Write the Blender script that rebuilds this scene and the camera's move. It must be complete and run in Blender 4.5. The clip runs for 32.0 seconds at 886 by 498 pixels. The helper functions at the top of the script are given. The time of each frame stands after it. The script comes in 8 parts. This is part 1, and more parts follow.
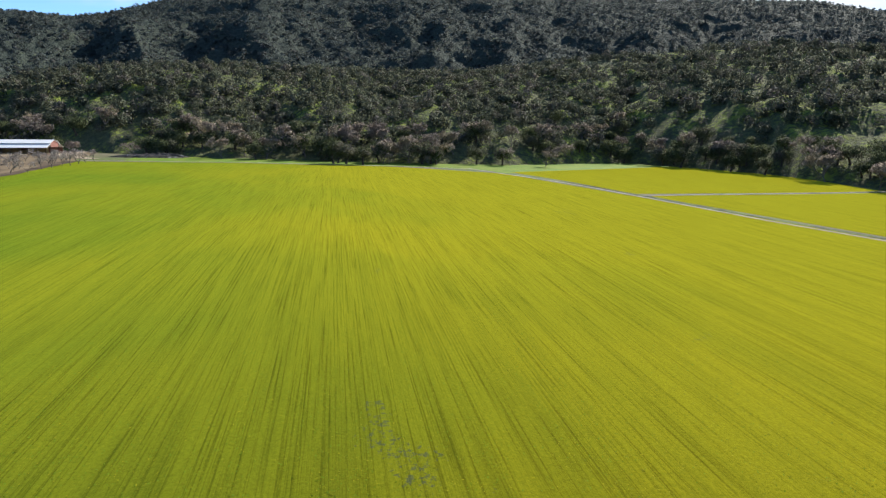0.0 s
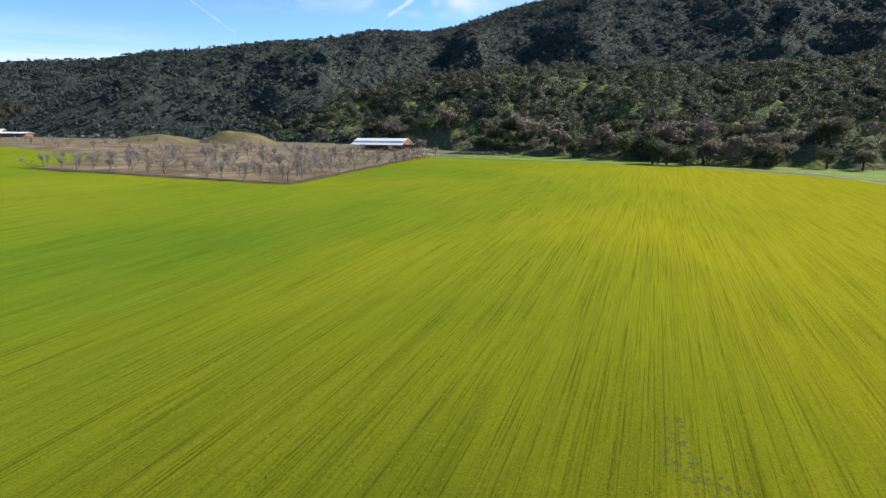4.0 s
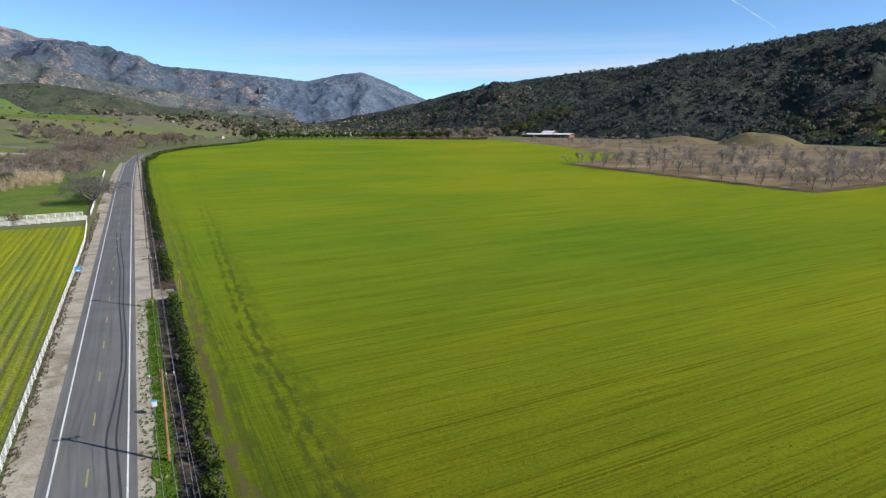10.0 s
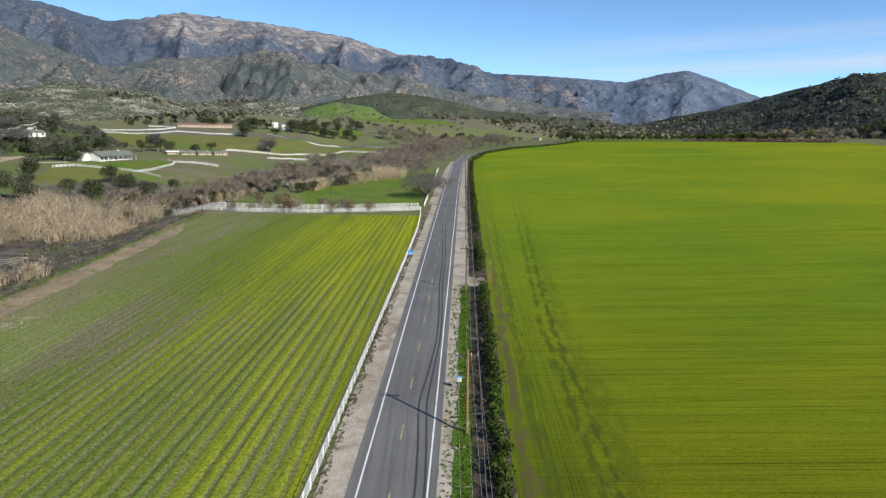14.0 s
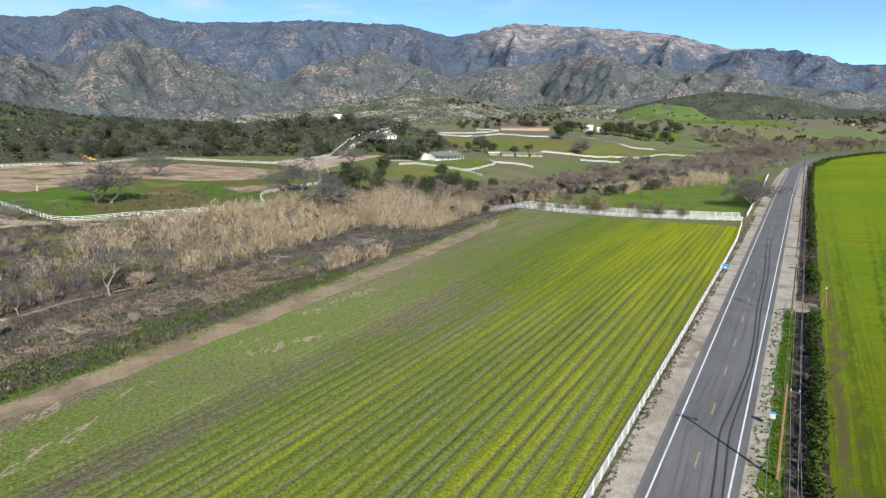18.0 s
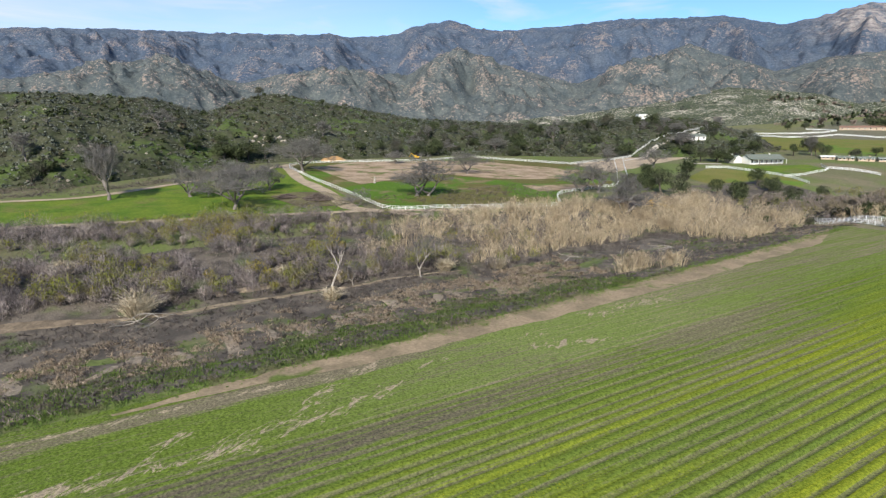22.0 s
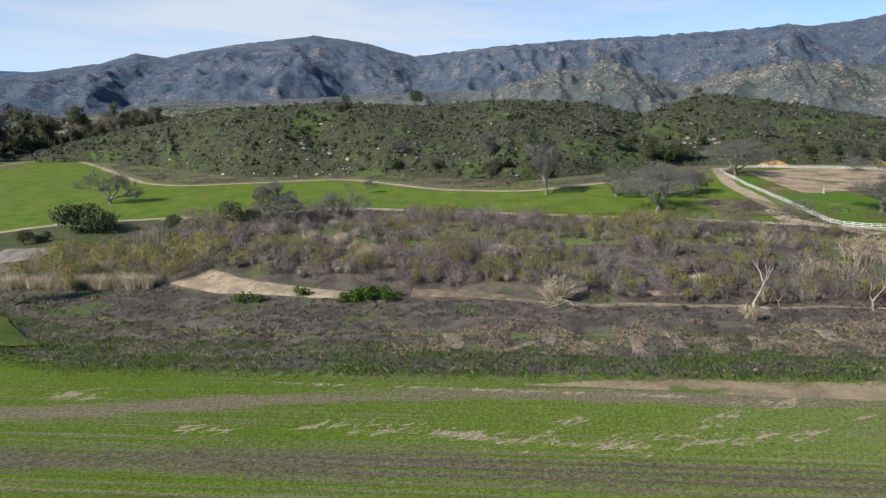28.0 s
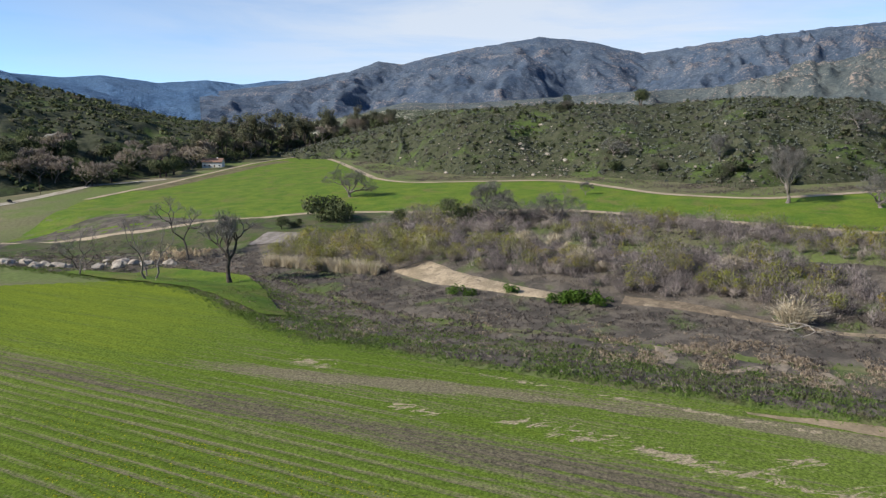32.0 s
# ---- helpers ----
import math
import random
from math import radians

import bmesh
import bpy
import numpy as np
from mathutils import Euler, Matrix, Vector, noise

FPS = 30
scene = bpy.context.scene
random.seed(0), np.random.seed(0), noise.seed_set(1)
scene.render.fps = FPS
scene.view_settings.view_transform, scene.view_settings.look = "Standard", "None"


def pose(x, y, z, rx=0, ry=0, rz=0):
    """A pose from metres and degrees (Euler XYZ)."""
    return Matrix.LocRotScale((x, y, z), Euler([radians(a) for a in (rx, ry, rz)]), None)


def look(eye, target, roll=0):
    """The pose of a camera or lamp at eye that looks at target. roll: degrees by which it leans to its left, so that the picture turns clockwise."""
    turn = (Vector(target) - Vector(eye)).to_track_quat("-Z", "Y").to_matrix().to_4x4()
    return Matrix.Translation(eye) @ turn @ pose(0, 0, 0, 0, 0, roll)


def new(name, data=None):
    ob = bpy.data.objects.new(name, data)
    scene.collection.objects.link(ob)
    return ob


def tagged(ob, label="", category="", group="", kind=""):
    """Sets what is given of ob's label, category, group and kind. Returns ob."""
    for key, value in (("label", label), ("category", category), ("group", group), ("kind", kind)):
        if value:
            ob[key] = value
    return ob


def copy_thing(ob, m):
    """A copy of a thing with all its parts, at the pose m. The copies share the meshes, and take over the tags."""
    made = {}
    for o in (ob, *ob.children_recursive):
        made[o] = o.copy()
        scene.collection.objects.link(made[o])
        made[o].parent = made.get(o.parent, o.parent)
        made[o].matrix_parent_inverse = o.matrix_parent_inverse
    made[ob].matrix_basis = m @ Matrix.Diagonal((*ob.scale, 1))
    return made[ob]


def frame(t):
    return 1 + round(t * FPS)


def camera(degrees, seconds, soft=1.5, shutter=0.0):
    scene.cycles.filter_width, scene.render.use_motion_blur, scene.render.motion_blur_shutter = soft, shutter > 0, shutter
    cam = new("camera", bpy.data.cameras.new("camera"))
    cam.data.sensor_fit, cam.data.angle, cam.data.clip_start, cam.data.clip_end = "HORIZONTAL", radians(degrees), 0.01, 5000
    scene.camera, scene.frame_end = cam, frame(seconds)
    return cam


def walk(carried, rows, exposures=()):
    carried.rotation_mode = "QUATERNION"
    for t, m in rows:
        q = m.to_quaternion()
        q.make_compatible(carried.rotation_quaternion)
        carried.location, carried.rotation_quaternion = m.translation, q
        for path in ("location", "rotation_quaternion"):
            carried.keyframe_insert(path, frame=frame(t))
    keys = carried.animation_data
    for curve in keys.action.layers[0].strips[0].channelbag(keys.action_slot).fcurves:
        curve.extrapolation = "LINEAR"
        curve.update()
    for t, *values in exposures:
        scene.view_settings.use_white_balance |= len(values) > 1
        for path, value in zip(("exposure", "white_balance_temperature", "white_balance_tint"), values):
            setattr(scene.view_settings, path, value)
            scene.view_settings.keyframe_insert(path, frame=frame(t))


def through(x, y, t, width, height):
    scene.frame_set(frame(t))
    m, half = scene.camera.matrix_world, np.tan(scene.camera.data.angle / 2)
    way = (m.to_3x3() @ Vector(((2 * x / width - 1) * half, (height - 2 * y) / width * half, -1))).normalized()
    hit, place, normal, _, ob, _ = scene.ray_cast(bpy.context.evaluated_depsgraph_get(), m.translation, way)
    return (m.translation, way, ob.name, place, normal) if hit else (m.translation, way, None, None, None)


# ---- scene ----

# The drone hovers over the road's edge and pans; the road runs along +y, the mustard field lies at +x, the creek at -x.
EYE_Z = 32.4
PAN = [  # seconds, heading, pitch, roll
   (0.0, -99.83, -10.47, -0.20), (0.5, -97.26, -10.50, -0.17), (1.0, -93.82, -10.51, -0.17), (1.5, -89.98, -10.53, -0.17),
   (2.0, -86.20, -10.55, -0.18), (2.5, -82.48, -10.56, -0.19), (4.5, -67.35, -10.61, -0.24), (5.0, -63.42, -10.58, -0.36),
   (5.5, -59.52, -10.60, -0.32), (6.0, -55.69, -10.63, -0.35), (6.5, -51.82, -10.65, -0.26), (7.0, -47.99, -10.63, -0.27),
   (7.5, -44.14, -10.63, -0.29), (8.0, -40.34, -10.60, -0.26), (8.5, -36.79, -10.65, -0.36), (9.0, -33.27, -10.65, -0.31),
   (9.5, -29.70, -10.64, -0.40), (10.0, -26.18, -10.65, -0.21), (10.5, -22.63, -10.64, -0.17), (11.0, -19.13, -10.63, -0.17),
   (11.5, -15.62, -10.60, -0.17), (12.0, -12.09, -10.60, -0.15), (12.5, -8.55, -10.59, -0.17), (13.0, -5.04, -10.58, -0.15),
   (13.5, -1.53, -10.57, -0.19), (14.0, 1.99, -10.57, -0.15), (14.5, 5.53, -10.54, -0.15), (16.5, 19.68, -10.46, -0.14),
   (17.0, 23.16, -10.43, -0.02), (17.5, 26.66, -10.44, -0.13), (18.0, 30.13, -10.41, -0.09), (18.5, 33.54, -10.41, -0.08),
   (19.0, 37.01, -10.41, -0.09), (19.5, 40.44, -10.41, -0.08), (20.0, 43.84, -10.41, -0.09), (20.5, 47.00, -10.38, -0.05),
   (21.0, 50.39, -10.38, -0.05), (21.5, 53.76, -10.39, -0.07), (22.0, 57.14, -10.38, -0.10), (22.5, 60.50, -10.38, -0.10),
   (23.0, 63.79, -10.36, -0.14), (23.5, 67.09, -10.37, -0.12), (24.0, 70.36, -10.32, -0.12), (24.5, 73.67, -10.30, -0.22),
   (25.0, 76.96, -10.28, -0.28), (25.5, 80.15, -10.29, -0.31), (27.5, 92.27, -10.35, -0.33), (28.0, 95.15, -10.37, -0.32),
   (28.5, 97.96, -10.37, -0.27), (29.0, 100.59, -10.38, -0.28), (29.5, 103.06, -10.39, -0.32), (30.0, 105.52, -10.38, -0.38),
   (30.5, 108.00, -10.40, -0.39), (31.0, 110.43, -10.41, -0.39), (31.5, 112.71, -10.43, -0.40), (32.0, 114.96, -10.45, -0.44),
]
cam = camera(71.41, 32.0, soft=1.3)
walk(cam, [(t, pose(0, 0, EYE_Z, 90 + p, r, a)) for t, a, p, r in PAN],
     exposures=[(0.0, 0.85), (6.0, 0.65), (9.0, 0.43), (13.0, 0.36), (16.0, 0.45), (19.0, 0.6), (25.0, 0.6), (29.0, 0.42), (32.0, 0.5)])

# ---- light ----
SUN_EL, SUN_DIR = 33.7, 133.8
world = bpy.data.worlds.new("sky")
scene.world = world
world.use_nodes = True
wn = world.node_tree.nodes
sky = wn.new("ShaderNodeTexSky")
sky.sky_type, sky.sun_disc = "NISHITA", False
sky.sun_elevation, sky.sun_rotation = radians(SUN_EL), radians(SUN_DIR)
sky.altitude, sky.air_density, sky.dust_density, sky.ozone_density = 1500, 0.62, 0.05, 0.6
wn["Background"].inputs["Strength"].default_value = 0.15
tint = wn.new("ShaderNodeMix")
tint.data_type, tint.blend_type = "RGBA", "MULTIPLY"
tint.inputs[0].default_value, tint.inputs[7].default_value = 1.0, (0.69, 0.90, 1.0, 1)
world.node_tree.links.new(sky.outputs[0], tint.inputs[6])
world.node_tree.links.new(tint.outputs[2], wn["Background"].inputs["Color"])
sun = new("sun", bpy.data.lights.new("sun", "SUN"))
sun.data.energy, sun.data.angle, sun.data.color = 5.0, radians(0.55), (1.0, 0.95, 0.86)
to_sun = Vector((math.sin(radians(SUN_DIR)) * math.cos(radians(SUN_EL)), math.cos(radians(SUN_DIR)) * math.cos(radians(SUN_EL)), math.sin(radians(SUN_EL))))
sun.matrix_world = look((0, 0, 300), Vector((0, 0, 300)) - to_sun)

# ---- materials ----
class Mat:
    """A node material: a few short verbs over the Principled shader."""

    def __init__(self, name, rough=0.9, spec=0.2):
        self.m = bpy.data.materials.new(name)
        self.m.use_nodes = True
        self.t = self.m.node_tree
        self.b = self.t.nodes["Principled BSDF"]
        self.b.inputs["Roughness"].default_value = rough
        self.b.inputs["Specular IOR Level"].default_value = spec
        self.geo = self.t.nodes.new("ShaderNodeNewGeometry")
        self.pos = self.geo.outputs["Position"]

    def node(self, kind, **values):
        n = self.t.nodes.new(kind)
        for key, value in values.items():
            n.inputs[key.replace("_", " ")].default_value = value
        return n

    def link(self, a, b):
        self.t.links.new(a, b)

    def coords(self, scale=(1, 1, 1), turn=0.0):
        n = self.node("ShaderNodeMapping", Scale=scale)
        if turn:
            spin = self.node("ShaderNodeMapping", Rotation=(0, 0, radians(turn)))
            self.link(self.pos, spin.inputs["Vector"])
            self.link(spin.outputs[0], n.inputs["Vector"])
        else:
            self.link(self.pos, n.inputs["Vector"])
        return n.outputs[0]

    def noise(self, size, detail=4.0, stretch=(1, 1, 1), turn=0.0, rough=0.55, warp=0.0):
        n = self.node("ShaderNodeTexNoise", Scale=1.0, Detail=detail, Roughness=rough, Distortion=warp)
        self.link(self.coords([1 / (size * s) for s in stretch], turn), n.inputs["Vector"])
        return n.outputs[0]

    def ramp(self, fac, lo=0.4, hi=0.6, a=(0, 0, 0), b=(1, 1, 1)):
        n = self.t.nodes.new("ShaderNodeValToRGB")
        e = n.color_ramp.elements
        e[0].position, e[1].position = lo, hi
        e[0].color, e[1].color = (*a, 1), (*b, 1)
        self.link(fac, n.inputs[0])
        return n.outputs[0]

    def mix(self, fac, a, b, kind="MIX"):
        n = self.t.nodes.new("ShaderNodeMix")
        n.data_type, n.blend_type = "RGBA", kind
        for socket, value in ((n.inputs[0], fac), (n.inputs[6], a), (n.inputs[7], b)):
            if isinstance(value, (int, float)):
                socket.default_value = value
            elif isinstance(value, tuple):
                socket.default_value = (*value, 1)
            else:
                self.link(value, socket)
        return n.outputs[2]

    def math(self, op, a, b=0.0):
        n = self.t.nodes.new("ShaderNodeMath")
        n.operation = op
        for socket, value in ((n.inputs[0], a), (n.inputs[1], b)):
            if isinstance(value, (int, float)):
                socket.default_value = value
            else:
                self.link(value, socket)
        return n.outputs[0]

    def axis(self, i):
        n = self.t.nodes.new("ShaderNodeSeparateXYZ")
        self.link(self.pos, n.inputs[0])
        return n.outputs[i]

    def attr(self, name):
        n = self.t.nodes.new("ShaderNodeAttribute")
        n.attribute_name = name
        return n.outputs["Fac"]

    def island(self):
        return self.geo.outputs["Random Per Island"]

    def anyone(self):
        return self.t.nodes.new("ShaderNodeObjectInfo").outputs["Random"]

    def colour(self, c):
        if isinstance(c, tuple):
            self.b.inputs["Base Color"].default_value = (*c, 1)
        else:
            self.link(c, self.b.inputs["Base Color"])
        return self

    def bump(self, height, distance, strength=1.0):
        n = self.node("ShaderNodeBump", Strength=strength, Distance=distance)
        self.link(height, n.inputs["Height"])
        self.link(n.outputs[0], self.b.inputs["Normal"])
        return self


def plain(name, c, rough=0.7, metal=0.0, vary=0.12, size=0.6):
    """A near-even colour with a little wear at two scales."""
    m = Mat(name, rough, 0.35)
    dark = tuple(v * (1 - 2.5 * vary) for v in c)
    f = m.mix(0.5, m.noise(size, 5), m.noise(size * 0.12, 3))
    m.colour(m.mix(m.ramp(f, 0.35, 0.65), dark, c))
    m.b.inputs["Metallic"].default_value = metal
    m.bump(m.noise(size * 0.1, 3), 0.01, 0.4)
    return m.m


def mustard_mat():
    """Flowering cover crop: rows along x, patches of more and fewer yellow heads."""
    m = Mat("mustard_crop", 1.0, 0.0)
    rows = m.noise(1.0, 5, (90, 0.26, 1), rough=0.72)
    broad = m.noise(1.0, 4, (200, 2.6, 1), rough=0.6)
    patch_ = m.noise(75, 4, (1.5, 1, 1), warp=0.4)
    fine = m.noise(0.38, 3, rough=0.65)
    # brighter yellow towards the south: thicker bloom, and backlight put into the colour
    south = m.math("MAXIMUM", m.math("MULTIPLY", m.math("SUBTRACT", m.axis(1), 28.0), -0.0025), -0.17)
    south = m.math("ADD", south, m.math("MULTIPLY", m.axis(0), 0.0004))
    bloom = m.math("ADD", m.math("MULTIPLY", patch_, 0.7), south)
    green = m.mix(m.ramp(fine, 0.25, 0.75), (0.025, 0.049, 0.004), (0.047, 0.079, 0.006))
    yel = m.mix(m.ramp(fine, 0.25, 0.75), (0.098, 0.092, 0.005), (0.189, 0.166, 0.007))
    c = m.mix(m.ramp(bloom, 0.06, 0.64), green, yel)
    thin = m.mix(m.ramp(bloom, 0.2, 0.6), (0.58, 0.59, 0.74), (0.70, 0.68, 0.82))
    c = m.mix(1.0, c, m.mix(m.ramp(rows, 0.36, 0.50), thin, (1, 1, 1)), "MULTIPLY")
    c = m.mix(1.0, c, m.mix(m.ramp(broad, 0.36, 0.58), (0.78, 0.80, 0.84), (1.05, 1.05, 1)), "MULTIPLY")
    gaps = m.math("MULTIPLY", m.noise(0.8, 4, rough=0.7), m.ramp(m.noise(22, 3, (1.8, 1, 1)), 0.57, 0.70))
    c = m.mix(m.ramp(gaps, 0.52, 0.58), c, (0.038, 0.044, 0.026))
    # the headland by the hedge is sown along the road
    edge = m.math("ADD", m.axis(0), m.math("MULTIPLY", m.math("SUBTRACT", m.noise(16, 3), 0.5), 3.0))
    side = m.noise(1.0, 5, (0.34, 55, 1), rough=0.7)
    strip = m.mix(m.ramp(side, 0.38, 0.60), (0.022, 0.032, 0.006), (0.064, 0.085, 0.007))
    strip = m.mix(1.0, strip, m.mix(m.ramp(fine, 0.3, 0.7), (0.75, 0.78, 0.8), (1.15, 1.12, 1.0)), "MULTIPLY")
    c = m.mix(m.ramp(m.math("MULTIPLY", edge, 0.01), 0.105, 0.130, (1, 1, 1), (0, 0, 0)), c, strip)
    # ragged wheel tracks beside the hedge, swinging out with distance
    bare = m.math("MULTIPLY", m.ramp(rows, 0.36, 0.50, (1, 1, 1), (0, 0, 0)), 0.55)
    swing = m.math("MULTIPLY", m.math("MAXIMUM", m.math("SUBTRACT", m.axis(1), 95.0), 0.0), 0.05)
    wob = m.math("MULTIPLY", m.math("SUBTRACT", m.noise(11, 3), 0.5), 1.8)
    rag = m.noise(1.1, 5, (1, 3.5, 1), rough=0.7)
    for at, keen, bend, deep, soil in ((-13.9, 1.1, -1.0, 0.7, (0.034, 0.046, 0.012)), (-12.4, 1.2, -0.9, 0.65, (0.034, 0.046, 0.012)), (-15.2, 0.33, -1.0, 0.35, (0.040, 0.056, 0.012)), (-8.0, 0.9, -0.25, 0.6, (0.045, 0.060, 0.014)), (-6.2, 0.75, -0.1, 0.75, (0.088, 0.068, 0.040))):
        at_ = m.math("ADD", m.math("ADD", at, m.math("MULTIPLY", swing, bend)), wob)
        off = m.math("ABSOLUTE", m.math("MULTIPLY", m.math("ADD", m.axis(0), at_), keen))
        rut = m.math("SUBTRACT", rag, m.math("MULTIPLY", off, 0.20))
        fade = m.ramp(m.math("MULTIPLY", m.axis(1), 0.001), 0.10, 0.26, (deep,) * 3, (deep * 0.25,) * 3)
        worn = m.math("MULTIPLY", m.ramp(rut, 0.34, 0.50), fade)
        bare = m.math("MAXIMUM", bare, worn)
        c = m.mix(worn, c, soil)
    m.colour(c)
    # flower heads catch the light at a low angle
    m.link(m.math("MULTIPLY", m.math("SUBTRACT", 1.0, bare), 0.45), m.b.inputs["Sheen Weight"])
    m.b.inputs["Sheen Roughness"].default_value = 0.5
    m.link(m.mix(m.ramp(bloom, 0.12, 0.66), (0.39, 0.61, 0.05), (0.86, 0.82, 0.05)), m.b.inputs["Sheen Tint"])
    m.bump(m.mix(0.5, rows, fine), 0.16, 0.5)
    return m.m


BEDS = []
_bed_rng = random.Random(12)
_x = 0.0
for _k in range(15):
    _w, _g = _bed_rng.uniform(0.75, 1.3), _bed_rng.uniform(0.45, 0.8)
    BEDS.append((_x + _g, _x + _g + _w))
    _x += _g + _w
BED_SPAN = _x


def row_crop_mat():
    """Young mustard in straight beds: yellow by the road, thin with bare soil and washed-out sand by the creek."""
    m = Mat("young_crop", 1.0, 0.0)
    wander = m.math("MULTIPLY", m.math("SUBTRACT", m.noise(1.0, 3, (12, 40, 1)), 0.5), 0.55)
    across = m.math("ADD", m.axis(0), wander)
    beds = m.t.nodes.new("ShaderNodeValToRGB")
    m.link(m.math("FRACT", m.math("DIVIDE", across, BED_SPAN)), beds.inputs[0])
    el = beds.color_ramp.elements
    soft = 0.16 / BED_SPAN
    el[0].position, el[0].color = 0.0, (0, 0, 0, 1)
    el[1].position, el[1].color = 1.0, (0, 0, 0, 1)
    for lo, hi in BEDS:
        for at, v in ((lo / BED_SPAN, 1.0), (hi / BED_SPAN - soft * 0.2, 0.0)):
            e = el.new(min(at, 0.999))
            e.color = (v, v, v, 1)
    beds.color_ramp.interpolation = "CONSTANT"
    bed = beds.outputs[0]
    long = m.noise(1.0, 5, (0.24, 30, 1), rough=0.70)
    wide = m.noise(1.0, 3, (1.6, 70, 1))
    big = m.noise(26, 4, (1, 1.6, 1), warp=0.5)
    fine = m.noise(0.30, 4, rough=0.65)
    speck = m.noise(0.55, 5, (0.8, 1.3, 1), rough=0.75)
    strong, cover, yellow = m.attr("bed_strength"), m.attr("cover"), m.attr("yellow")
    f = m.math("ADD", m.math("MULTIPLY", m.math("MULTIPLY", m.math("SUBTRACT", bed, 0.5), strong), 0.34), m.math("ADD", m.math("MULTIPLY", cover, 0.75), 0.03))
    for n, k in ((long, 0.95), (wide, 0.60), (big, 0.30), (speck, 0.60)):
        f = m.math("ADD", f, m.math("MULTIPLY", m.math("SUBTRACT", n, 0.5), k))
    green = m.mix(m.ramp(fine, 0.3, 0.7), (0.077, 0.113, 0.021), (0.131, 0.174, 0.034))
    gold = m.mix(m.ramp(m.mix(0.5, long, fine), 0.36, 0.64), (0.165, 0.205, 0.016), (0.285, 0.295, 0.020))
    hue = m.math("ADD", yellow, m.math("MULTIPLY", m.math("SUBTRACT", m.mix(0.5, long, wide), 0.5), 1.5))
    leaf = m.mix(m.ramp(hue, 0.1, 1.15), green, gold)
    lush = m.mix(m.ramp(fine, 0.3, 0.7), (0.055, 0.092, 0.013), (0.098, 0.146, 0.022))
    leaf = m.mix(m.math("MULTIPLY", m.attr("lush"), 0.75), leaf, lush)
    thin = m.mix(m.ramp(fine, 0.3, 0.7), (0.125, 0.160, 0.050), (0.190, 0.225, 0.075))
    leaf = m.mix(m.math("MULTIPLY", m.attr("thin"), 0.7), leaf, thin)
    soil = m.mix(m.ramp(fine, 0.3, 0.7), (0.112, 0.098, 0.066), (0.205, 0.175, 0.118))
    soil = m.mix(m.ramp(speck, 0.50, 0.66), soil, (0.180, 0.150, 0.100))
    dim = m.mix(m.ramp(fine, 0.35, 0.65), (0.104, 0.118, 0.044), (0.160, 0.172, 0.060))
    soil = m.mix(m.math("MULTIPLY", strong, 0.45), soil, dim)
    soil = m.mix(m.math("MULTIPLY", m.attr("thin"), m.ramp(big, 0.42, 0.58)), soil, m.mix(m.ramp(fine, 0.3, 0.7), (0.20, 0.165, 0.110), (0.29, 0.24, 0.165)))
    soil = m.mix(m.attr("ploughed"), soil, m.mix(m.ramp(speck, 0.38, 0.62), (0.066, 0.057, 0.043), (0.145, 0.122, 0.090)))
    c = m.mix(m.ramp(m.math("ADD", f, 0.5), 0.39, 0.60), soil, leaf)
    # sand washed over the young plants
    spill = m.noise(2.6, 8, (0.5, 1.5, 1), -32, rough=0.72, warp=1.0)
    w = m.math("ADD", m.math("MULTIPLY", m.attr("sand"), 0.33), m.math("SUBTRACT", spill, 0.5))
    grit = m.mix(m.ramp(fine, 0.3, 0.7), (0.23, 0.185, 0.128), (0.36, 0.295, 0.21))
    c = m.mix(m.ramp(w, 0.31, 0.36), c, grit)
    c = m.mix(1.0, c, m.mix(m.ramp(m.noise(0.34, 4, rough=0.8), 0.36, 0.62), (0.55, 0.56, 0.60), (1.30, 1.30, 1.24)), "MULTIPLY")
    m.colour(c).bump(m.mix(0.5, fine, speck), 0.22, 0.7)
    return m.m


def two_tone(name, a, b, size, lo=0.42, hi=0.58, grain=0.4, gd=0.15, c3=None, s3=9.0, rough=0.95, depth=0.32):
    """Patches of two or three colours with a grain and relief."""
    m = Mat(name, rough, 0.15)
    c = m.mix(m.ramp(m.noise(size, 6, warp=0.3), lo, hi), a, b)
    if c3:
        c = m.mix(m.ramp(m.noise(s3, 5, warp=0.5), 0.55, 0.66), c, c3)
    g = m.noise(grain, 4)
    c = m.mix(1.0, c, m.mix(m.ramp(g, 0.25, 0.75), (1 - depth,) * 3, (1.15, 1.15, 1.15)), "MULTIPLY")
    m.colour(c).bump(g, gd, 0.8)
    return m.m


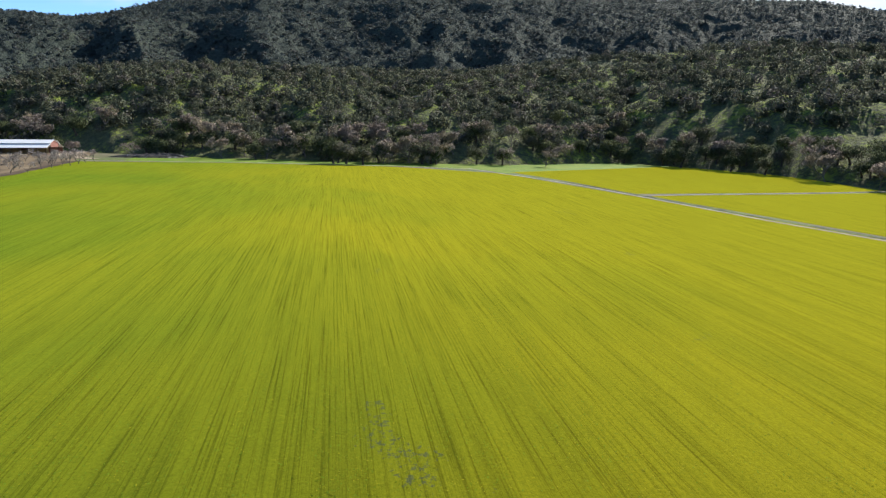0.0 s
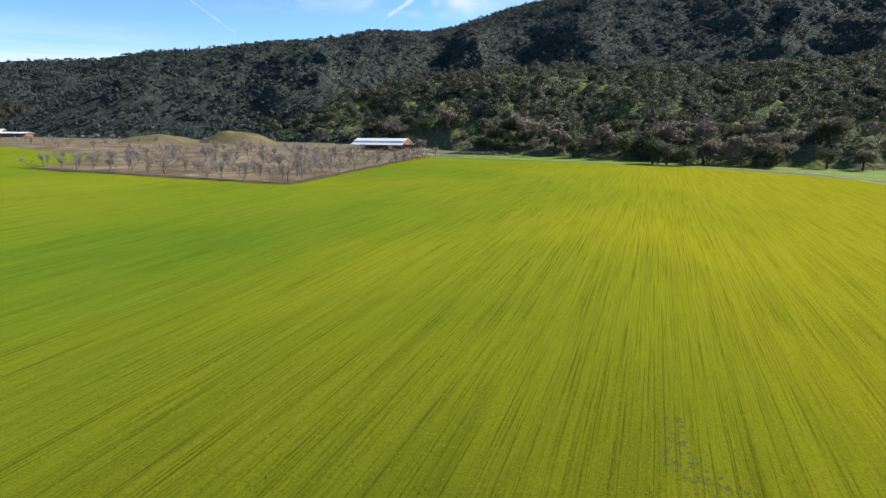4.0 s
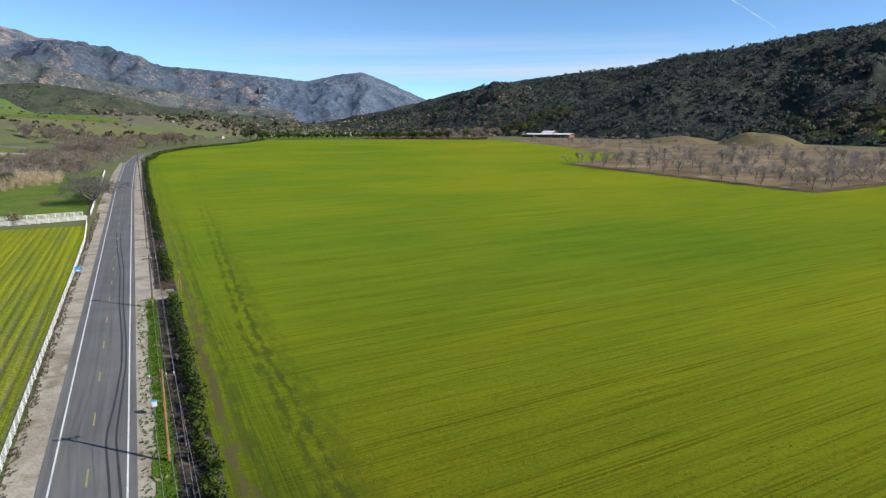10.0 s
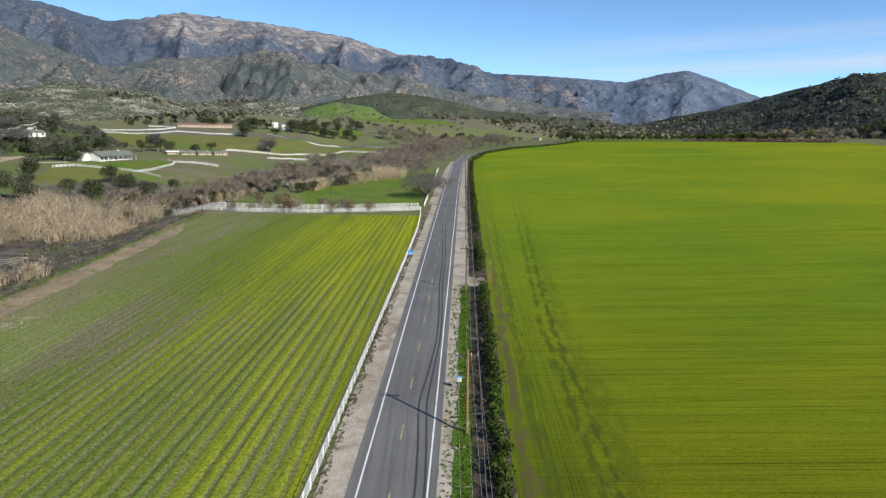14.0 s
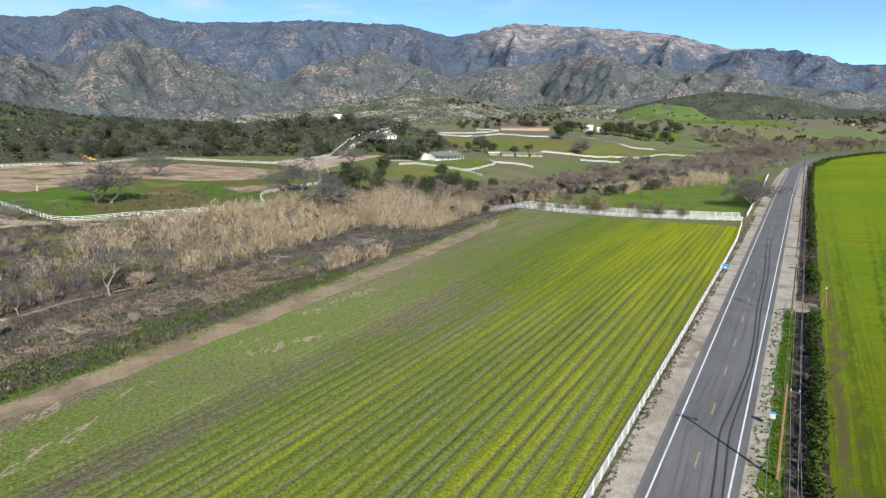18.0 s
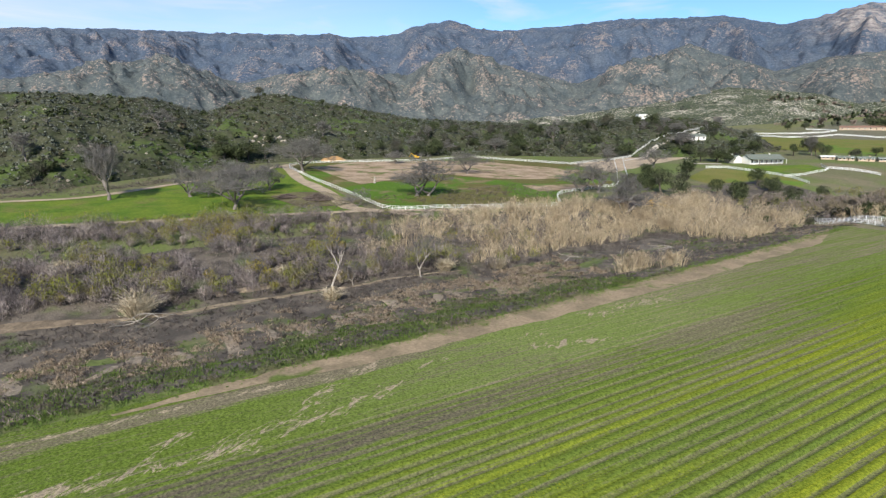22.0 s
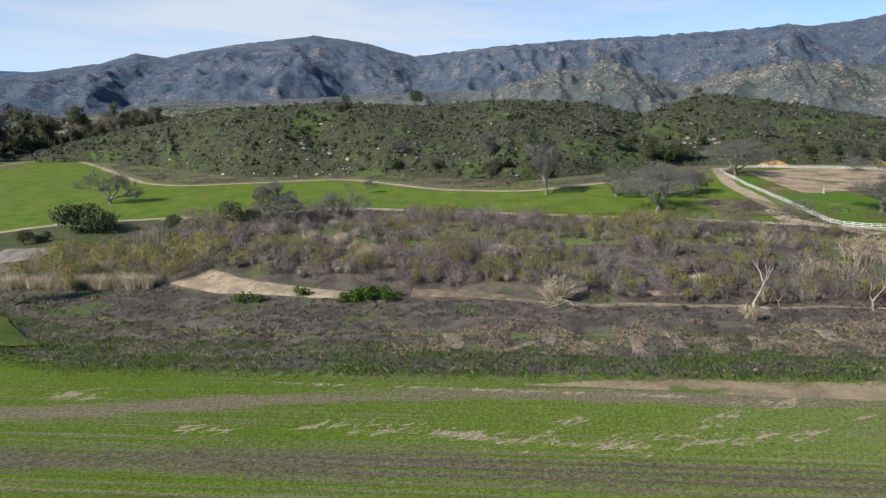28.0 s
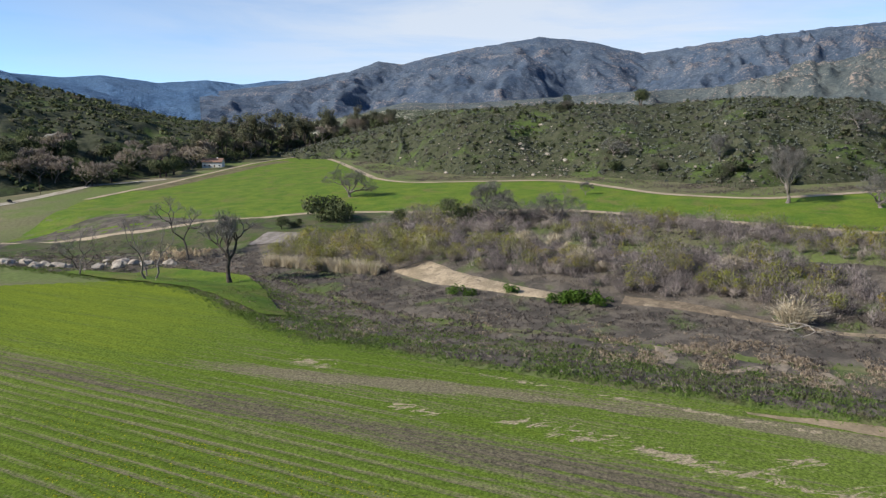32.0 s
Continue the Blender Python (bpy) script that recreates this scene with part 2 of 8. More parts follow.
def mountain_mat(name, brush, brush2, rock, rock_lo, size, bands=0.0, cliff=0.0, grain=0.42):
    """Chaparral slopes with bare rock and soil breaking through."""
    m = Mat(name, 0.95, 0.05)
    f = m.noise(size, 8, (1, 1, 0.7), rough=0.66, warp=0.5)
    spots = m.noise(size * 0.07, 6, (1, 1, 0.6), rough=0.75)
    dots = m.noise(min(size * 0.07, 12.0), 4, (1, 1, 0.7), rough=0.75)
    c = m.mix(m.ramp(m.noise(size * 0.4, 7, rough=0.65, warp=0.6), 0.36, 0.64), brush, brush2)
    mask = m.math("ADD", m.math("MULTIPLY", f, 1 - grain), m.math("MULTIPLY", spots, grain))
    if bands:
        strata = m.noise(1.0, 4, (900, 900, 26), rough=0.6)
        mask = m.math("ADD", mask, m.math("MULTIPLY", m.math("SUBTRACT", strata, 0.5), bands))
    mask = m.math("ADD", m.math("MULTIPLY", mask, 0.62), m.math("MULTIPLY", dots, 0.38))
    mask = m.math("ADD", mask, m.math("MULTIPLY", m.attr("ridge"), 0.017))
    c = m.mix(m.ramp(mask, rock_lo - 0.02, rock_lo + 0.035), c, rock)
    if cliff:
        tall = m.ramp(m.math("ADD", m.math("MULTIPLY", m.axis(2), 0.001), m.math("MULTIPLY", m.math("SUBTRACT", f, 0.5), 0.30)), cliff, cliff + 0.05)
        bluff = m.math("MULTIPLY", tall, m.ramp(m.math("ARCTAN2", m.math("MULTIPLY", m.axis(0), -1.0), m.axis(1)), 0.44, 0.50, (1, 1, 1), (0, 0, 0)))
        layers = m.noise(1.0, 6, (420, 420, 18), rough=0.7, warp=0.25)
        stone = m.mix(m.ramp(layers, 0.40, 0.60), (0.150, 0.138, 0.150), (0.37, 0.325, 0.305))
        stone = m.mix(m.ramp(m.noise(70, 7, (1, 1, 1.6), rough=0.7), 0.46, 0.58), stone, brush2)
        c = m.mix(bluff, c, stone)
    c = m.mix(1.0, c, m.mix(m.ramp(spots, 0.35, 0.62), (0.82, 0.83, 0.84), (1.10, 1.10, 1.07)), "MULTIPLY")
    c = m.mix(1.0, c, m.mix(m.ramp(dots, 0.38, 0.56), (0.74, 0.76, 0.78), (1.12, 1.11, 1.09)), "MULTIPLY")
    m.colour(c).bump(m.mix(0.45, spots, m.noise(size * 0.3, 9, rough=0.68)), size * 0.10, 0.9)
    return m.m


def leaf_mat(name, a, b, c3=None, through=0.4, c3size=16.0):
    """Foliage in loose clumps; every clump has its own shade."""
    m = Mat(name, 0.9, 0.05)
    c = m.mix(m.island(), a, b)
    if c3:
        c = m.mix(m.ramp(m.noise(c3size, 3), 0.5, 0.68), c, c3)
    m.colour(c)
    tr = m.t.nodes.new("ShaderNodeBsdfTranslucent")
    m.link(c, tr.inputs[0]) if not isinstance(c, tuple) else None
    add = m.t.nodes.new("ShaderNodeMixShader")
    add.inputs[0].default_value = through
    out = m.t.nodes["Material Output"]
    m.link(m.b.outputs[0], add.inputs[1])
    m.link(tr.outputs[0], add.inputs[2])
    m.link(add.outputs[0], out.inputs["Surface"])
    return m.m

# ---- the lie of the land ----
def sst(a, b, v):
    t = np.clip((v - a) / (b - a), 0, 1)
    return t * t * (3 - 2 * t)


def lattice(ix, iy, seed):
    h = (ix * 374761393 + iy * 668265263 + seed * 1442695041) & 0x7FFFFFFF
    h = ((h ^ (h >> 13)) * 1274126177) & 0x7FFFFFFF
    return ((h ^ (h >> 16)) & 0xFFFF) / 65535.0


def vnoise(x, y, seed):
    ix, iy = np.floor(x).astype(np.int64), np.floor(y).astype(np.int64)
    u, v = x - ix, y - iy
    u, v = u * u * (3 - 2 * u), v * v * (3 - 2 * v)
    a = lattice(ix, iy, seed) * (1 - u) + lattice(ix + 1, iy, seed) * u
    b = lattice(ix, iy + 1, seed) * (1 - u) + lattice(ix + 1, iy + 1, seed) * u
    return a * (1 - v) + b * v


def fbm(x, y, size, octaves=4, seed=0, gain=0.5):
    """Rolling noise about -1 to 1."""
    x, y = np.asarray(x, float) / size, np.asarray(y, float) / size
    total, amp, norm = 0.0, 1.0, 0.0
    for k in range(octaves):
        total = total + amp * (2 * vnoise(x + 31.7 * k, y - 17.3 * k, seed + k) - 1)
        norm += amp
        amp, x, y = amp * gain, x * 2.03, y * 2.03
    return total / norm


def bank_x(y):
    return -80 - 0.06 * np.maximum(y - 60, 0) - 20 * sst(-60, -120, y)


def terr(x, y):
    """Height of the valley floor: it climbs east and south, and drops into the creek north of the road."""
    x, y = np.asarray(x, float), np.asarray(y, float)
    ey = 0.026 * np.where(y > 0, 1000 * np.tanh(y / 1000), 400 * np.tanh(y / 400))
    ex = 0.028 * np.where(x > 0, 800 * np.tanh(x / 800), 0.0)
    u = bank_x(y) - x
    n = 40 * np.tanh(np.maximum(u - 80, 0) * 0.06 / 40) + 9 * sst(330, 620, y) * sst(-80, -240, x)
    z = 45 * np.tanh((ex + ey + n) / 45)
    wild = sst(2, 20, u) * (1 - sst(95, 125, u))
    return z - 5 * sst(0, 26, u) + 5 * sst(52, 88, u) + wild * 0.8 * fbm(x, y, 14, 3, 5)


def polar(az, r):
    a = np.radians(az)
    return -np.sin(a) * r, np.cos(a) * r


def sheet(name, x, y, z, mat, smooth=True):
    """A grid mesh from arrays of one shape (rows, columns)."""
    nv, nu = x.shape
    co = np.stack([x, y, z], -1).reshape(-1, 3)
    i = np.arange(nv * nu).reshape(nv, nu)
    q = np.stack([i[:-1, :-1], i[:-1, 1:], i[1:, 1:], i[1:, :-1]], -1).reshape(-1, 4)
    return raw(name, co, q, mat, smooth)


def raw(name, co, faces, mat, smooth=False):
    """A mesh object from arrays: vertices (n, 3) and faces (m, 3 or 4)."""
    co, faces = np.asarray(co, np.float32), np.asarray(faces, np.int32)
    k = faces.shape[1]
    me = bpy.data.meshes.new(name)
    me.vertices.add(len(co))
    me.vertices.foreach_set("co", co.ravel())
    me.loops.add(faces.size)
    me.loops.foreach_set("vertex_index", faces.ravel())
    me.polygons.add(len(faces))
    me.polygons.foreach_set("loop_start", np.arange(0, faces.size, k, dtype=np.int32))
    me.polygons.foreach_set("use_smooth", np.full(len(faces), smooth, bool))
    me.update(calc_edges=True)
    me.validate()
    me.materials.append(mat)
    return new(name, me)


def line_at(points, n):
    """n points along a polyline, rounded a little, at even steps."""
    p = np.array(points, float)
    s = np.concatenate([[0], np.cumsum(np.hypot(*np.diff(p, axis=0).T))])
    e = np.linspace(0, s[-1], n)
    q = np.stack([np.interp(e, s, p[:, 0]), np.interp(e, s, p[:, 1])], 1)
    if len(points) > 2:
        for _ in range(max(1, n // 25)):
            q[1:-1] = 0.25 * q[:-2] + 0.5 * q[1:-1] + 0.25 * q[2:]
    return q


def patch(name, side_a, side_b, n, m, lift, mat, wobble=0.0, tuck=False):
    """Ground cover laid over the land between two lines."""
    a, b = line_at(side_a, n), line_at(side_b, n)
    w = np.linspace(0, 1, m)[None, :, None]
    g = a[:, None] * (1 - w) + b[:, None] * w
    x, y = g[..., 0], g[..., 1]
    if wobble:
        edge = (np.abs(2 * w[..., 0] - 1)) ** 4
        x = x + edge * wobble * fbm(x, y, wobble * 5, 3, 3)
        y = y + edge * wobble * fbm(y, x, wobble * 5, 3, 4)
    if tuck:
        lift = lift * (1 - 1.8 * np.clip(np.abs(2 * w[..., 0] - 1) - 0.85, 0, 1) / 0.15)
    return sheet(name, x, y, terr(x, y) + lift, mat)


def ribbon(name, points, width, n, lift, mat, cols=3, wobble=0.0):
    """A track of even width along a line."""
    c = line_at(points, n)
    d = np.gradient(c, axis=0)
    d /= np.hypot(d[:, 0], d[:, 1])[:, None]
    nrm = np.stack([-d[:, 1], d[:, 0]], 1)
    w = np.linspace(-0.5, 0.5, cols)[None, :, None]
    wid = width * (1 + wobble * fbm(c[:, 0], c[:, 1], 12, 3, 9))
    g = c[:, None] + nrm[:, None] * w * wid[:, None, None]
    x, y = g[..., 0], g[..., 1]
    return sheet(name, x, y, terr(x, y) + lift, mat)


class Hill:
    """A hill or range seen from the valley: a foot line, a crest line and a back, with spurs and gullies."""

    def __init__(self, crest, foot, top, back, relief, size, seed, power=1.0):
        self.c = np.array(crest, float)
        self.foot, self.top, self.back = (np.array(v, float) for v in (foot, top, back))
        self.relief, self.size, self.seed, self.power = relief, size, seed, power

    def z(self, az, r):
        x, y = polar(az, r)
        f = np.interp(az, self.foot[:, 0], self.foot[:, 1])
        t = np.interp(az, self.top[:, 0], self.top[:, 1])
        b = np.interp(az, self.back[:, 0], self.back[:, 1])
        el = np.interp(az, self.c[:, 0], self.c[:, 1])
        crest = EYE_Z + t * np.tan(np.radians(el))
        u = np.clip((r - f) / (t - f), 0, 1)
        fx, fy = polar(az, f)
        base = np.minimum(terr(fx, fy), EYE_Z) - 3
        arc = np.radians(az) * t + 0.25 * self.size * fbm(x, y, self.size * 1.3, 3, self.seed + 3)
        n1 = 1 - np.abs(fbm(arc, r * 0.42, self.size, 4, self.seed, 0.42)) * 2.4
        n2 = 1 - np.abs(fbm(x, y, self.size * 0.45, 5, self.seed + 40)) * 2.2
        up = base + (crest - base) * u ** self.power
        rough = self.relief * np.clip((crest - base) / (1.7 * self.relief), 0.1, 1)
        if self.relief > 100:
            rough = rough * np.interp(az, [88, 102, 140], [1, 0.6, 0.45])
        up = up + rough * np.sin(np.pi * np.clip(u, 0, 1) ** 0.85) ** 1.25 * (0.62 * n1 + 0.25 * n2 - 0.28)
        wx, wy = x + 0.12 * self.size * fbm(x, y, self.size * 0.3, 3, self.seed + 5), y + 0.12 * self.size * fbm(y, x, self.size * 0.3, 3, self.seed + 6)
        n3 = 0.45 - np.abs(fbm(wx, wy, self.size * 0.2, 4, self.seed + 60, 0.55)) * 2.0
        up = up + rough * 0.16 * n3 * sst(0, 0.25, u) * sst(1.0, 0.82, u)
        up = up + rough * 0.05 * fbm(x, y, self.size * 0.06, 3, self.seed + 7) * sst(0, 0.2, u)
        v = np.clip((r - t) / (b - t), 0, 1)
        return up - (crest - base) * 0.9 * v ** 1.5

    def build(self, name, az0, az1, naz, nr, mat):
        az = np.linspace(az0, az1, naz)[None, :]
        f = np.interp(az, self.foot[:, 0], self.foot[:, 1])
        t = np.interp(az, self.top[:, 0], self.top[:, 1])
        b = np.interp(az, self.back[:, 0], self.back[:, 1])
        k = int(nr * 0.86)
        w = np.concatenate([np.linspace(0, 1, k), 1 + np.linspace(0, 1, nr - k + 1)[1:]])[:, None]
        r = np.where(w <= 1, f + (t - f) * w, t + (b - t) * (w - 1))
        az = az + 0 * r
        x, y = polar(az, r)
        z = self.z(az, r)
        # how far a place stands out from the slope round it: spurs wash bare, gullies hold brush
        mean = z.copy()
        for axis, span in ((0, 3), (1, 6)):
            mean = sum(np.roll(mean, j, axis) for j in range(-span, span + 1)) / (2 * span + 1)
        ridge = np.clip((z - mean) / (np.std((z - mean)[4:-20]) + 1e-6), -2, 2)
        ridge[:3], ridge[-20:] = 0, 0
        ob = sheet(name, x, y, z, mat)
        ob.data.attributes.new("ridge", "FLOAT", "POINT").data.foreach_set("value", ridge.astype(np.float32).ravel())
        return ob

# ---- ground, fields, road ----
M_GROUND = two_tone("valley_ground", (0.130, 0.125, 0.065), (0.115, 0.145, 0.042), 40, grain=1.2, gd=0.3, c3=(0.17, 0.145, 0.09), s3=60)
rings = np.concatenate([[0.01, 6, 12, 18], 20 * np.exp(np.linspace(0, math.log(4850 / 20), 250))])
gaz, gr = np.meshgrid(np.linspace(-180, 180, 541), rings)
gx, gy = polar(gaz, gr)
ground = tagged(sheet("ground", gx, gy, terr(gx, gy), M_GROUND), "brown and green valley floor of grass and bare earth", "ground", kind="structure")

M_MUSTARD = mustard_mat()
NEAR_X = 4.3
mustard = tagged(patch("mustard_field", [(NEAR_X, -190), (NEAR_X, -60), (NEAR_X, 60), (NEAR_X, 168)], [(160, -171), (277, -140), (400, -108), (443, -42), (449, 74), (437, 167)], 90, 90, 0.06, M_MUSTARD), "yellow-green flowering mustard cover crop in long rows", "field", kind="structure")
tagged(patch("mustard_field", [(NEAR_X, 168), (236, 168), ], [(NEAR_X, 320), (240, 312)], 60, 50, 0.06, M_MUSTARD), "yellow-green flowering mustard cover crop in long rows", "field", kind="structure")
tagged(patch("mustard_field", [(NEAR_X, 320), (6.0, 480), (15, 600), (70, 730), (150, 930)], [(240, 312), (326, 352), (344, 428), (373, 503), (396, 600), (430, 690), (289, 839)], 90, 60, 0.06, M_MUSTARD), "yellow-green flowering mustard cover crop in long rows", "field", kind="structure")
tagged(patch("mustard_field", [(285, -146), (345, -136), (410, -118)], [(305, -310), (400, -330), (520, -326)], 40, 40, 0.06, M_MUSTARD), "yellow-green mustard field beyond a farm track", "field", kind="structure")
tagged(patch("mustard_field", [(160, -178), (277, -148)], [(200, -360), (300, -318)], 40, 40, 0.06, M_MUSTARD), "yellow-green mustard field beside a farm track", "field", kind="structure")

M_TRACK = two_tone("pale_dirt_track", (0.36, 0.31, 0.24), (0.27, 0.23, 0.17), 6, grain=0.35, gd=0.04)
tagged(ribbon("farm_track", [(440, -95), (400, -107), (335, -130), (277, -142), (200, -157), (150, -172), (90, -190)], 1.9, 120, 0.14, M_TRACK), "pale dirt farm track between the mustard fields", "track", kind="structure")
M_BROWNTRACK = two_tone("brown_track_soil", (0.20, 0.165, 0.12), (0.13, 0.12, 0.07), 6, grain=0.5, gd=0.08)
M_WEEDSTRIP = two_tone("dark_weeds", (0.050, 0.055, 0.022), (0.10, 0.13, 0.02), 5, grain=0.6, gd=0.25, c3=(0.045, 0.038, 0.03), s3=9)
tagged(ribbon("weed_strip", [(345, -132), (277, -147), (200, -162), (150, -177), (90, -195)], 3.4, 120, 0.12, M_WEEDSTRIP, 5, 0.5), "strip of dark weeds along the farm track", "verge", kind="structure")
tagged(ribbon("farm_track", [(277, -146), (305, -312), (320, -420)], 3.0, 60, 0.12, M_BROWNTRACK), "narrow dirt farm track across the mustard field", "track", kind="structure")
tagged(ribbon("farm_track", [(445, 170), (456, 74), (450, -42), (434, -98)], 2.4, 120, 0.12, M_TRACK), "pale dirt track along the far field edge", "track", kind="structure")

# the highway
M_ASPHALT = Mat("asphalt", 0.85, 0.3)
_w = M_ASPHALT.noise(1.0, 4, (0.55, 60, 1))
_f = M_ASPHALT.noise(0.12, 3)
_c = M_ASPHALT.mix(M_ASPHALT.ramp(_w, 0.3, 0.7), (0.105, 0.104, 0.102), (0.142, 0.140, 0.137))
_c = M_ASPHALT.mix(1.0, _c, M_ASPHALT.mix(M_ASPHALT.ramp(M_ASPHALT.noise(9, 5), 0.35, 0.65), (0.85, 0.85, 0.86), (1.1, 1.1, 1.08)), "MULTIPLY")
M_ASPHALT.colour(_c).bump(_f, 0.01, 0.5)
M_ASPHALT = M_ASPHALT.m
M_SHOULDER = two_tone("sandy_shoulder", (0.40, 0.355, 0.29), (0.30, 0.265, 0.21), 3.5, grain=0.25, gd=0.04, c3=(0.22, 0.18, 0.13), s3=5)
ROAD_C = [(-6.2, -260), (-6.2, 0), (-6.2, 150), (-6.2, 300), (-4.5, 470), (2, 580), (30, 690), (86, 775), (150, 930), (215, 1250), (260, 1500)]
road = tagged(ribbon("road", ROAD_C, 8.0, 420, 0.10, M_ASPHALT, cols=7), "grey two-lane asphalt highway with worn lane lines", "road", kind="structure")
tagged(patch("road_shoulder", [(-10.1, -260), (-10.1, 120), (-10.1, 260), (-9.2, 400), (-7.6, 480)], [(-13.0, -260), (-13.0, 120), (-13.6, 260), (-12.6, 400), (-10.5, 480)], 300, 5, 0.07, M_SHOULDER, 0.3), "pale sandy shoulder beside the highway", "shoulder", kind="structure")
tagged(patch("road_shoulder", [(-2.3, -260), (-2.3, 120), (-2.3, 260), (-1.4, 400), (0.5, 500)], [(-0.1, -260), (-0.1, 108), (1.5, 124), (1.5, 260), (2.4, 400), (4.0, 500)], 300, 5, 0.07, M_SHOULDER, 0.3), "pale sandy shoulder beside the highway", "shoulder", kind="structure")

# the young crop between highway and creek
M_CROP = row_crop_mat()
CROP_END_Y = [-262, -157, -130, -113, -92, -73, -58, -35, 20, 75, 126, 175, 207]
CROP_END_X = [-20, -86, -103, -100.5, -93, -87, -83.6, -79.5, -79.5, -81, -83, -88, -92]


def near_line(x, y, points, width):
    """1 on a polyline, falling to 0 at its width."""
    best = np.full(x.shape, 1e9)
    for (xa, ya), (xb, yb) in zip(points[:-1], points[1:]):
        t = np.clip(((x - xa) * (xb - xa) + (y - ya) * (yb - ya)) / ((xb - xa) ** 2 + (yb - ya) ** 2), 0, 1)
        best = np.minimum(best, np.hypot(x - xa - t * (xb - xa), y - ya - t * (yb - ya)))
    return np.clip(1 - best / width, 0, 1)


def crop_field():
    """The young crop: raised beds and furrows, with its cover, bloom and washed-out sand carried by the mesh."""
    cx = np.arange(-14.2, -104, -0.26)
    cy = np.concatenate([np.arange(-262, -90, 2.0), np.arange(-90, 110, 0.9), np.arange(110, 207.5, 1.6)])
    x, y = np.meshgrid(cx, cy)
    u = np.mod(x, BED_SPAN)
    bed = np.zeros(x.shape)
    for lo, hi in BEDS:
        bed = np.maximum(bed, sst(lo - 0.12, lo + 0.12, u) * sst(hi + 0.12, hi - 0.12, u))
    rag = fbm(x, y, 7, 3, 91)
    strong = 1.25 * sst(-54, -44, x + 3 * rag) * (1 - 0.5 * sst(70, 110, y) * sst(-24, -36, x)) * (1 - 0.3 * sst(110, 180, y)) + 0.28 * sst(-40, -70, y)
    strong = strong + 0.45 * sst(-64, -58, x) * sst(-44, -54, x)
    strong = np.clip(strong, 0.15, 1.25) * (1 - 0.5 * sst(-90, -120, y)) * (1 - 0.5 * sst(5, -30, y)) * (0.95 + 0.9 * fbm(x, y / 16, 3.2, 3, 94))
    z = terr(x, y) + 0.05 + 0.13 * bed * strong + 0.04 * fbm(x, y, 1.2, 2, 92)
    cover = 0.07 + 0.05 * sst(-57, -62, x) * sst(10, 30, y) * sst(95, 70, y) + 0 * x
    cover = cover + 0.05 * sst(-58, -62, x) * sst(60, 30, y) + 0.14 * sst(-50, -100, y) * sst(-57, -64, x) + 0.10 * sst(-52, -38, x)
    cover = cover + 0.20 * sst(90, 140, y) * sst(-72, -54, x)
    # ploughed and bare strips
    far = sst(150, 60, y)
    lane = np.interp(y, [-110, -82, -57, -33, -20, 20, 60, 110, 175], [-52, -54, -55.3, -56, -56.4, -56, -55.0, -56, -58])
    cover = cover - (0.03 + 0.19 * far) * sst(4.0, 1.2, np.abs(x - lane) + 1.6 * rag) * sst(-150, -80, y)
    cover = cover - 0.05 * sst(11, 5, np.abs(x - lane - 1.5) + 2 * rag) * sst(-60, 0, y)
    cover = cover - 0.24 * sst(1.5, 0.4, np.abs(x + 45.2 + 0.25 * rag)) * sst(10, 25, y) * sst(130, 80, y)
    verge = np.interp(y, [-100, -56, -31, -17, -3, 20, 40], [-60, -66.3, -71, -73.1, -74.5, -74.6, -73.6])
    cover = cover - 0.34 * sst(2.6, 1.1, np.abs(x - verge) + 0.8 * rag) * sst(-85, -50, y) * sst(60, 30, y)
    cover = cover - 0.13 * sst(-56, -72, x + 7 * rag) * sst(70, 105, y)
    cover = cover - 0.18 * sst(1.4, 0.3, np.abs(x + 14.8)) - 0.10 * sst(9, 3, np.hypot((x + 44) * 0.5, (y - 92) * 0.35) + 3 * rag)
    yellow = 0.25 * sst(-30, -17, x + 2 * rag) + 0.34 * sst(-54, -42, x) + 0.3 * sst(95, 150, y) * sst(-66, -54, x) - 0.12 * sst(80, 150, y) + 0.28 * sst(-40, -110, y) * sst(-50, -66, x) - 0.40 * sst(5, -40, y) * sst(-56, -44, x) + 0.55 * fbm(x, y / 14, 4.0, 3, 95) * sst(-54, -40, x)
    sand = np.zeros(x.shape)
    for line, wide in (([(-64.6, -20), (-63.6, -4), (-61.8, 3), (-61, 16)], 2.6), ([(-62, 3), (-67.8, 10)], 1.9), ([(-61.5, 12), (-64.8, 21.7), (-69.8, 28), (-73, 32.5), (-73.8, 37)], 2.6), ([(-62, 18), (-66, 38)], 2.0),
                       ([(-72, -58), (-71.8, -53)], 2.4), ([(-63.5, -36), (-63, -30)], 2.0), ([(-70, 41), (-69.6, 45)], 1.4), ([(-70.6, 58), (-70, 64)], 1.4), ([(-72.5, 78), (-71.5, 95)], 3.2), ([(-66, 60), (-62, 72)], 2.0), ([(-74.6, 24), (-77.0, -30)], 0.7)):
        sand = np.maximum(sand, near_line(x, y, line, wide * 2.6))
    ob = sheet("crop_field", x, y, z, M_CROP)
    inside = x > np.interp(y, CROP_END_Y, CROP_END_X) + 0.8 * fbm(x, y, 3, 2, 93)
    bm = bmesh.new()
    for name, v in (("bed_strength", strong), ("cover", cover), ("yellow", yellow), ("sand", sand), ("lush", 0.8 * sst(15, -30, y) * (1 - 0.85 * sst(-55, -100, y))), ("ploughed", 0.85 * sst(3.8, 1.2, np.abs(x - lane) + 1.8 * rag) * sst(-150, -90, y) * sst(75, 15, y)), ("thin", sst(-50, -60, x) * sst(5, 60, y) * (1 - 0.6 * sst(85, 130, y)) * sst(1.5, 4.5, np.abs(x - lane)))):
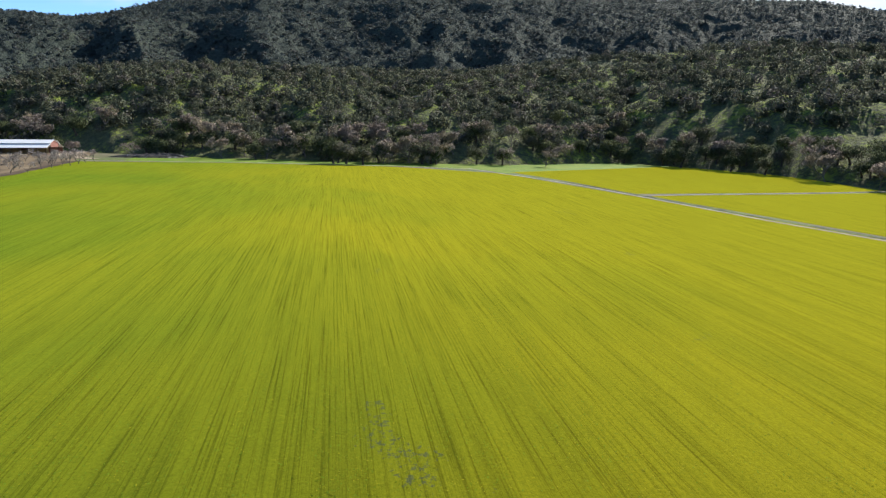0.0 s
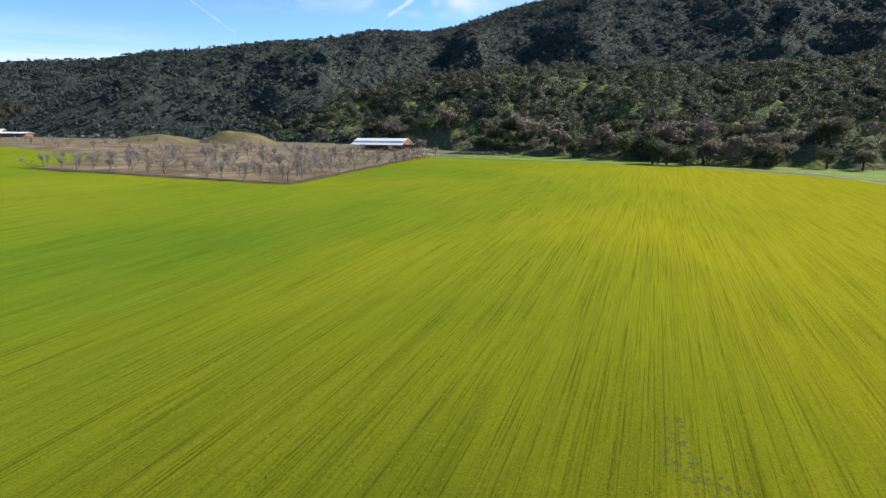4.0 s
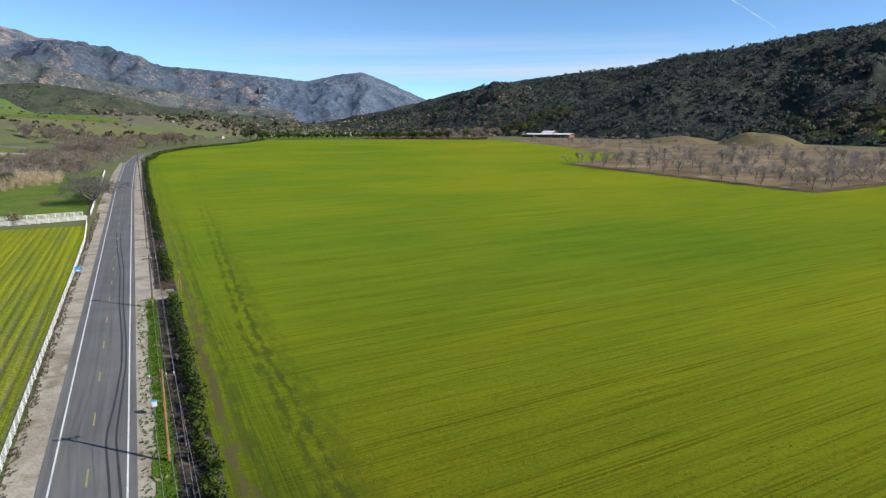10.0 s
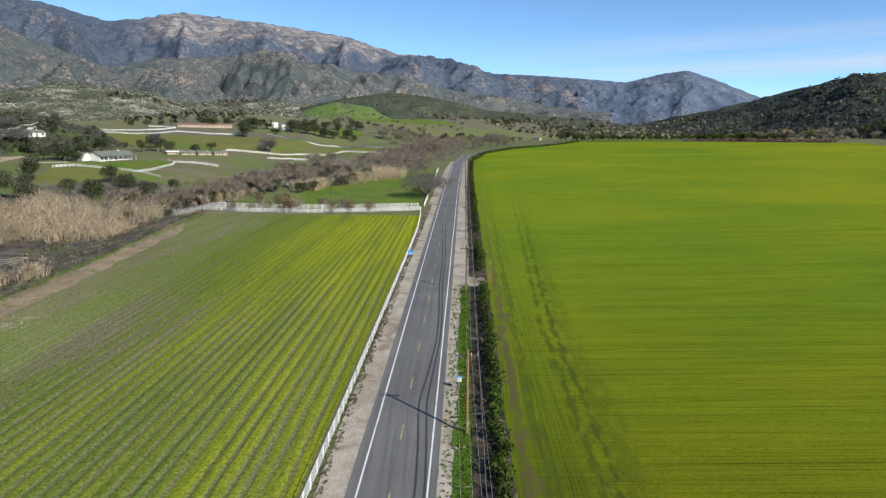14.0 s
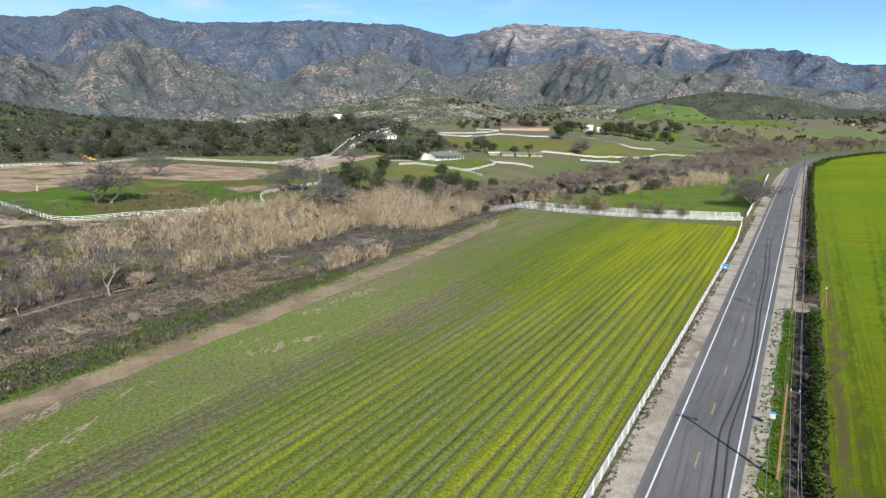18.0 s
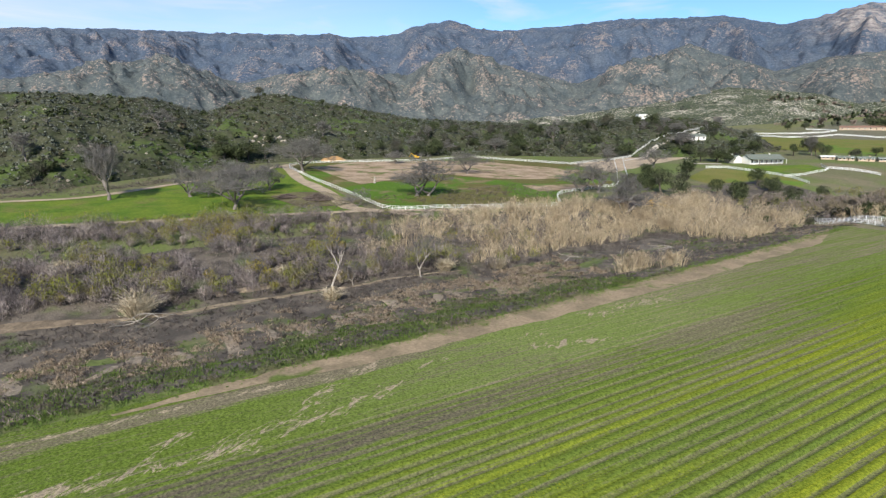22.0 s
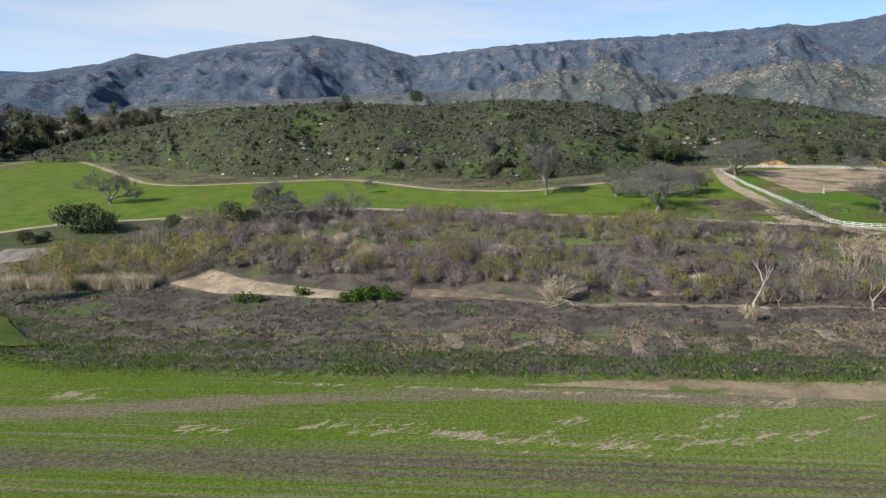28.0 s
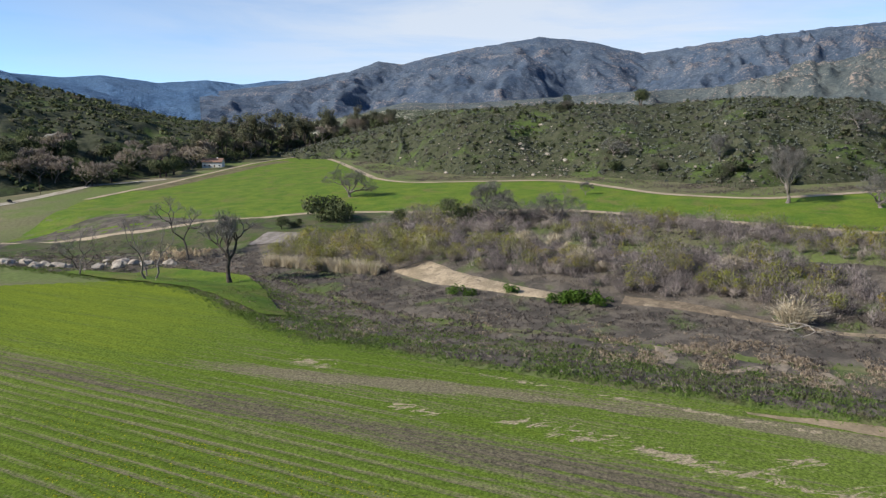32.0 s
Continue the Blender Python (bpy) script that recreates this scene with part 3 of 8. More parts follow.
        ob.data.attributes.new(name, "FLOAT", "POINT").data.foreach_set("value", v.astype(np.float32).ravel())
    bm.from_mesh(ob.data)
    bm.verts.ensure_lookup_table()
    bmesh.ops.delete(bm, geom=[bm.verts[k] for k in np.flatnonzero(~inside.ravel())], context="VERTS")
    bm.to_mesh(ob.data)
    bm.free()
    return tagged(ob, "young green crop in straight rows, thinning towards the creek", "field", kind="structure")


crop_field()

# soil and litter under the hedge, darkened in colour for the hedge's shade
M_SHADED_LITTER = two_tone("shaded_litter", (0.030, 0.026, 0.02), (0.075, 0.06, 0.042), 2.5, grain=0.3, gd=0.15, c3=(0.16, 0.13, 0.10), s3=1.2)
tagged(patch("hedge_floor", [(1.0, -190), (1.0, 60), (1.0, 300), (2.8, 500)], [(4.8, -190), (4.8, 60), (4.8, 300), (6.5, 500)], 200, 6, 0.13, M_SHADED_LITTER, 0.4), "littered strip under the roadside hedge, its shade put into the colour", "verge", kind="structure")
M_VERGE = two_tone("roadside_verge", (0.072, 0.135, 0.014), (0.34, 0.29, 0.22), 1.6, 0.56, 0.64, grain=0.2, gd=0.1, depth=0.5)
tagged(patch("grass_verge", [(-0.8, -190), (-0.8, 60), (-0.6, 114)], [(1.2, -190), (1.2, 60), (1.0, 114)], 300, 7, 0.12, M_VERGE, 0.7), "patchy green grass and sand verge", "verge", kind="structure")
M_BANKTRACK = two_tone("bank_track_soil", (0.29, 0.222, 0.145), (0.21, 0.163, 0.105), 5, grain=0.5, gd=0.1, c3=(0.10, 0.13, 0.03), s3=7)
tagged(patch("bank_track", [(-78, 4), (-79.4, 22), (-80, 40), (-81.8, 75), (-83.8, 126), (-88.3, 175), (-99, 207)], [(-77.6, 4), (-75.8, 22), (-74.2, 40), (-75.2, 75), (-77.6, 126), (-81.7, 175), (-93, 203)], 200, 9, 0.10, M_BANKTRACK, 1.0), "brown earth track along the top of the creek bank", "track", kind="structure")

# the creek
M_SCRUBSOIL = two_tone("creek_bank_soil", (0.072, 0.062, 0.052), (0.135, 0.114, 0.092), 5, grain=0.5, gd=0.3, c3=(0.088, 0.112, 0.038), s3=11)
M_SAND = two_tone("creek_sand", (0.37, 0.295, 0.205), (0.25, 0.198, 0.135), 5, grain=0.5, gd=0.16, c3=(0.17, 0.135, 0.098), s3=3.0)
M_SLIP = two_tone("bare_tan_soil", (0.29, 0.235, 0.175), (0.20, 0.165, 0.125), 2, grain=0.4, gd=0.15, c3=(0.12, 0.10, 0.08), s3=1.5)
M_STREAM = two_tone("stream_sand", (0.30, 0.24, 0.168), (0.20, 0.16, 0.112), 3, grain=0.5, gd=0.16, c3=(0.105, 0.086, 0.066), s3=4.0)

def creek_line(u):
    ys = np.linspace(-260, 330, 25)
    return [(float(bank_x(v)) - u, float(v)) for v in ys]


tagged(patch("creek_bank", creek_line(1.0), creek_line(34), 240, 26, 0.15, M_SCRUBSOIL, 1.5, True), "dark weedy creek bank with green patches", "bank", kind="structure")
tagged(patch("creek_bed", creek_line(33), creek_line(100), 240, 30, 0.15, M_SCRUBSOIL, 2.0, True), "brown brushy creek bottom", "creek bed", kind="structure")
tagged(patch("sand_wash", [(-150, -86), (-142, -72), (-140, -60), (-137, -44), (-137.5, -32), (-139.5, -25)], [(-160, -78), (-151.5, -66), (-146.5, -54), (-143.0, -41), (-141.0, -31), (-140.2, -25)], 60, 8, 0.4, M_SAND, 1.2, True), "pale dry sand wash in the creek bed", "sand", kind="structure")
tagged(patch("sand_wash", [(-139, -20), (-138.5, -6), (-137, 6), (-134.5, 18)], [(-145, -20), (-143.5, -6), (-140, 6), (-136, 18)], 60, 8, 0.25, two_tone("dry_mud", (0.20, 0.155, 0.11), (0.14, 0.11, 0.078), 2.5, grain=0.5, gd=0.12, c3=(0.27, 0.215, 0.15), s3=4), 2.5, True), "strip of brown dry mud in the creek bed", "sand", kind="structure")
tagged(patch("sand_wash", [(-133.6, 16), (-133.4, 34), (-133.2, 54), (-132.6, 74), (-130.0, 90)], [(-136.0, 16), (-137.2, 34), (-135.2, 54), (-134.2, 74), (-130.6, 90)], 90, 8, 0.22, M_STREAM, 2.6, True), "narrow pale sand strip along the dry stream", "sand", kind="structure")
tagged(patch("sand_wash", [(-140.5, 30), (-141.5, 42), (-140.5, 52)], [(-143, 30), (-145, 42), (-142, 52)], 24, 6, 0.5, M_SAND, 1.2, True), "pale cut bank of sand behind the stream", "sand", kind="structure")
slip_rng = random.Random(8)
for v in (-8, 2, 9, 17, 25, 33, 39, 46, 52, 61, 68, 77, 86):
    u0, w0, lean = slip_rng.uniform(24, 31), slip_rng.uniform(2.0, 5.5), slip_rng.uniform(-2, 5)
    top = float(bank_x(v)) - u0
    low = top - slip_rng.uniform(4, 10)
    tagged(patch("soil_slip", [(top, v - w0 / 2), ((top + low) / 2, v + lean / 2 - w0 * 0.3), (low, v + lean - w0 / 3)], [(top, v + w0 / 2), ((top + low) / 2, v + lean / 2 + w0 * 0.6), (low, v + lean + w0 / 3)], 14, 8, 0.22, M_SLIP, 1.6, True), "bare tan soil slip on the creek bank", "bare earth", kind="structure")
tagged(patch("sand_wash", [(-168, -155), (-171, -138)], [(-180, -156), (-184, -136)], 14, 5, 0.45, two_tone("grey_gravel", (0.25, 0.22, 0.20), (0.17, 0.15, 0.13), 3)), "grey gravel bar beside the creek", "gravel", kind="structure")

# pastures north of the creek
M_MEADOW = two_tone("bright_meadow", (0.080, 0.142, 0.014), (0.135, 0.182, 0.020), 9, 0.38, 0.62, grain=0.9, gd=0.15, c3=(0.145, 0.150, 0.040), s3=15, depth=0.45)
M_PADDOCK = two_tone("worn_paddock", (0.078, 0.145, 0.012), (0.118, 0.108, 0.032), 34, 0.46, 0.54, grain=0.7, gd=0.1, c3=(0.20, 0.155, 0.085), s3=16, depth=0.45)
M_BARE = two_tone("bare_paddock_earth", (0.37, 0.275, 0.195), (0.25, 0.185, 0.115), 9, grain=0.6, gd=0.08, c3=(0.10, 0.125, 0.03), s3=10)
M_OLIVE = two_tone("olive_pasture", (0.13, 0.14, 0.025), (0.16, 0.15, 0.04), 25, grain=0.9, gd=0.1, c3=(0.10, 0.17, 0.02), s3=40)

PATH_LOW = [(-143, -258), (-166, -224), (-197, -187), (-219, -168), (-228, -139), (-241, -73), (-242, -54), (-228, 4), (-213, 68), (-205, 100), (-197, 118), (-183, 155)]
PATH_HIGH = [(-225, -322), (-297, -339), (-430, -385), (-500, -395), (-500, -360), (-447, -305), (-340, -205), (-325, -175), (-345, -105), (-341, -84), (-292, -28), (-283, 12), (-312, 55), (-350, 105), (-372, 128)]
tagged(patch("meadow", PATH_LOW[:10], [(-225, -322), (-297, -339), (-430, -385), (-492, -394), (-492, -360), (-447, -305), (-340, -205), (-325, -175), (-345, -105), (-292, -28), (-283, 12), (-312, 55), (-365, 128)], 160, 40, 0.10, M_MEADOW, 2.0), "bright green spring meadow between two dirt paths", "meadow", kind="structure")
tagged(patch("meadow", [(-100, -270), (-143, -262), (-180, -330)], [(-60, -330), (-120, -360), (-190, -390)], 40, 20, 0.10, M_MEADOW, 2.0), "bright green spring meadow by the canyon road", "meadow", kind="structure")
M_WEEDY = two_tone("weedy_terrace", (0.066, 0.094, 0.024), (0.092, 0.088, 0.050), 6, grain=0.7, gd=0.2, c3=(0.058, 0.052, 0.040), s3=8, depth=0.5)
tagged(patch("weedy_terrace", [(-146, -252), (-168, -218), (-198, -184), (-217, -164), (-225, -139), (-236, -92)], [(-118, -238), (-140, -200), (-160, -172), (-176, -150), (-186, -128), (-206, -88)], 90, 24, 0.3, M_WEEDY, 3.0), "rough green weeds below the dirt path", "grass", kind="structure")
M_PATH = two_tone("dirt_path", (0.40, 0.32, 0.23), (0.31, 0.245, 0.175), 5, grain=0.4, gd=0.05)
tagged(ribbon("dirt_path", PATH_LOW, 4.2, 200, 0.2, M_PATH, 4, 0.2), "tan dirt path along the creek terrace", "path", kind="structure")
M_TILLED = two_tone("tilled_brown_earth", (0.105, 0.088, 0.050), (0.15, 0.135, 0.065), 7, grain=0.8, gd=0.15)
tagged(ribbon("tilled_strip", [(-262, -322), (-300, -330), (-345, -343), (-400, -362), (-455, -372)], 15.0, 60, 0.16, M_TILLED, 6, 0.3), "dark brown tilled strip below the winding path", "bare earth", kind="structure")
tagged(ribbon("dirt_path", PATH_HIGH, 4.6, 260, 0.25, M_PATH, 4, 0.2), "pale dirt path winding round the brush hill", "path", kind="structure")
tagged(ribbon("dirt_path", [(-190, 112), (-213, 96), (-255, 104), (-300, 108), (-360, 122), (-372, 130)], 6.0, 90, 0.22, M_PATH, 4, 0.25), "wide tan dirt track beside the white paddock fence", "path", kind="structure")
PADDOCK = [(-208, 107), (-252, 111), (-296, 114), (-352, 121), (-372, 133), (-375, 148), (-368, 178), (-356, 212), (-366, 254), (-340, 268), (-296, 291)]
PADDOCK_LOW = [(-208, 107), (-201, 112), (-198, 126), (-190, 140), (-182, 157), (-181, 171), (-186, 178), (-197, 186), (-205, 196), (-208, 215), (-215, 240), (-240, 268), (-296, 291)]
tagged(patch("paddock_floor", PADDOCK, PADDOCK_LOW, 90, 40, 0.10, M_PADDOCK), "worn horse paddock of green grass and tan bare earth", "paddock", kind="structure")
tagged(patch("bare_earth", [(-352, 134), (-368, 176), (-360, 222), (-330, 250), (-268, 272)], [(-268, 126), (-284, 160), (-292, 186), (-262, 198), (-244, 234)], 110, 40, 0.2, M_BARE, 9.0), "trampled bare tan earth across the paddock", "bare earth", kind="structure")
tagged(patch("bare_earth", [(-232, 196), (-226, 210), (-222, 222)], [(-214, 190), (-208, 204), (-212, 226)], 30, 12, 0.2, M_BARE, 2.0), "trampled bare tan earth by the paddock corner", "bare earth", kind="structure")
tagged(patch("yard_earth", [(-300, 295), (-310, 345), (-325, 420), (-330, 480)], [(-250, 280), (-275, 345), (-290, 410), (-300, 470)], 40, 14, 0.10, M_PATH, 2.0), "tan earth yard and ramp behind the paddock", "yard", kind="structure")
tagged(patch("pasture", [(-241, 356), (-216, 364), (-190, 358), (-174, 347)], [(-215, 300), (-190, 285), (-170, 285), (-160, 300)], 30, 16, 0.10, M_OLIVE, 1.0), "olive-green pasture below the ranch house", "pasture", kind="structure")
tagged(patch("lawn", [(-192, 364), (-190, 383), (-192, 402), (-198, 419)], [(-235, 368), (-232, 385), (-226, 402), (-215, 425)], 30, 16, 0.10, M_MEADOW, 1.0), "green lawn in front of the ranch house", "lawn", kind="structure")
tagged(patch("pasture", [(-330, 510), (-245, 510), (-150, 560), (-80, 600)], [(-460, 770), (-380, 800), (-240, 830), (-110, 730)], 50, 30, 0.10, M_OLIVE, 3.0), "wide olive-green horse pasture", "pasture", kind="structure")
tagged(patch("field_corner", [(-17, 224), (-17, 300), (-19, 402)], [(-82, 230), (-66, 292), (-22, 402)], 60, 16, 0.10, M_MEADOW, 1.0), "green field behind the white lane fence", "field", kind="structure")
tagged(patch("lane", [(-110, 229), (-78, 214.5), (-53, 213), (-15.5, 219.5)], [(-113, 238), (-78, 222), (-53, 220), (-15.5, 227)], 50, 5, 0.10, M_SHOULDER), "pale dirt lane between two white fences", "lane", kind="structure")
tagged(ribbon("dirt_path", [(-110, 234), (-102, 222), (-92, 208)], 9.0, 30, 0.3, M_BANKTRACK, 4, 0.3), "bare earth turnout at the lane's end", "path", kind="structure")
M_ORCHARD = two_tone("orchard_earth", (0.125, 0.088, 0.050), (0.205, 0.152, 0.090), 26, grain=0.7, gd=0.12, c3=(0.29, 0.225, 0.14), s3=20)
M_ORCHEDGE = two_tone("dark_orchard_edge", (0.075, 0.052, 0.033), (0.12, 0.085, 0.05), 6, grain=0.6, gd=0.2)
tagged(ribbon("orchard_edge", [(238, 312), (236, 152), (300, 156), (370, 161), (440, 168)], 7.0, 140, 0.2, M_ORCHEDGE, 5, 0.4), "dark brown earth along the orchard edge", "verge", kind="structure")
tagged(patch("orchard_floor", [(234, 150), (300, 155), (370, 161), (437, 168)], [(240, 310), (326, 351), (460, 400), (560, 300), (600, 200)], 60, 30, 0.12, M_ORCHARD, 2.0), "bare brown earth under the leafless orchard", "orchard ground", kind="structure")
tagged(patch("orchard_floor", [(330, 354), (346, 428), (376, 503), (396, 600), (440, 680)], [(520, 200), (560, 300), (580, 420), (560, 560), (560, 720)], 50, 30, 0.12, M_ORCHARD, 2.0), "tan cattle lot and dirt yard", "yard", kind="structure")

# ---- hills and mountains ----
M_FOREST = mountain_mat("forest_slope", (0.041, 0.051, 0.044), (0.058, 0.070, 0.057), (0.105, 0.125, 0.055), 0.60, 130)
M_OAKSLOPE = mountain_mat("oak_slope_grass", (0.088, 0.094, 0.056), (0.118, 0.126, 0.060), (0.165, 0.205, 0.042), 0.525, 70)
# range and spurs: blue of the distance haze is mixed into both base colours
M_RANGE = mountain_mat("hazy_chaparral", (0.064, 0.090, 0.138), (0.100, 0.121, 0.157), (0.212, 0.180, 0.174), 0.558, 240, 0.22, 0.47)
M_SPUR = mountain_mat("hazy_spur_chaparral", (0.077, 0.093, 0.100), (0.121, 0.133, 0.129), (0.29, 0.226, 0.190), 0.558, 120, 0.10, grain=0.5)
# pale blue-grey here is distance haze put into the peak's colour
M_FAR = mountain_mat("hazy_far_mountain", (0.094, 0.128, 0.192), (0.130, 0.165, 0.225), (0.27, 0.27, 0.275), 0.555, 420, grain=0.5)
# canyon mountains and ridge carry the haze as a blue base colour
M_HAZE_BLUE = mountain_mat("haze_blue_mountain", (0.078, 0.143, 0.255), (0.098, 0.164, 0.272), (0.20, 0.25, 0.31), 0.60, 600)
M_FOOTHILL = mountain_mat("rocky_foothill", (0.058, 0.070, 0.046), (0.094, 0.105, 0.064), (0.44, 0.40, 0.34), 0.540, 60, 0.0, grain=0.62)
M_LOWHILL = two_tone("valley_pasture", (0.150, 0.152, 0.062), (0.128, 0.120, 0.082), 130, grain=3.0, gd=0.4, c3=(0.110, 0.150, 0.045), s3=150)
M_BRUSHHILL = two_tone("brush_hill_grass", (0.040, 0.048, 0.023), (0.078, 0.080, 0.048), 4.0, 0.38, 0.62, grain=0.9, gd=0.4, c3=(0.078, 0.112, 0.030), s3=30, depth=0.6)

H_NORTH = Hill([(-12, 4.6), (-2.3, 5.32), (1.2, 6.34), (3.7, 6.77), (6.1, 7.0), (10.4, 8.23), (13.5, 8.71), (17.9, 9.23), (21.5, 9.5), (23.9, 9.64), (26.3, 9.1), (29.2, 8.55), (33.7, 9.53), (41.7, 9.74), (46.2, 9.41), (52.4, 9.05), (54.2, 9.32), (56.4, 9.99), (59.9, 9.41), (61.3, 8.77), (65.0, 8.46), (67.3, 8.72), (71.4, 8.51), (75.2, 8.46), (84.5, 8.23), (91.4, 7.71), (97.7, 6.97), (102.4, 8.07), (106.5, 8.51), (112.5, 7.58), (116.1, 6.87), (118.7, 6.15), (120.8, 6.39), (123.2, 5.51), (127.8, 4.58), (129.9, 4.2), (138, 3.0)],
               [(-180, 2500), (180, 2500)], [(-180, 4250), (180, 4250)], [(-180, 4700), (180, 4700)], 230, 520, 11, 0.95)
tagged(H_NORTH.build("mountain_range", -10, 136, 720, 110, M_RANGE), "long chaparral mountain range in haze-blue colour, with pale bluffs", "mountains", kind="structure")
H_EAST = Hill([(-31, 1.2), (-26.8, 2.26), (-24.5, 2.99), (-21.2, 4.46), (-18.8, 5.31), (-16.8, 5.01), (-13.9, 4.42), (-9.9, 4.84), (-4.8, 5.23), (4, 5.3)],
              [(-180, 3300), (180, 3300)], [(-180, 4550), (180, 4550)], [(-180, 4800), (180, 4800)], 120, 480, 23, 0.9)
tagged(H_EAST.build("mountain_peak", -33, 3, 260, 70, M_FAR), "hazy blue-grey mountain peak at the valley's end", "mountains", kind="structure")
H_NFRONT = Hill([(-14, 1.5), (-6.9, 2.63), (-0.8, 3.59), (6.2, 4.72), (13.7, 6.0), (17, 6.9), (21.4, 6.26), (26, 6.0), (29.6, 5.1), (36.2, 7.5), (40.2, 6.2), (45.3, 4.47), (51.1, 6.02), (55.9, 7.6), (60.4, 5.2), (66.2, 5.7), (71.7, 5.2), (74.9, 4.39), (81.5, 6.2), (91.3, 4.09), (99.5, 3.79), (113.2, 2.84), (118.5, 2.9), (122, 2.0), (126, 0.8), (131, 0.0), (138, -0.5)],
                [(-180, 1500), (180, 1500)], [(-180, 2550), (180, 2550)], [(-180, 3000), (180, 3000)], 165, 300, 31, 1.0)
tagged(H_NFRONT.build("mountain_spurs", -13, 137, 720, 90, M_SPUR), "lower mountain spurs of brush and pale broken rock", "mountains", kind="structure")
H_ROCK = Hill([(0, 1.2), (10, 2.2), (16.6, 2.89), (23.6, 2.5), (26.1, 3.25), (33.1, 4.0), (38.8, 2.79), (45.4, 2.02), (52, 1.4), (60, 1.2), (75, 2.0), (95, 2.0), (112, 2.4), (120, 2.2), (132, 0.2)],
              [(-180, 1150), (180, 1150)], [(-180, 1750), (180, 1750)], [(-180, 2100), (180, 2100)], 22, 150, 47, 0.9)
tagged(H_ROCK.build("rocky_foothill", -4, 132, 560, 60, M_FOOTHILL), "scrubby foothills scattered with pale rock outcrops", "hill", kind="structure")
H_LOW = Hill([(-30, 0.2), (-18, 0.5), (-8.4, 1.0), (-1.8, 1.36), (4.3, 1.3), (8.2, 1.3), (11.6, 1.3), (15, 1.35), (18.8, 1.6), (24.9, 1.45), (30.1, 1.0), (40, 0.5), (52, 0.2)],
             [(-30, 1500), (-10, 1300), (0, 1000), (10, 850), (30, 850), (52, 900)], [(-30, 2000), (-10, 1700), (0, 1350), (12, 1150), (30, 1100), (52, 1100)], [(-180, 2300), (180, 2300)], 3.5, 160, 53)
tagged(H_LOW.build("green_low_hill", -30, 52, 330, 50, M_LOWHILL), "low green pasture hill below the mountains", "hill", kind="structure")
M_DARKBRUSH = mountain_mat("dark_brush_ridge", (0.044, 0.055, 0.042), (0.076, 0.086, 0.058), (0.15, 0.138, 0.090), 0.56, 70)
H_DARK = Hill([(-16, 0.6), (-10, 1.35), (-6.3, 1.74), (-2, 2.1), (-0.2, 2.62), (2.9, 3.25), (6.3, 3.64), (8.3, 3.48), (11.1, 3.08), (14, 2.4), (18, 1.7), (22, 1.0)],
              [(-16, 1560), (0, 1340), (22, 1320)], [(-16, 1760), (0, 1520), (22, 1500)], [(-16, 1950), (22, 1700)], 14, 130, 57, 0.85)
tagged(H_DARK.build("brush_ridge", -16, 22, 240, 50, M_DARKBRUSH), "dark brushy ridge behind the green pastures", "hill", kind="structure")
M_GREENHILL = two_tone("green_hill_grass", (0.095, 0.155, 0.035), (0.115, 0.16, 0.045), 60, grain=2.0, gd=0.3, c3=(0.09, 0.10, 0.05), s3=70)
H_GREEN = Hill([(4, 0.6), (6.5, 1.7), (8.4, 2.35), (11.6, 2.78), (13.5, 2.3), (16, 1.3), (19, 0.5)],
               [(4, 1180), (19, 1180)], [(4, 1450), (19, 1450)], [(4, 1600), (19, 1600)], 3, 90, 59)
tagged(H_GREEN.build("green_hill", 4, 19, 90, 40, M_GREENHILL), "small bright green grassy hill beyond the ranch", "hill", kind="structure")
H_BLUEW = Hill([(116, 3.8), (122.3, 4.2), (126.2, 4.6), (130.1, 4.54), (132.4, 4.14), (135.2, 4.42), (139.1, 4.05), (143.1, 4.48), (145.8, 4.17), (149.8, 4.32), (158, 4.0), (170, 3.0)],
               [(-180, 3400), (180, 3400)], [(-180, 4500), (180, 4500)], [(-180, 4800), (180, 4800)], 130, 500, 61, 0.9)
tagged(H_BLUEW.build("blue_mountains", 112, 172, 240, 60, M_HAZE_BLUE), "hazy blue mountains at the far end of the canyon", "mountains", kind="structure")
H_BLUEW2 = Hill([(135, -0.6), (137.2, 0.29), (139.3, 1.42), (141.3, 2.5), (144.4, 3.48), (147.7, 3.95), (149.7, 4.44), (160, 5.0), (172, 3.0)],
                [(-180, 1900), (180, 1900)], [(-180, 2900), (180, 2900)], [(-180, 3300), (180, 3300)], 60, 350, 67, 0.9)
tagged(H_BLUEW2.build("blue_ridge", 134, 174, 180, 60, M_HAZE_BLUE), "wooded ridge closing the canyon, coloured haze blue", "mountains", kind="structure")

H_SOUTH = Hill([(-178, 7.5), (-150, 9.0), (-134.1, 8.9), (-129.4, 10.08), (-121.4, 10.85), (-115.1, 11.2), (-108, 12.2), (-100, 12.8), (-92, 12.6), (-84, 12.0), (-77.2, 10.73), (-75.5, 10.19), (-72.1, 9.14), (-69.8, 8.81), (-64.9, 8.8), (-60.0, 7.92), (-55.9, 7.58), (-51.4, 6.92), (-46.4, 6.35), (-43.0, 5.64), (-36.9, 5.12), (-30.8, 4.33), (-26.3, 3.36), (-21.4, 1.93), (-14, 0.6)],
               [(-180, 820), (-75, 820), (-66, 690), (-58, 720), (-50, 790), (-42, 860), (-34, 1000), (-25, 1250), (-14, 1500)],
               [(-180, 1900), (-75, 1900), (-60, 1600), (-45, 1700), (-34, 2100), (-14, 2700)], [(-180, 2400), (-75, 2400), (-34, 2600), (-14, 3100)], 66, 330, 71, 0.95)
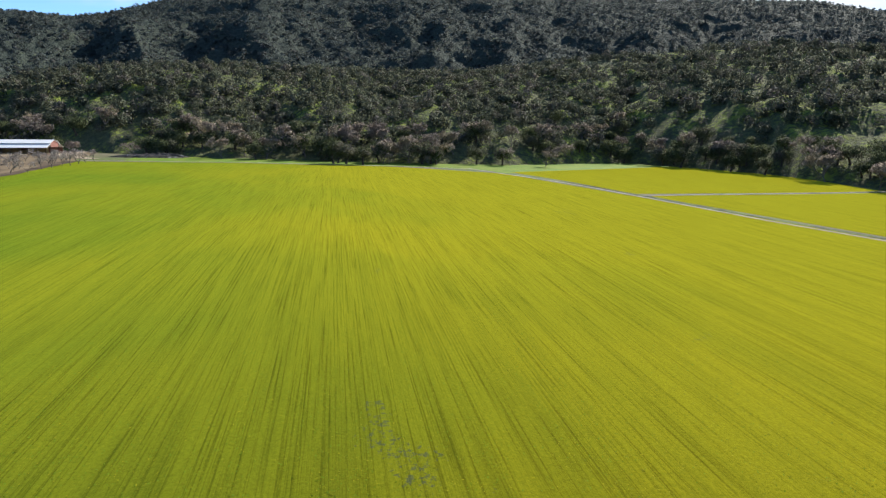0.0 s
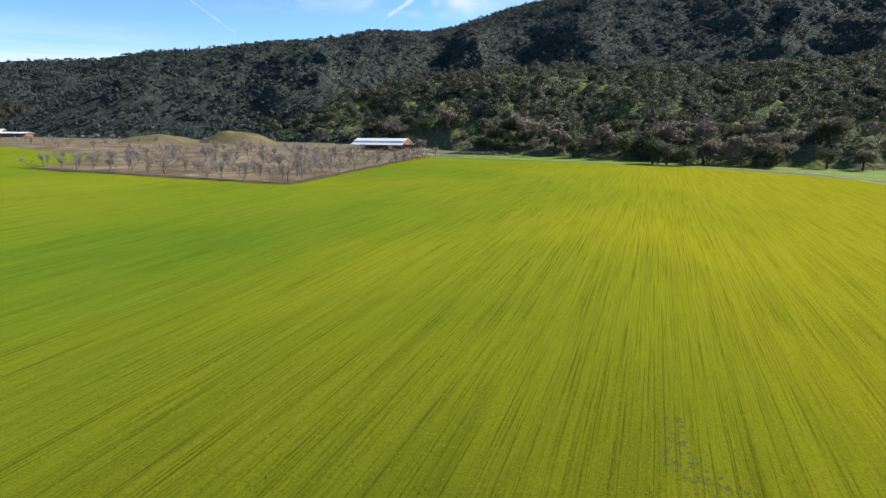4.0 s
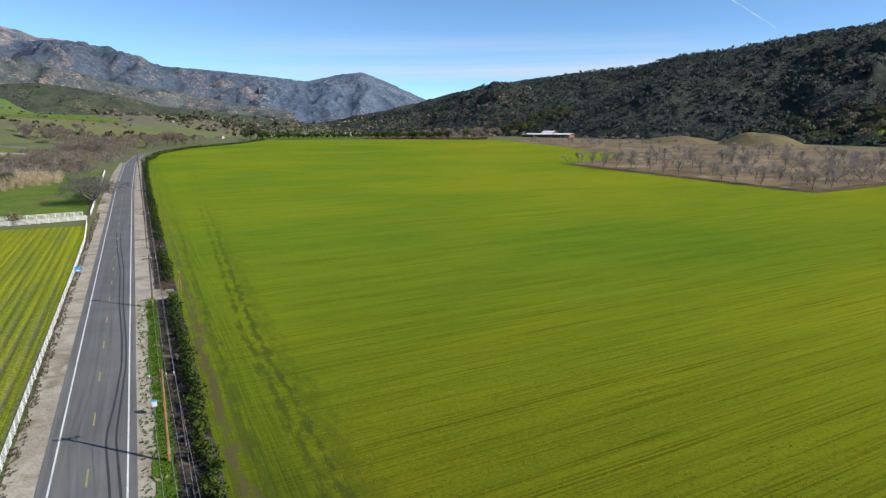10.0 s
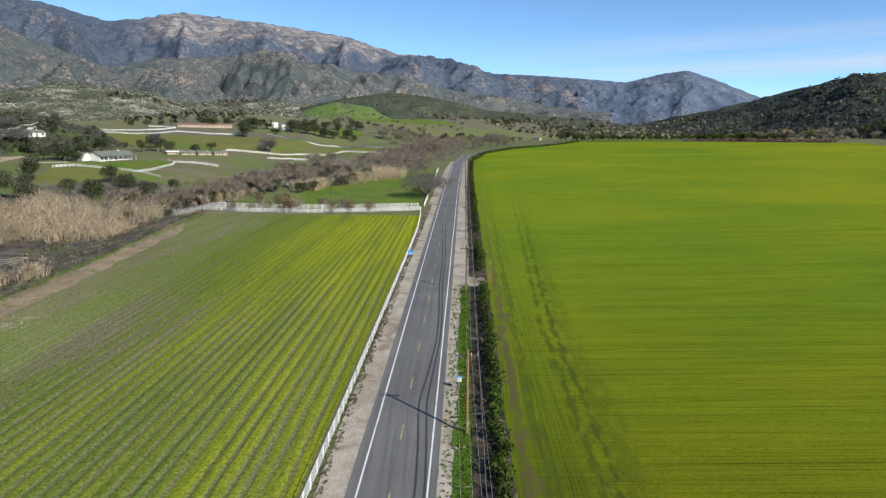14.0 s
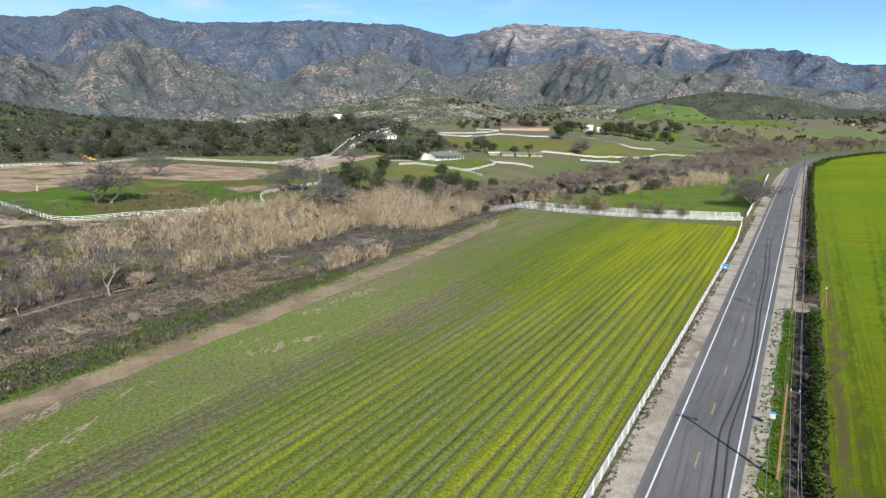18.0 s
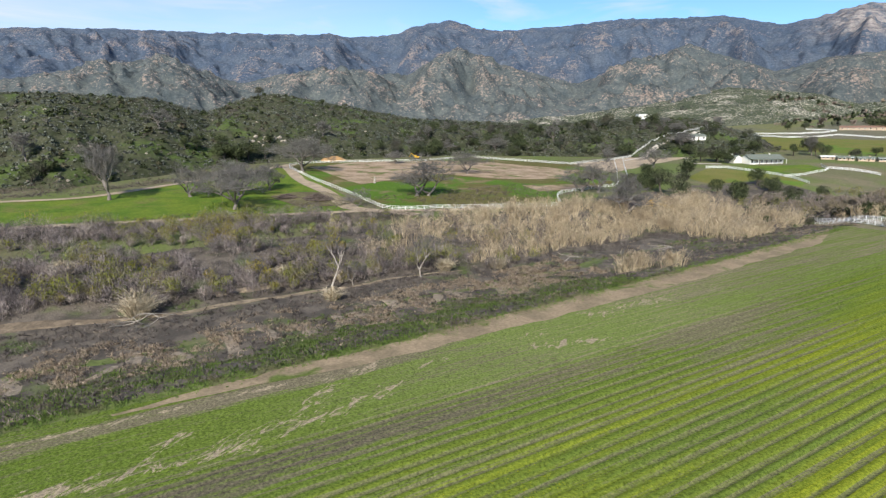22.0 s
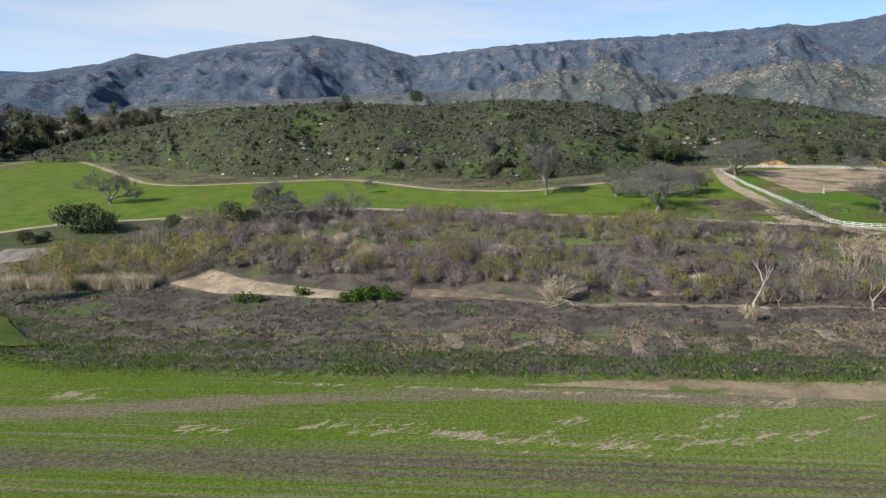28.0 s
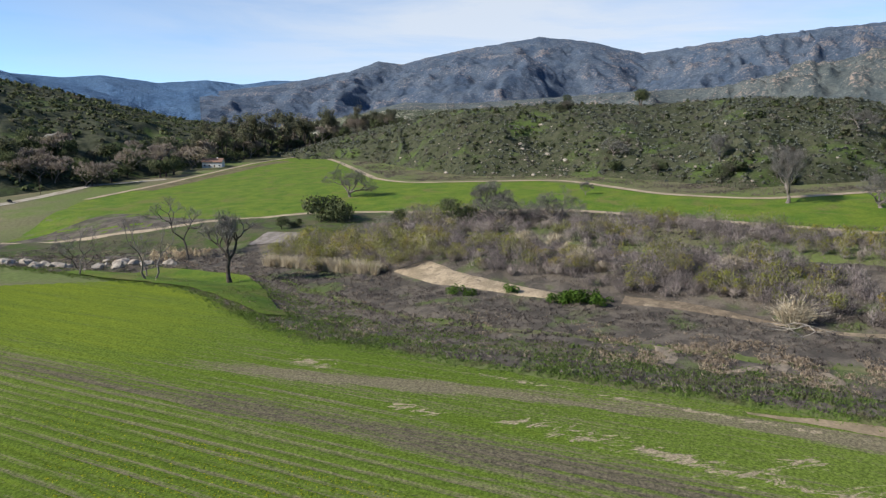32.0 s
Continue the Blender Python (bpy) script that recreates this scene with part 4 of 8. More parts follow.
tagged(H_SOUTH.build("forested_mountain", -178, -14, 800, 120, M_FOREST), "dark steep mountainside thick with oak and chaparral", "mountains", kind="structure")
H_SFRONT = Hill([(-178, 3), (-150, 5.0), (-134.4, 6.18), (-128.2, 6.91), (-119.9, 6.9), (-110.6, 6.2), (-103.2, 5.4), (-95.5, 5.3), (-88.6, 5.5), (-81.1, 5.7), (-75, 5.4), (-68, 4.4), (-60, 2.6), (-50, 0.6)],
                [(-180, 430), (-136, 430), (-128, 520), (-116, 600), (-106, 500), (-97, 480), (-88, 485), (-80, 500), (-72, 560), (-64, 690), (-50, 790)],
                [(-180, 900), (-116, 950), (-97, 900), (-72, 950), (-50, 1000)], [(-180, 1150), (-50, 1200)], 26, 150, 79, 0.9)
tagged(H_SFRONT.build("wooded_hill", -178, -50, 620, 90, M_OAKSLOPE), "lower wooded slopes with openings of bright grass", "hill", kind="structure")
H_BRUSH = Hill([(28, -1.5), (31, 0.2), (35, 1.35), (40, 1.6), (44, 1.3), (48.4, 1.0), (56.0, 1.34), (60.0, 1.5), (64.6, 2.31), (68.4, 3.0), (71.9, 3.6), (74, 3.3), (77.9, 1.85), (81.8, 2.93), (89.3, 3.2), (97.4, 2.67), (104.5, 2.84), (114.1, 2.2), (122.9, 0.14), (130.6, -2.0), (137, -3.2)],
               [(28, 560), (33, 500), (40, 480), (48, 470), (56, 460), (66, 425), (74, 400), (82, 345), (89, 312), (97, 345), (105, 378), (113, 392), (117, 440), (121, 525), (124.5, 580), (130, 610), (137, 640)],
               [(28, 640), (40, 600), (60, 570), (74, 520), (82, 460), (97, 470), (113, 500), (117, 560), (122, 640), (137, 740)], [(40, 800), (113, 820), (137, 900)], 9, 70, 83, 0.8)
tagged(H_BRUSH.build("brush_hill", 28, 137, 520, 80, M_BRUSHHILL), "rounded green hill covered in low sage brush", "hill", kind="structure")
H_WEST = Hill([(112, -1.2), (121.8, -0.4), (126.4, -0.1), (133.1, 0.57), (138.4, 1.29), (142.5, 2.24), (146.3, 3.18), (149.8, 3.83), (158, 5.0), (170, 4.0), (178, 2.0)],
              [(112, 760), (126, 720), (131, 660), (135, 560), (140, 500), (144, 465), (151, 440), (178, 420)], [(112, 1000), (140, 850), (178, 800)], [(112, 1100), (178, 1100)], 16, 120, 89, 0.85)
tagged(H_WEST.build("west_hill", 112, 178, 300, 70, M_BRUSHHILL), "dark brushy hillside above the canyon road", "hill", kind="structure")

# ---- vegetation kit ----
def leaf_cloud(rng, cx, cy, cz, rx, rz, n, leaf, mat, name, low=-0.75, hollow=0.5, jitter=0.35, rise=0.5):
    """Crowns as loose clouds of small leaf sprays round the given centres: one mesh."""
    cx, cy, cz, rx, rz = (np.asarray(v, float).ravel() for v in (cx, cy, cz, rx, rz))
    k = len(cx)
    d = rng.normal(size=(k, n, 3))
    d /= np.linalg.norm(d, axis=2)[..., None]
    d[..., 2] = np.maximum(d[..., 2], low)
    lump = 0.78 + 0.32 * np.sin(3.1 * d[..., 0] + rng.uniform(0, 6, (k, 1))) * np.cos(2.7 * d[..., 1] + rng.uniform(0, 6, (k, 1)))
    rad = (hollow + (1 - hollow) * rng.random((k, n)) ** 0.5) * lump
    p = d * rad[..., None]
    c = np.stack([cx[:, None] + p[..., 0] * rx[:, None], cy[:, None] + p[..., 1] * rx[:, None], cz[:, None] + p[..., 2] * rz[:, None]], -1).reshape(-1, 3)
    s = (leaf * rx[:, None] * rng.uniform(0.6, 1.3, (k, n))).reshape(-1, 1)
    a = rng.normal(size=c.shape)
    a /= np.linalg.norm(a, axis=1)[:, None]
    b = np.cross(a, rng.normal(size=c.shape))
    b /= np.linalg.norm(b, axis=1)[:, None]
    v = np.stack([c - a * s - b * s * 0.6, c + a * s * 0.9 - b * s * 0.7, c + a * s + b * s * 0.7, c - a * s * 0.7 + b * s * 0.6], 1).reshape(-1, 3)
    # sprays are shaded as parts of a rounded crown
    out = p.reshape(-1, 3) * 0.9 + rng.normal(0, jitter, (k * n, 3)) + [0, 0, rise]
    out /= np.linalg.norm(out, axis=1)[:, None]
    faces = np.arange(len(v)).reshape(-1, 4)
    back = np.einsum("ij,ij->i", np.cross(a, b), out) < 0
    faces[back] = faces[back][:, ::-1]
    ob = raw(name, v, faces, mat, True)
    ob.data.normals_split_custom_set_from_vertices(np.repeat(out, 4, 0).astype(np.float32).tolist())
    return ob


def strew(rng, n, az0, az1, r0, r1):
    """Random places, even over the ground."""
    az = rng.uniform(az0, az1, n)
    r = np.sqrt(rng.uniform(r0 ** 2, r1 ** 2, n))
    return az, r


M_OAKLEAF = leaf_mat("live_oak_leaves", (0.054, 0.068, 0.036), (0.118, 0.140, 0.064), (0.125, 0.116, 0.095), 0.25)
M_SLOPELEAF = leaf_mat("slope_oak_leaves", (0.058, 0.068, 0.048), (0.116, 0.130, 0.084), (0.142, 0.128, 0.114), 0.25)
# bluer than the near oaks: distance haze put into the leaf colour
M_FARLEAF = leaf_mat("hazy_oak_leaves", (0.058, 0.073, 0.072), (0.078, 0.094, 0.088), (0.095, 0.097, 0.092), 0.3)
M_SAGE = leaf_mat("sage_leaves", (0.062, 0.072, 0.058), (0.205, 0.218, 0.180), (0.16, 0.142, 0.120), 0.12)
rng = np.random.default_rng(4)
az, r = strew(rng, 4800, -138, -50, 430, 960)
f = np.interp(az, H_SFRONT.foot[:, 0], H_SFRONT.foot[:, 1])
x, y = polar(az, r)
open_side = 0.42 * sst(-112, -126, az) * sst(700, 560, r)
keep = (r > f + 4) & (fbm(x, y, 55, 3, 5) + 0.9 * sst(60, 0, r - f) + open_side < 0.12 + 0.4 * rng.random(len(r)))
keep &= ~((az < -128) & (np.abs(r - 545 - 3 * (az + 132)) < 32)) & ~((np.abs(az + 113) < 2.2) & (np.abs(r - 905) < 26))
az, r, x, y = az[keep], r[keep], x[keep], y[keep]
s = rng.uniform(3.6, 8.6, len(az))
tagged(leaf_cloud(rng, x, y, H_SFRONT.z(az, r) + s * 0.75, s, s * 0.85, 140, 0.108, M_SLOPELEAF, "oak_woods", jitter=0.25), "dense dark live oak woods on the slope", "woods", kind="stuff")
az, r = strew(rng, 26000, -138, -20, 700, 1950)
f = np.interp(az, H_SOUTH.foot[:, 0], H_SOUTH.foot[:, 1])
t_ = np.interp(az, H_SOUTH.top[:, 0], H_SOUTH.top[:, 1])
x, y = polar(az, r)
keep = (r > f) & (r < t_ + 20) & (fbm(x, y, 90, 3, 15) < 0.45 + 0.4 * rng.random(len(r)))
az, r, x, y = az[keep], r[keep], x[keep], y[keep]
s = rng.uniform(2.6, 5.4, len(az))
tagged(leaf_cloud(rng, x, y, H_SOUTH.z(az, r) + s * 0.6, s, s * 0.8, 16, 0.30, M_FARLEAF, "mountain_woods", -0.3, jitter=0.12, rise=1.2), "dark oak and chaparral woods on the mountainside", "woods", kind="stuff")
M_TOYON = leaf_mat("dark_shrub_leaves", (0.034, 0.046, 0.022), (0.088, 0.106, 0.046), (0.105, 0.090, 0.066), 0.1, 12.0)


def brush_places(n, inner, outer, patchy, size, seed):
    """Places on the brush hill, thick here and thin there."""
    az, r = strew(rng, n, 29, 137, 310, 700)
    f = np.interp(az, H_BRUSH.foot[:, 0], H_BRUSH.foot[:, 1])
    t = np.interp(az, H_BRUSH.top[:, 0], H_BRUSH.top[:, 1])
    x, y = polar(az, r)
    keep = (r > f + inner) & (r < t + outer) & (fbm(x, y, size, 3, seed) < patchy + 0.3 * rng.random(n))
    return az[keep], r[keep], x[keep], y[keep]


az, r, x, y = brush_places(17000, 5, 15, 0.40, 34, 25)
s = rng.uniform(0.7, 1.7, len(az))
tagged(leaf_cloud(rng, x, y, H_BRUSH.z(az, r) + s * 0.35, s, s * 0.72, 44, 0.24, M_SAGE, "sage_brush", -0.3, jitter=0.25, rise=0.7), "grey-green sage brush over the hill", "shrubs", kind="stuff")
az, r, x, y = brush_places(40000, 3, 12, 0.40, 18, 27)
s = rng.uniform(0.35, 0.95, len(az))
tagged(leaf_cloud(rng, x, y, H_BRUSH.z(az, r) + s * 0.3, s, s * 0.65, 12, 0.38, M_SAGE, "low_brush", -0.3, jitter=0.25, rise=0.7), "low grey-green brush between the sage", "shrubs", kind="stuff")
az, r, x, y = brush_places(5000, 3, 14, 0.05, 55, 29)
s = rng.uniform(0.9, 2.0, len(az)) * (1 + 0.7 * (rng.random(len(az)) > 0.88))
tagged(leaf_cloud(rng, x, y, H_BRUSH.z(az, r) + s * 0.45, s, s * 0.85, 60, 0.21, M_TOYON, "dark_shrubs", -0.4, jitter=0.3, rise=0.5), "round dark evergreen shrubs dotted over the hill", "shrubs", kind="stuff")

# ---- kit for things ----
def land(x, y):
    """Height of the ground or of the hill that stands on it."""
    x, y = np.asarray(x, float), np.asarray(y, float)
    z = terr(x, y)
    a, r = np.degrees(np.arctan2(-x, y)), np.hypot(x, y)
    for h, lo, hi in ((H_BRUSH, 28, 137), (H_WEST, 112, 178), (H_LOW, -30, 52), (H_GREEN, 4, 19), (H_DARK, -16, 22), (H_SFRONT, -178, -50), (H_SOUTH, -178, -14), (H_ROCK, -4, 132)):
        f = np.interp(a, h.foot[:, 0], h.foot[:, 1])
        z = np.maximum(z, np.where((a > lo) & (a < hi) & (r > f), h.z(a, np.maximum(r, f)), -99))
    return z


def thing(name, label, category, at=(0, 0, 0), turn=0.0, group=""):
    ob = new(name)
    ob.matrix_world = pose(*at, 0, 0, turn)
    return tagged(ob, label, category, group)


def part(name, bm, mat, parent, label=""):
    me = bpy.data.meshes.new(name)
    bm.to_mesh(me)
    bm.free()
    me.materials.append(mat)
    ob = new(name, me)
    ob.parent = parent
    return tagged(ob, label)


def adopt(ob, parent, label=""):
    ob.parent = parent
    return tagged(ob, label)


def box(bm, lo, hi, bevel=0.0):
    """A box between two corners, its edges eased."""
    c = [(a + b) / 2 for a, b in zip(lo, hi)]
    made = bmesh.ops.create_cube(bm, size=1, matrix=Matrix.Translation(c) @ Matrix.Diagonal((*[b - a for a, b in zip(lo, hi)], 1)))
    if bevel:
        edges = list({e for v in made["verts"] for e in v.link_edges})
        bmesh.ops.bevel(bm, geom=edges, offset=bevel, segments=1, affect="EDGES")
    return bm


def boxed(*boxes, bevel=0.0):
    bm = bmesh.new()
    for lo, hi in boxes:
        box(bm, lo, hi, bevel)
    return bm


def poly(bm, points, faces):
    v = [bm.verts.new(p) for p in points]
    for f in faces:
        bm.faces.new([v[i] for i in f])
    return bm


def cyl(bm, base, top, r0, r1, sides=10):
    base, top = Vector(base), Vector(top)
    d = top - base
    m = Matrix.Translation((base + top) / 2) @ d.to_track_quat("Z", "Y").to_matrix().to_4x4()
    bmesh.ops.create_cone(bm, cap_ends=True, segments=sides, radius1=r0, radius2=r1, depth=d.length, matrix=m)
    return bm


def tubes(name, segs, mat, sides=4):
    """Many tapered round pieces in one mesh; segs are rows of p0, p1, r0, r1."""
    s = np.asarray(segs, float)
    p0, p1, r0, r1 = s[:, :3], s[:, 3:6], s[:, 6], s[:, 7]
    d = p1 - p0
    d /= np.maximum(np.linalg.norm(d, axis=1), 1e-6)[:, None]
    ref = np.where(np.abs(d[:, 2:3]) > 0.9, [[1.0, 0, 0]], [[0, 0, 1.0]])
    a = np.cross(d, ref)
    a /= np.linalg.norm(a, axis=1)[:, None]
    b = np.cross(d, a)
    th = np.arange(sides) * 2 * np.pi / sides
    ring = a[:, None] * np.cos(th)[None, :, None] + b[:, None] * np.sin(th)[None, :, None]
    v = np.concatenate([p0[:, None] + ring * r0[:, None, None], p1[:, None] + ring * r1[:, None, None]], 1).reshape(-1, 3)
    i = np.arange(len(s))[:, None] * 2 * sides
    k = np.arange(sides)[None]
    k2 = (k + 1) % sides
    f = np.stack([i + k, i + k2, i + sides + k2, i + sides + k], -1).reshape(-1, 4)
    return raw(name, v, f, mat, True)


def blades(rng, x, y, z, h, n, width, mat, name, lean=0.5, droop=0.15, foot=0.2):
    """Stems or leaves that fan out of each plant's foot, bent at the middle: one mesh."""
    x, y, z, h = (np.asarray(v, float).ravel() for v in (x, y, z, h))
    k = len(x)
    ph = rng.uniform(0, 2 * np.pi, (k, n))
    th = lean * rng.random((k, n)) ** 0.7
    ln = h[:, None] * rng.uniform(0.55, 1.08, (k, n))
    out = np.stack([np.cos(ph), np.sin(ph), 0 * ph], -1)
    up = np.array([0, 0, 1.0])
    d = out * np.sin(th)[..., None] + up * np.cos(th)[..., None]
    base = np.stack([x, y, z], -1)[:, None] + out * (foot * h[:, None] * rng.random((k, n)))[..., None]
    mid = base + d * (ln * 0.55)[..., None]
    tip = base + d * ln[..., None] + (out * droop - up * droop * 0.6) * ln[..., None]
    wa = rng.uniform(0, np.pi, (k, n))
    wv = np.stack([np.cos(wa), np.sin(wa), 0 * wa], -1) * (width * rng.uniform(0.6, 1.4, (k, n)))[..., None]
    v = np.stack([base - wv * 0.8, base + wv * 0.8, mid - wv, mid + wv, tip - wv * 0.25, tip + wv * 0.25], 2).reshape(-1, 3)
    i = np.arange(k * n)[:, None] * 6
    f = np.concatenate([i + [[0, 1, 3, 2]], i + [[2, 3, 5, 4]]], 1).reshape(-1, 4)
    return raw(name, v, f, mat)


def twig_cloud(rng, cx, cy, cz, rx, rz, n, length, width, mat, name, up=0.8, low=-0.6):
    """Crowns as a haze of fine upright twigs filling a lumpy ellipsoid: one mesh."""
    cx, cy, cz, rx, rz = (np.asarray(v, float).ravel() for v in (cx, cy, cz, rx, rz))
    k = len(cx)
    d = rng.normal(size=(k, n, 3))
    d /= np.linalg.norm(d, axis=2)[..., None]
    d[..., 2] = np.maximum(d[..., 2], low)
    rad = rng.random((k, n)) ** 0.4 * (0.8 + 0.3 * np.sin(3 * d[..., 0] + rng.uniform(0, 6, (k, 1))) * np.cos(2.6 * d[..., 1] + rng.uniform(0, 6, (k, 1))))
    p = d * rad[..., None]
    c = np.stack([cx[:, None] + p[..., 0] * rx[:, None], cy[:, None] + p[..., 1] * rx[:, None], cz[:, None] + p[..., 2] * rz[:, None]], -1).reshape(-1, 3)
    a = (p * [1, 1, 0.6]).reshape(-1, 3) + [0, 0, up] + rng.normal(0, 0.35, (k * n, 3))
    a /= np.linalg.norm(a, axis=1)[:, None]
    a *= (length * rng.uniform(0.5, 1.3, k * n))[:, None]
    th = rng.uniform(0, np.pi, k * n)
    b = np.stack([np.cos(th), np.sin(th), 0 * th], 1) * (width * rng.uniform(0.6, 1.4, k * n))[:, None]
    v = np.stack([c - a - b, c - a + b, c + a + b * 0.4, c + a - b * 0.4], 1).reshape(-1, 3)
    # twigs are shaded as parts of a rounded crown
    out = p.reshape(-1, 3) + rng.normal(0, 0.4, (k * n, 3)) + [0, 0, 0.25]
    out /= np.linalg.norm(out, axis=1)[:, None]
    faces = np.arange(len(v)).reshape(-1, 4)
    back = np.einsum("ij,ij->i", np.cross(b, a), out) < 0
    faces[back] = faces[back][:, ::-1]
    ob = raw(name, v, faces, mat, True)
    ob.data.normals_split_custom_set_from_vertices(np.repeat(out, 4, 0).astype(np.float32).tolist())
    return ob


def grow(rng, trunk, height, spread, levels=5, fork=3, r0=0.35, up=0.25, bend=0.22, first=0.3, shrink=0.68):
    """The limbs of a bare tree: rows for tubes(), sorted into trunk, limbs and twigs."""
    rows = [[], [], []]

    def reach(p, d, ln, r, level):
        kind = 0 if level == 0 else 1 if level <= 2 else 2
        steps = 3 if level < 3 else 2
        for k in range(steps):
            d = d + np.array([*rng.normal(0, bend, 2), rng.normal(0, bend) * 0.6 + up * 0.3])
            d /= np.linalg.norm(d)
            q = p + d * ln / steps
            ra, rb = r * (1 - 0.35 * k / steps), r * (1 - 0.35 * (k + 1) / steps)
            rows[kind].append([*p, *q, ra, rb])
            p = q
        if level >= levels:
            return
        n = fork + (rng.random() < 0.5) - (rng.random() < 0.3)
        turn = rng.uniform(0, 6.28)
        for k in range(n):
            a = turn + 6.28 * k / n + rng.normal(0, 0.35)
            side = np.array([math.cos(a), math.sin(a), 0.0])
            tilt = spread * rng.uniform(0.55, 1.15)
            e = d * math.cos(tilt) + side * math.sin(tilt) + np.array([0, 0, up * 0.35])
            reach(p, e / np.linalg.norm(e), ln * shrink * rng.uniform(0.8, 1.2) if level else height * 0.3 * rng.uniform(0.8, 1.2), r * 0.58, level + 1)

    reach(np.zeros(3), np.array(trunk, float) / np.linalg.norm(trunk), height * first, r0, 0)
    return rows


M_BARK = two_tone("grey_bark", (0.15, 0.13, 0.115), (0.22, 0.195, 0.175), 0.8, grain=0.15, gd=0.03)
M_TWIG = leaf_mat("grey_twigs", (0.118, 0.110, 0.104), (0.212, 0.200, 0.188), None, 0.0)
M_PALEBARK = two_tone("pale_bark", (0.42, 0.38, 0.33), (0.30, 0.26, 0.22), 0.9, grain=0.2, gd=0.02)
M_DARKBARK = two_tone("dark_bark", (0.055, 0.045, 0.038), (0.10, 0.085, 0.07), 0.8, grain=0.15, gd=0.03)


class Proto:
    """A plant or prop built once and then set out many times."""

    def __init__(self, root):
        self.root, self.used, self.first = root, False, 1.0

    def put(self, x, y, scale=1.0, turn=0.0, sink=0.1, label="", group="", z=None):
        h = (float(land(x, y)) if z is None else z) - sink * scale
        if not self.used:
            self.used, self.first = True, scale
            self.root.matrix_world = pose(x, y, h, 0, 0, turn) @ Matrix.Scale(scale, 4)
            ob = self.root
        else:
            ob = copy_thing(self.root, pose(x, y, h, 0, 0, turn) @ Matrix.Scale(scale / self.first, 4))
        return tagged(ob, label, "", group)


def stem(name, rows, mat, sides=9):
    """One unbroken tapered tube along rows that follow each other."""
    p = np.array([rows[0][:3]] + [q[3:6] for q in rows], float)
    rad = [rows[0][6] * 1.25] + [q[7] for q in rows]
    th = np.arange(sides) * 2 * np.pi / sides
    v = np.concatenate([c + np.stack([np.cos(th) * r, np.sin(th) * r, 0 * th], 1) for c, r in zip(p, rad)])
    i = np.arange(len(p) - 1)[:, None] * sides
    k = np.arange(sides)[None]
    f = np.stack([i + k, i + (k + 1) % sides, i + sides + (k + 1) % sides, i + sides + k], -1).reshape(-1, 4)
    return raw(name, v, f, mat, True)


def fitted(rows, height):
    """Grown rows brought to the wanted height."""
    top = max(q[5] for kind in rows for q in kind)
    k = height / top
    return [[[*(c * k for c in q[:6]), q[6], q[7]] for q in kind] for kind in rows]


def bare_proto(seed, name, label, height=10, spread=0.75, levels=5, fork=3, r0=0.4, first=0.22, trunk=(0.05, 0.02, 1), up=0.25, bark=None, twig=None, bend=0.22, shrink=0.68, thin=1.0, sprays=2):
    g = np.random.default_rng(seed)
    rows = fitted(grow(g, trunk, height, spread, levels, fork, r0, up, bend, first, shrink), height)
    root = thing(name, label, "tree")
    bark = bark or M_BARK
    adopt(stem("trunk", rows[0], bark), root)
    tagged(adopt(tubes("branchwork", rows[1], bark, 6), root), kind="stuff")
    if rows[2]:
        tw = np.array(rows[2])
        tw[:, 6:] = np.maximum(tw[:, 6:] * thin, 0.022)
        tagged(adopt(tubes("twig_crown", tw, twig or M_TWIG, 3), root), kind="stuff")
        tip = tw[tw[:, 6] < np.quantile(tw[:, 6], 0.75)][:, 3:6]
        tip = np.repeat(tip, sprays, 0) + g.normal(0, height * 0.018, (len(tip) * sprays, 3))
        one = np.ones(len(tip))
        tagged(adopt(twig_cloud(g, tip[:, 0], tip[:, 1], tip[:, 2], one * 0.3, one * 0.3, 1, height * 0.045, 0.02 * thin, twig or M_TWIG, "spray", 0.2), root), kind="stuff")
    return Proto(root)


def leafy_proto(seed, name, label, height=8.0, radius=4.5, n=330, mat=None, leaf=0.15, trunk=0.25, lumps=7, category="tree"):
    g = np.random.default_rng(seed)
    root = thing(name, label, category)
    rows = grow(g, (g.normal(0, 0.1), g.normal(0, 0.1), 1), height, 0.7, 0, 3, radius * 0.085, 0.2, 0.12, max(trunk, 0.45))
    adopt(stem("trunk", rows[0], M_DARKBARK), root)
    a = g.uniform(0, 6.28, lumps)
    q = radius * 0.62 * np.sqrt(g.random(lumps))
    cz = height * (0.30 + trunk * 0.5 + (0.5 - trunk * 0.3) * g.random(lumps))
    rr = radius * g.uniform(0.36, 0.58, lumps)
    cz = np.minimum(cz, height - rr * 0.8)
    tagged(adopt(leaf_cloud(g, np.cos(a) * q, np.sin(a) * q, cz, rr, rr * 0.85, n // lumps, leaf / 0.5, mat, "crown"), root), kind="stuff")
    return Proto(root)


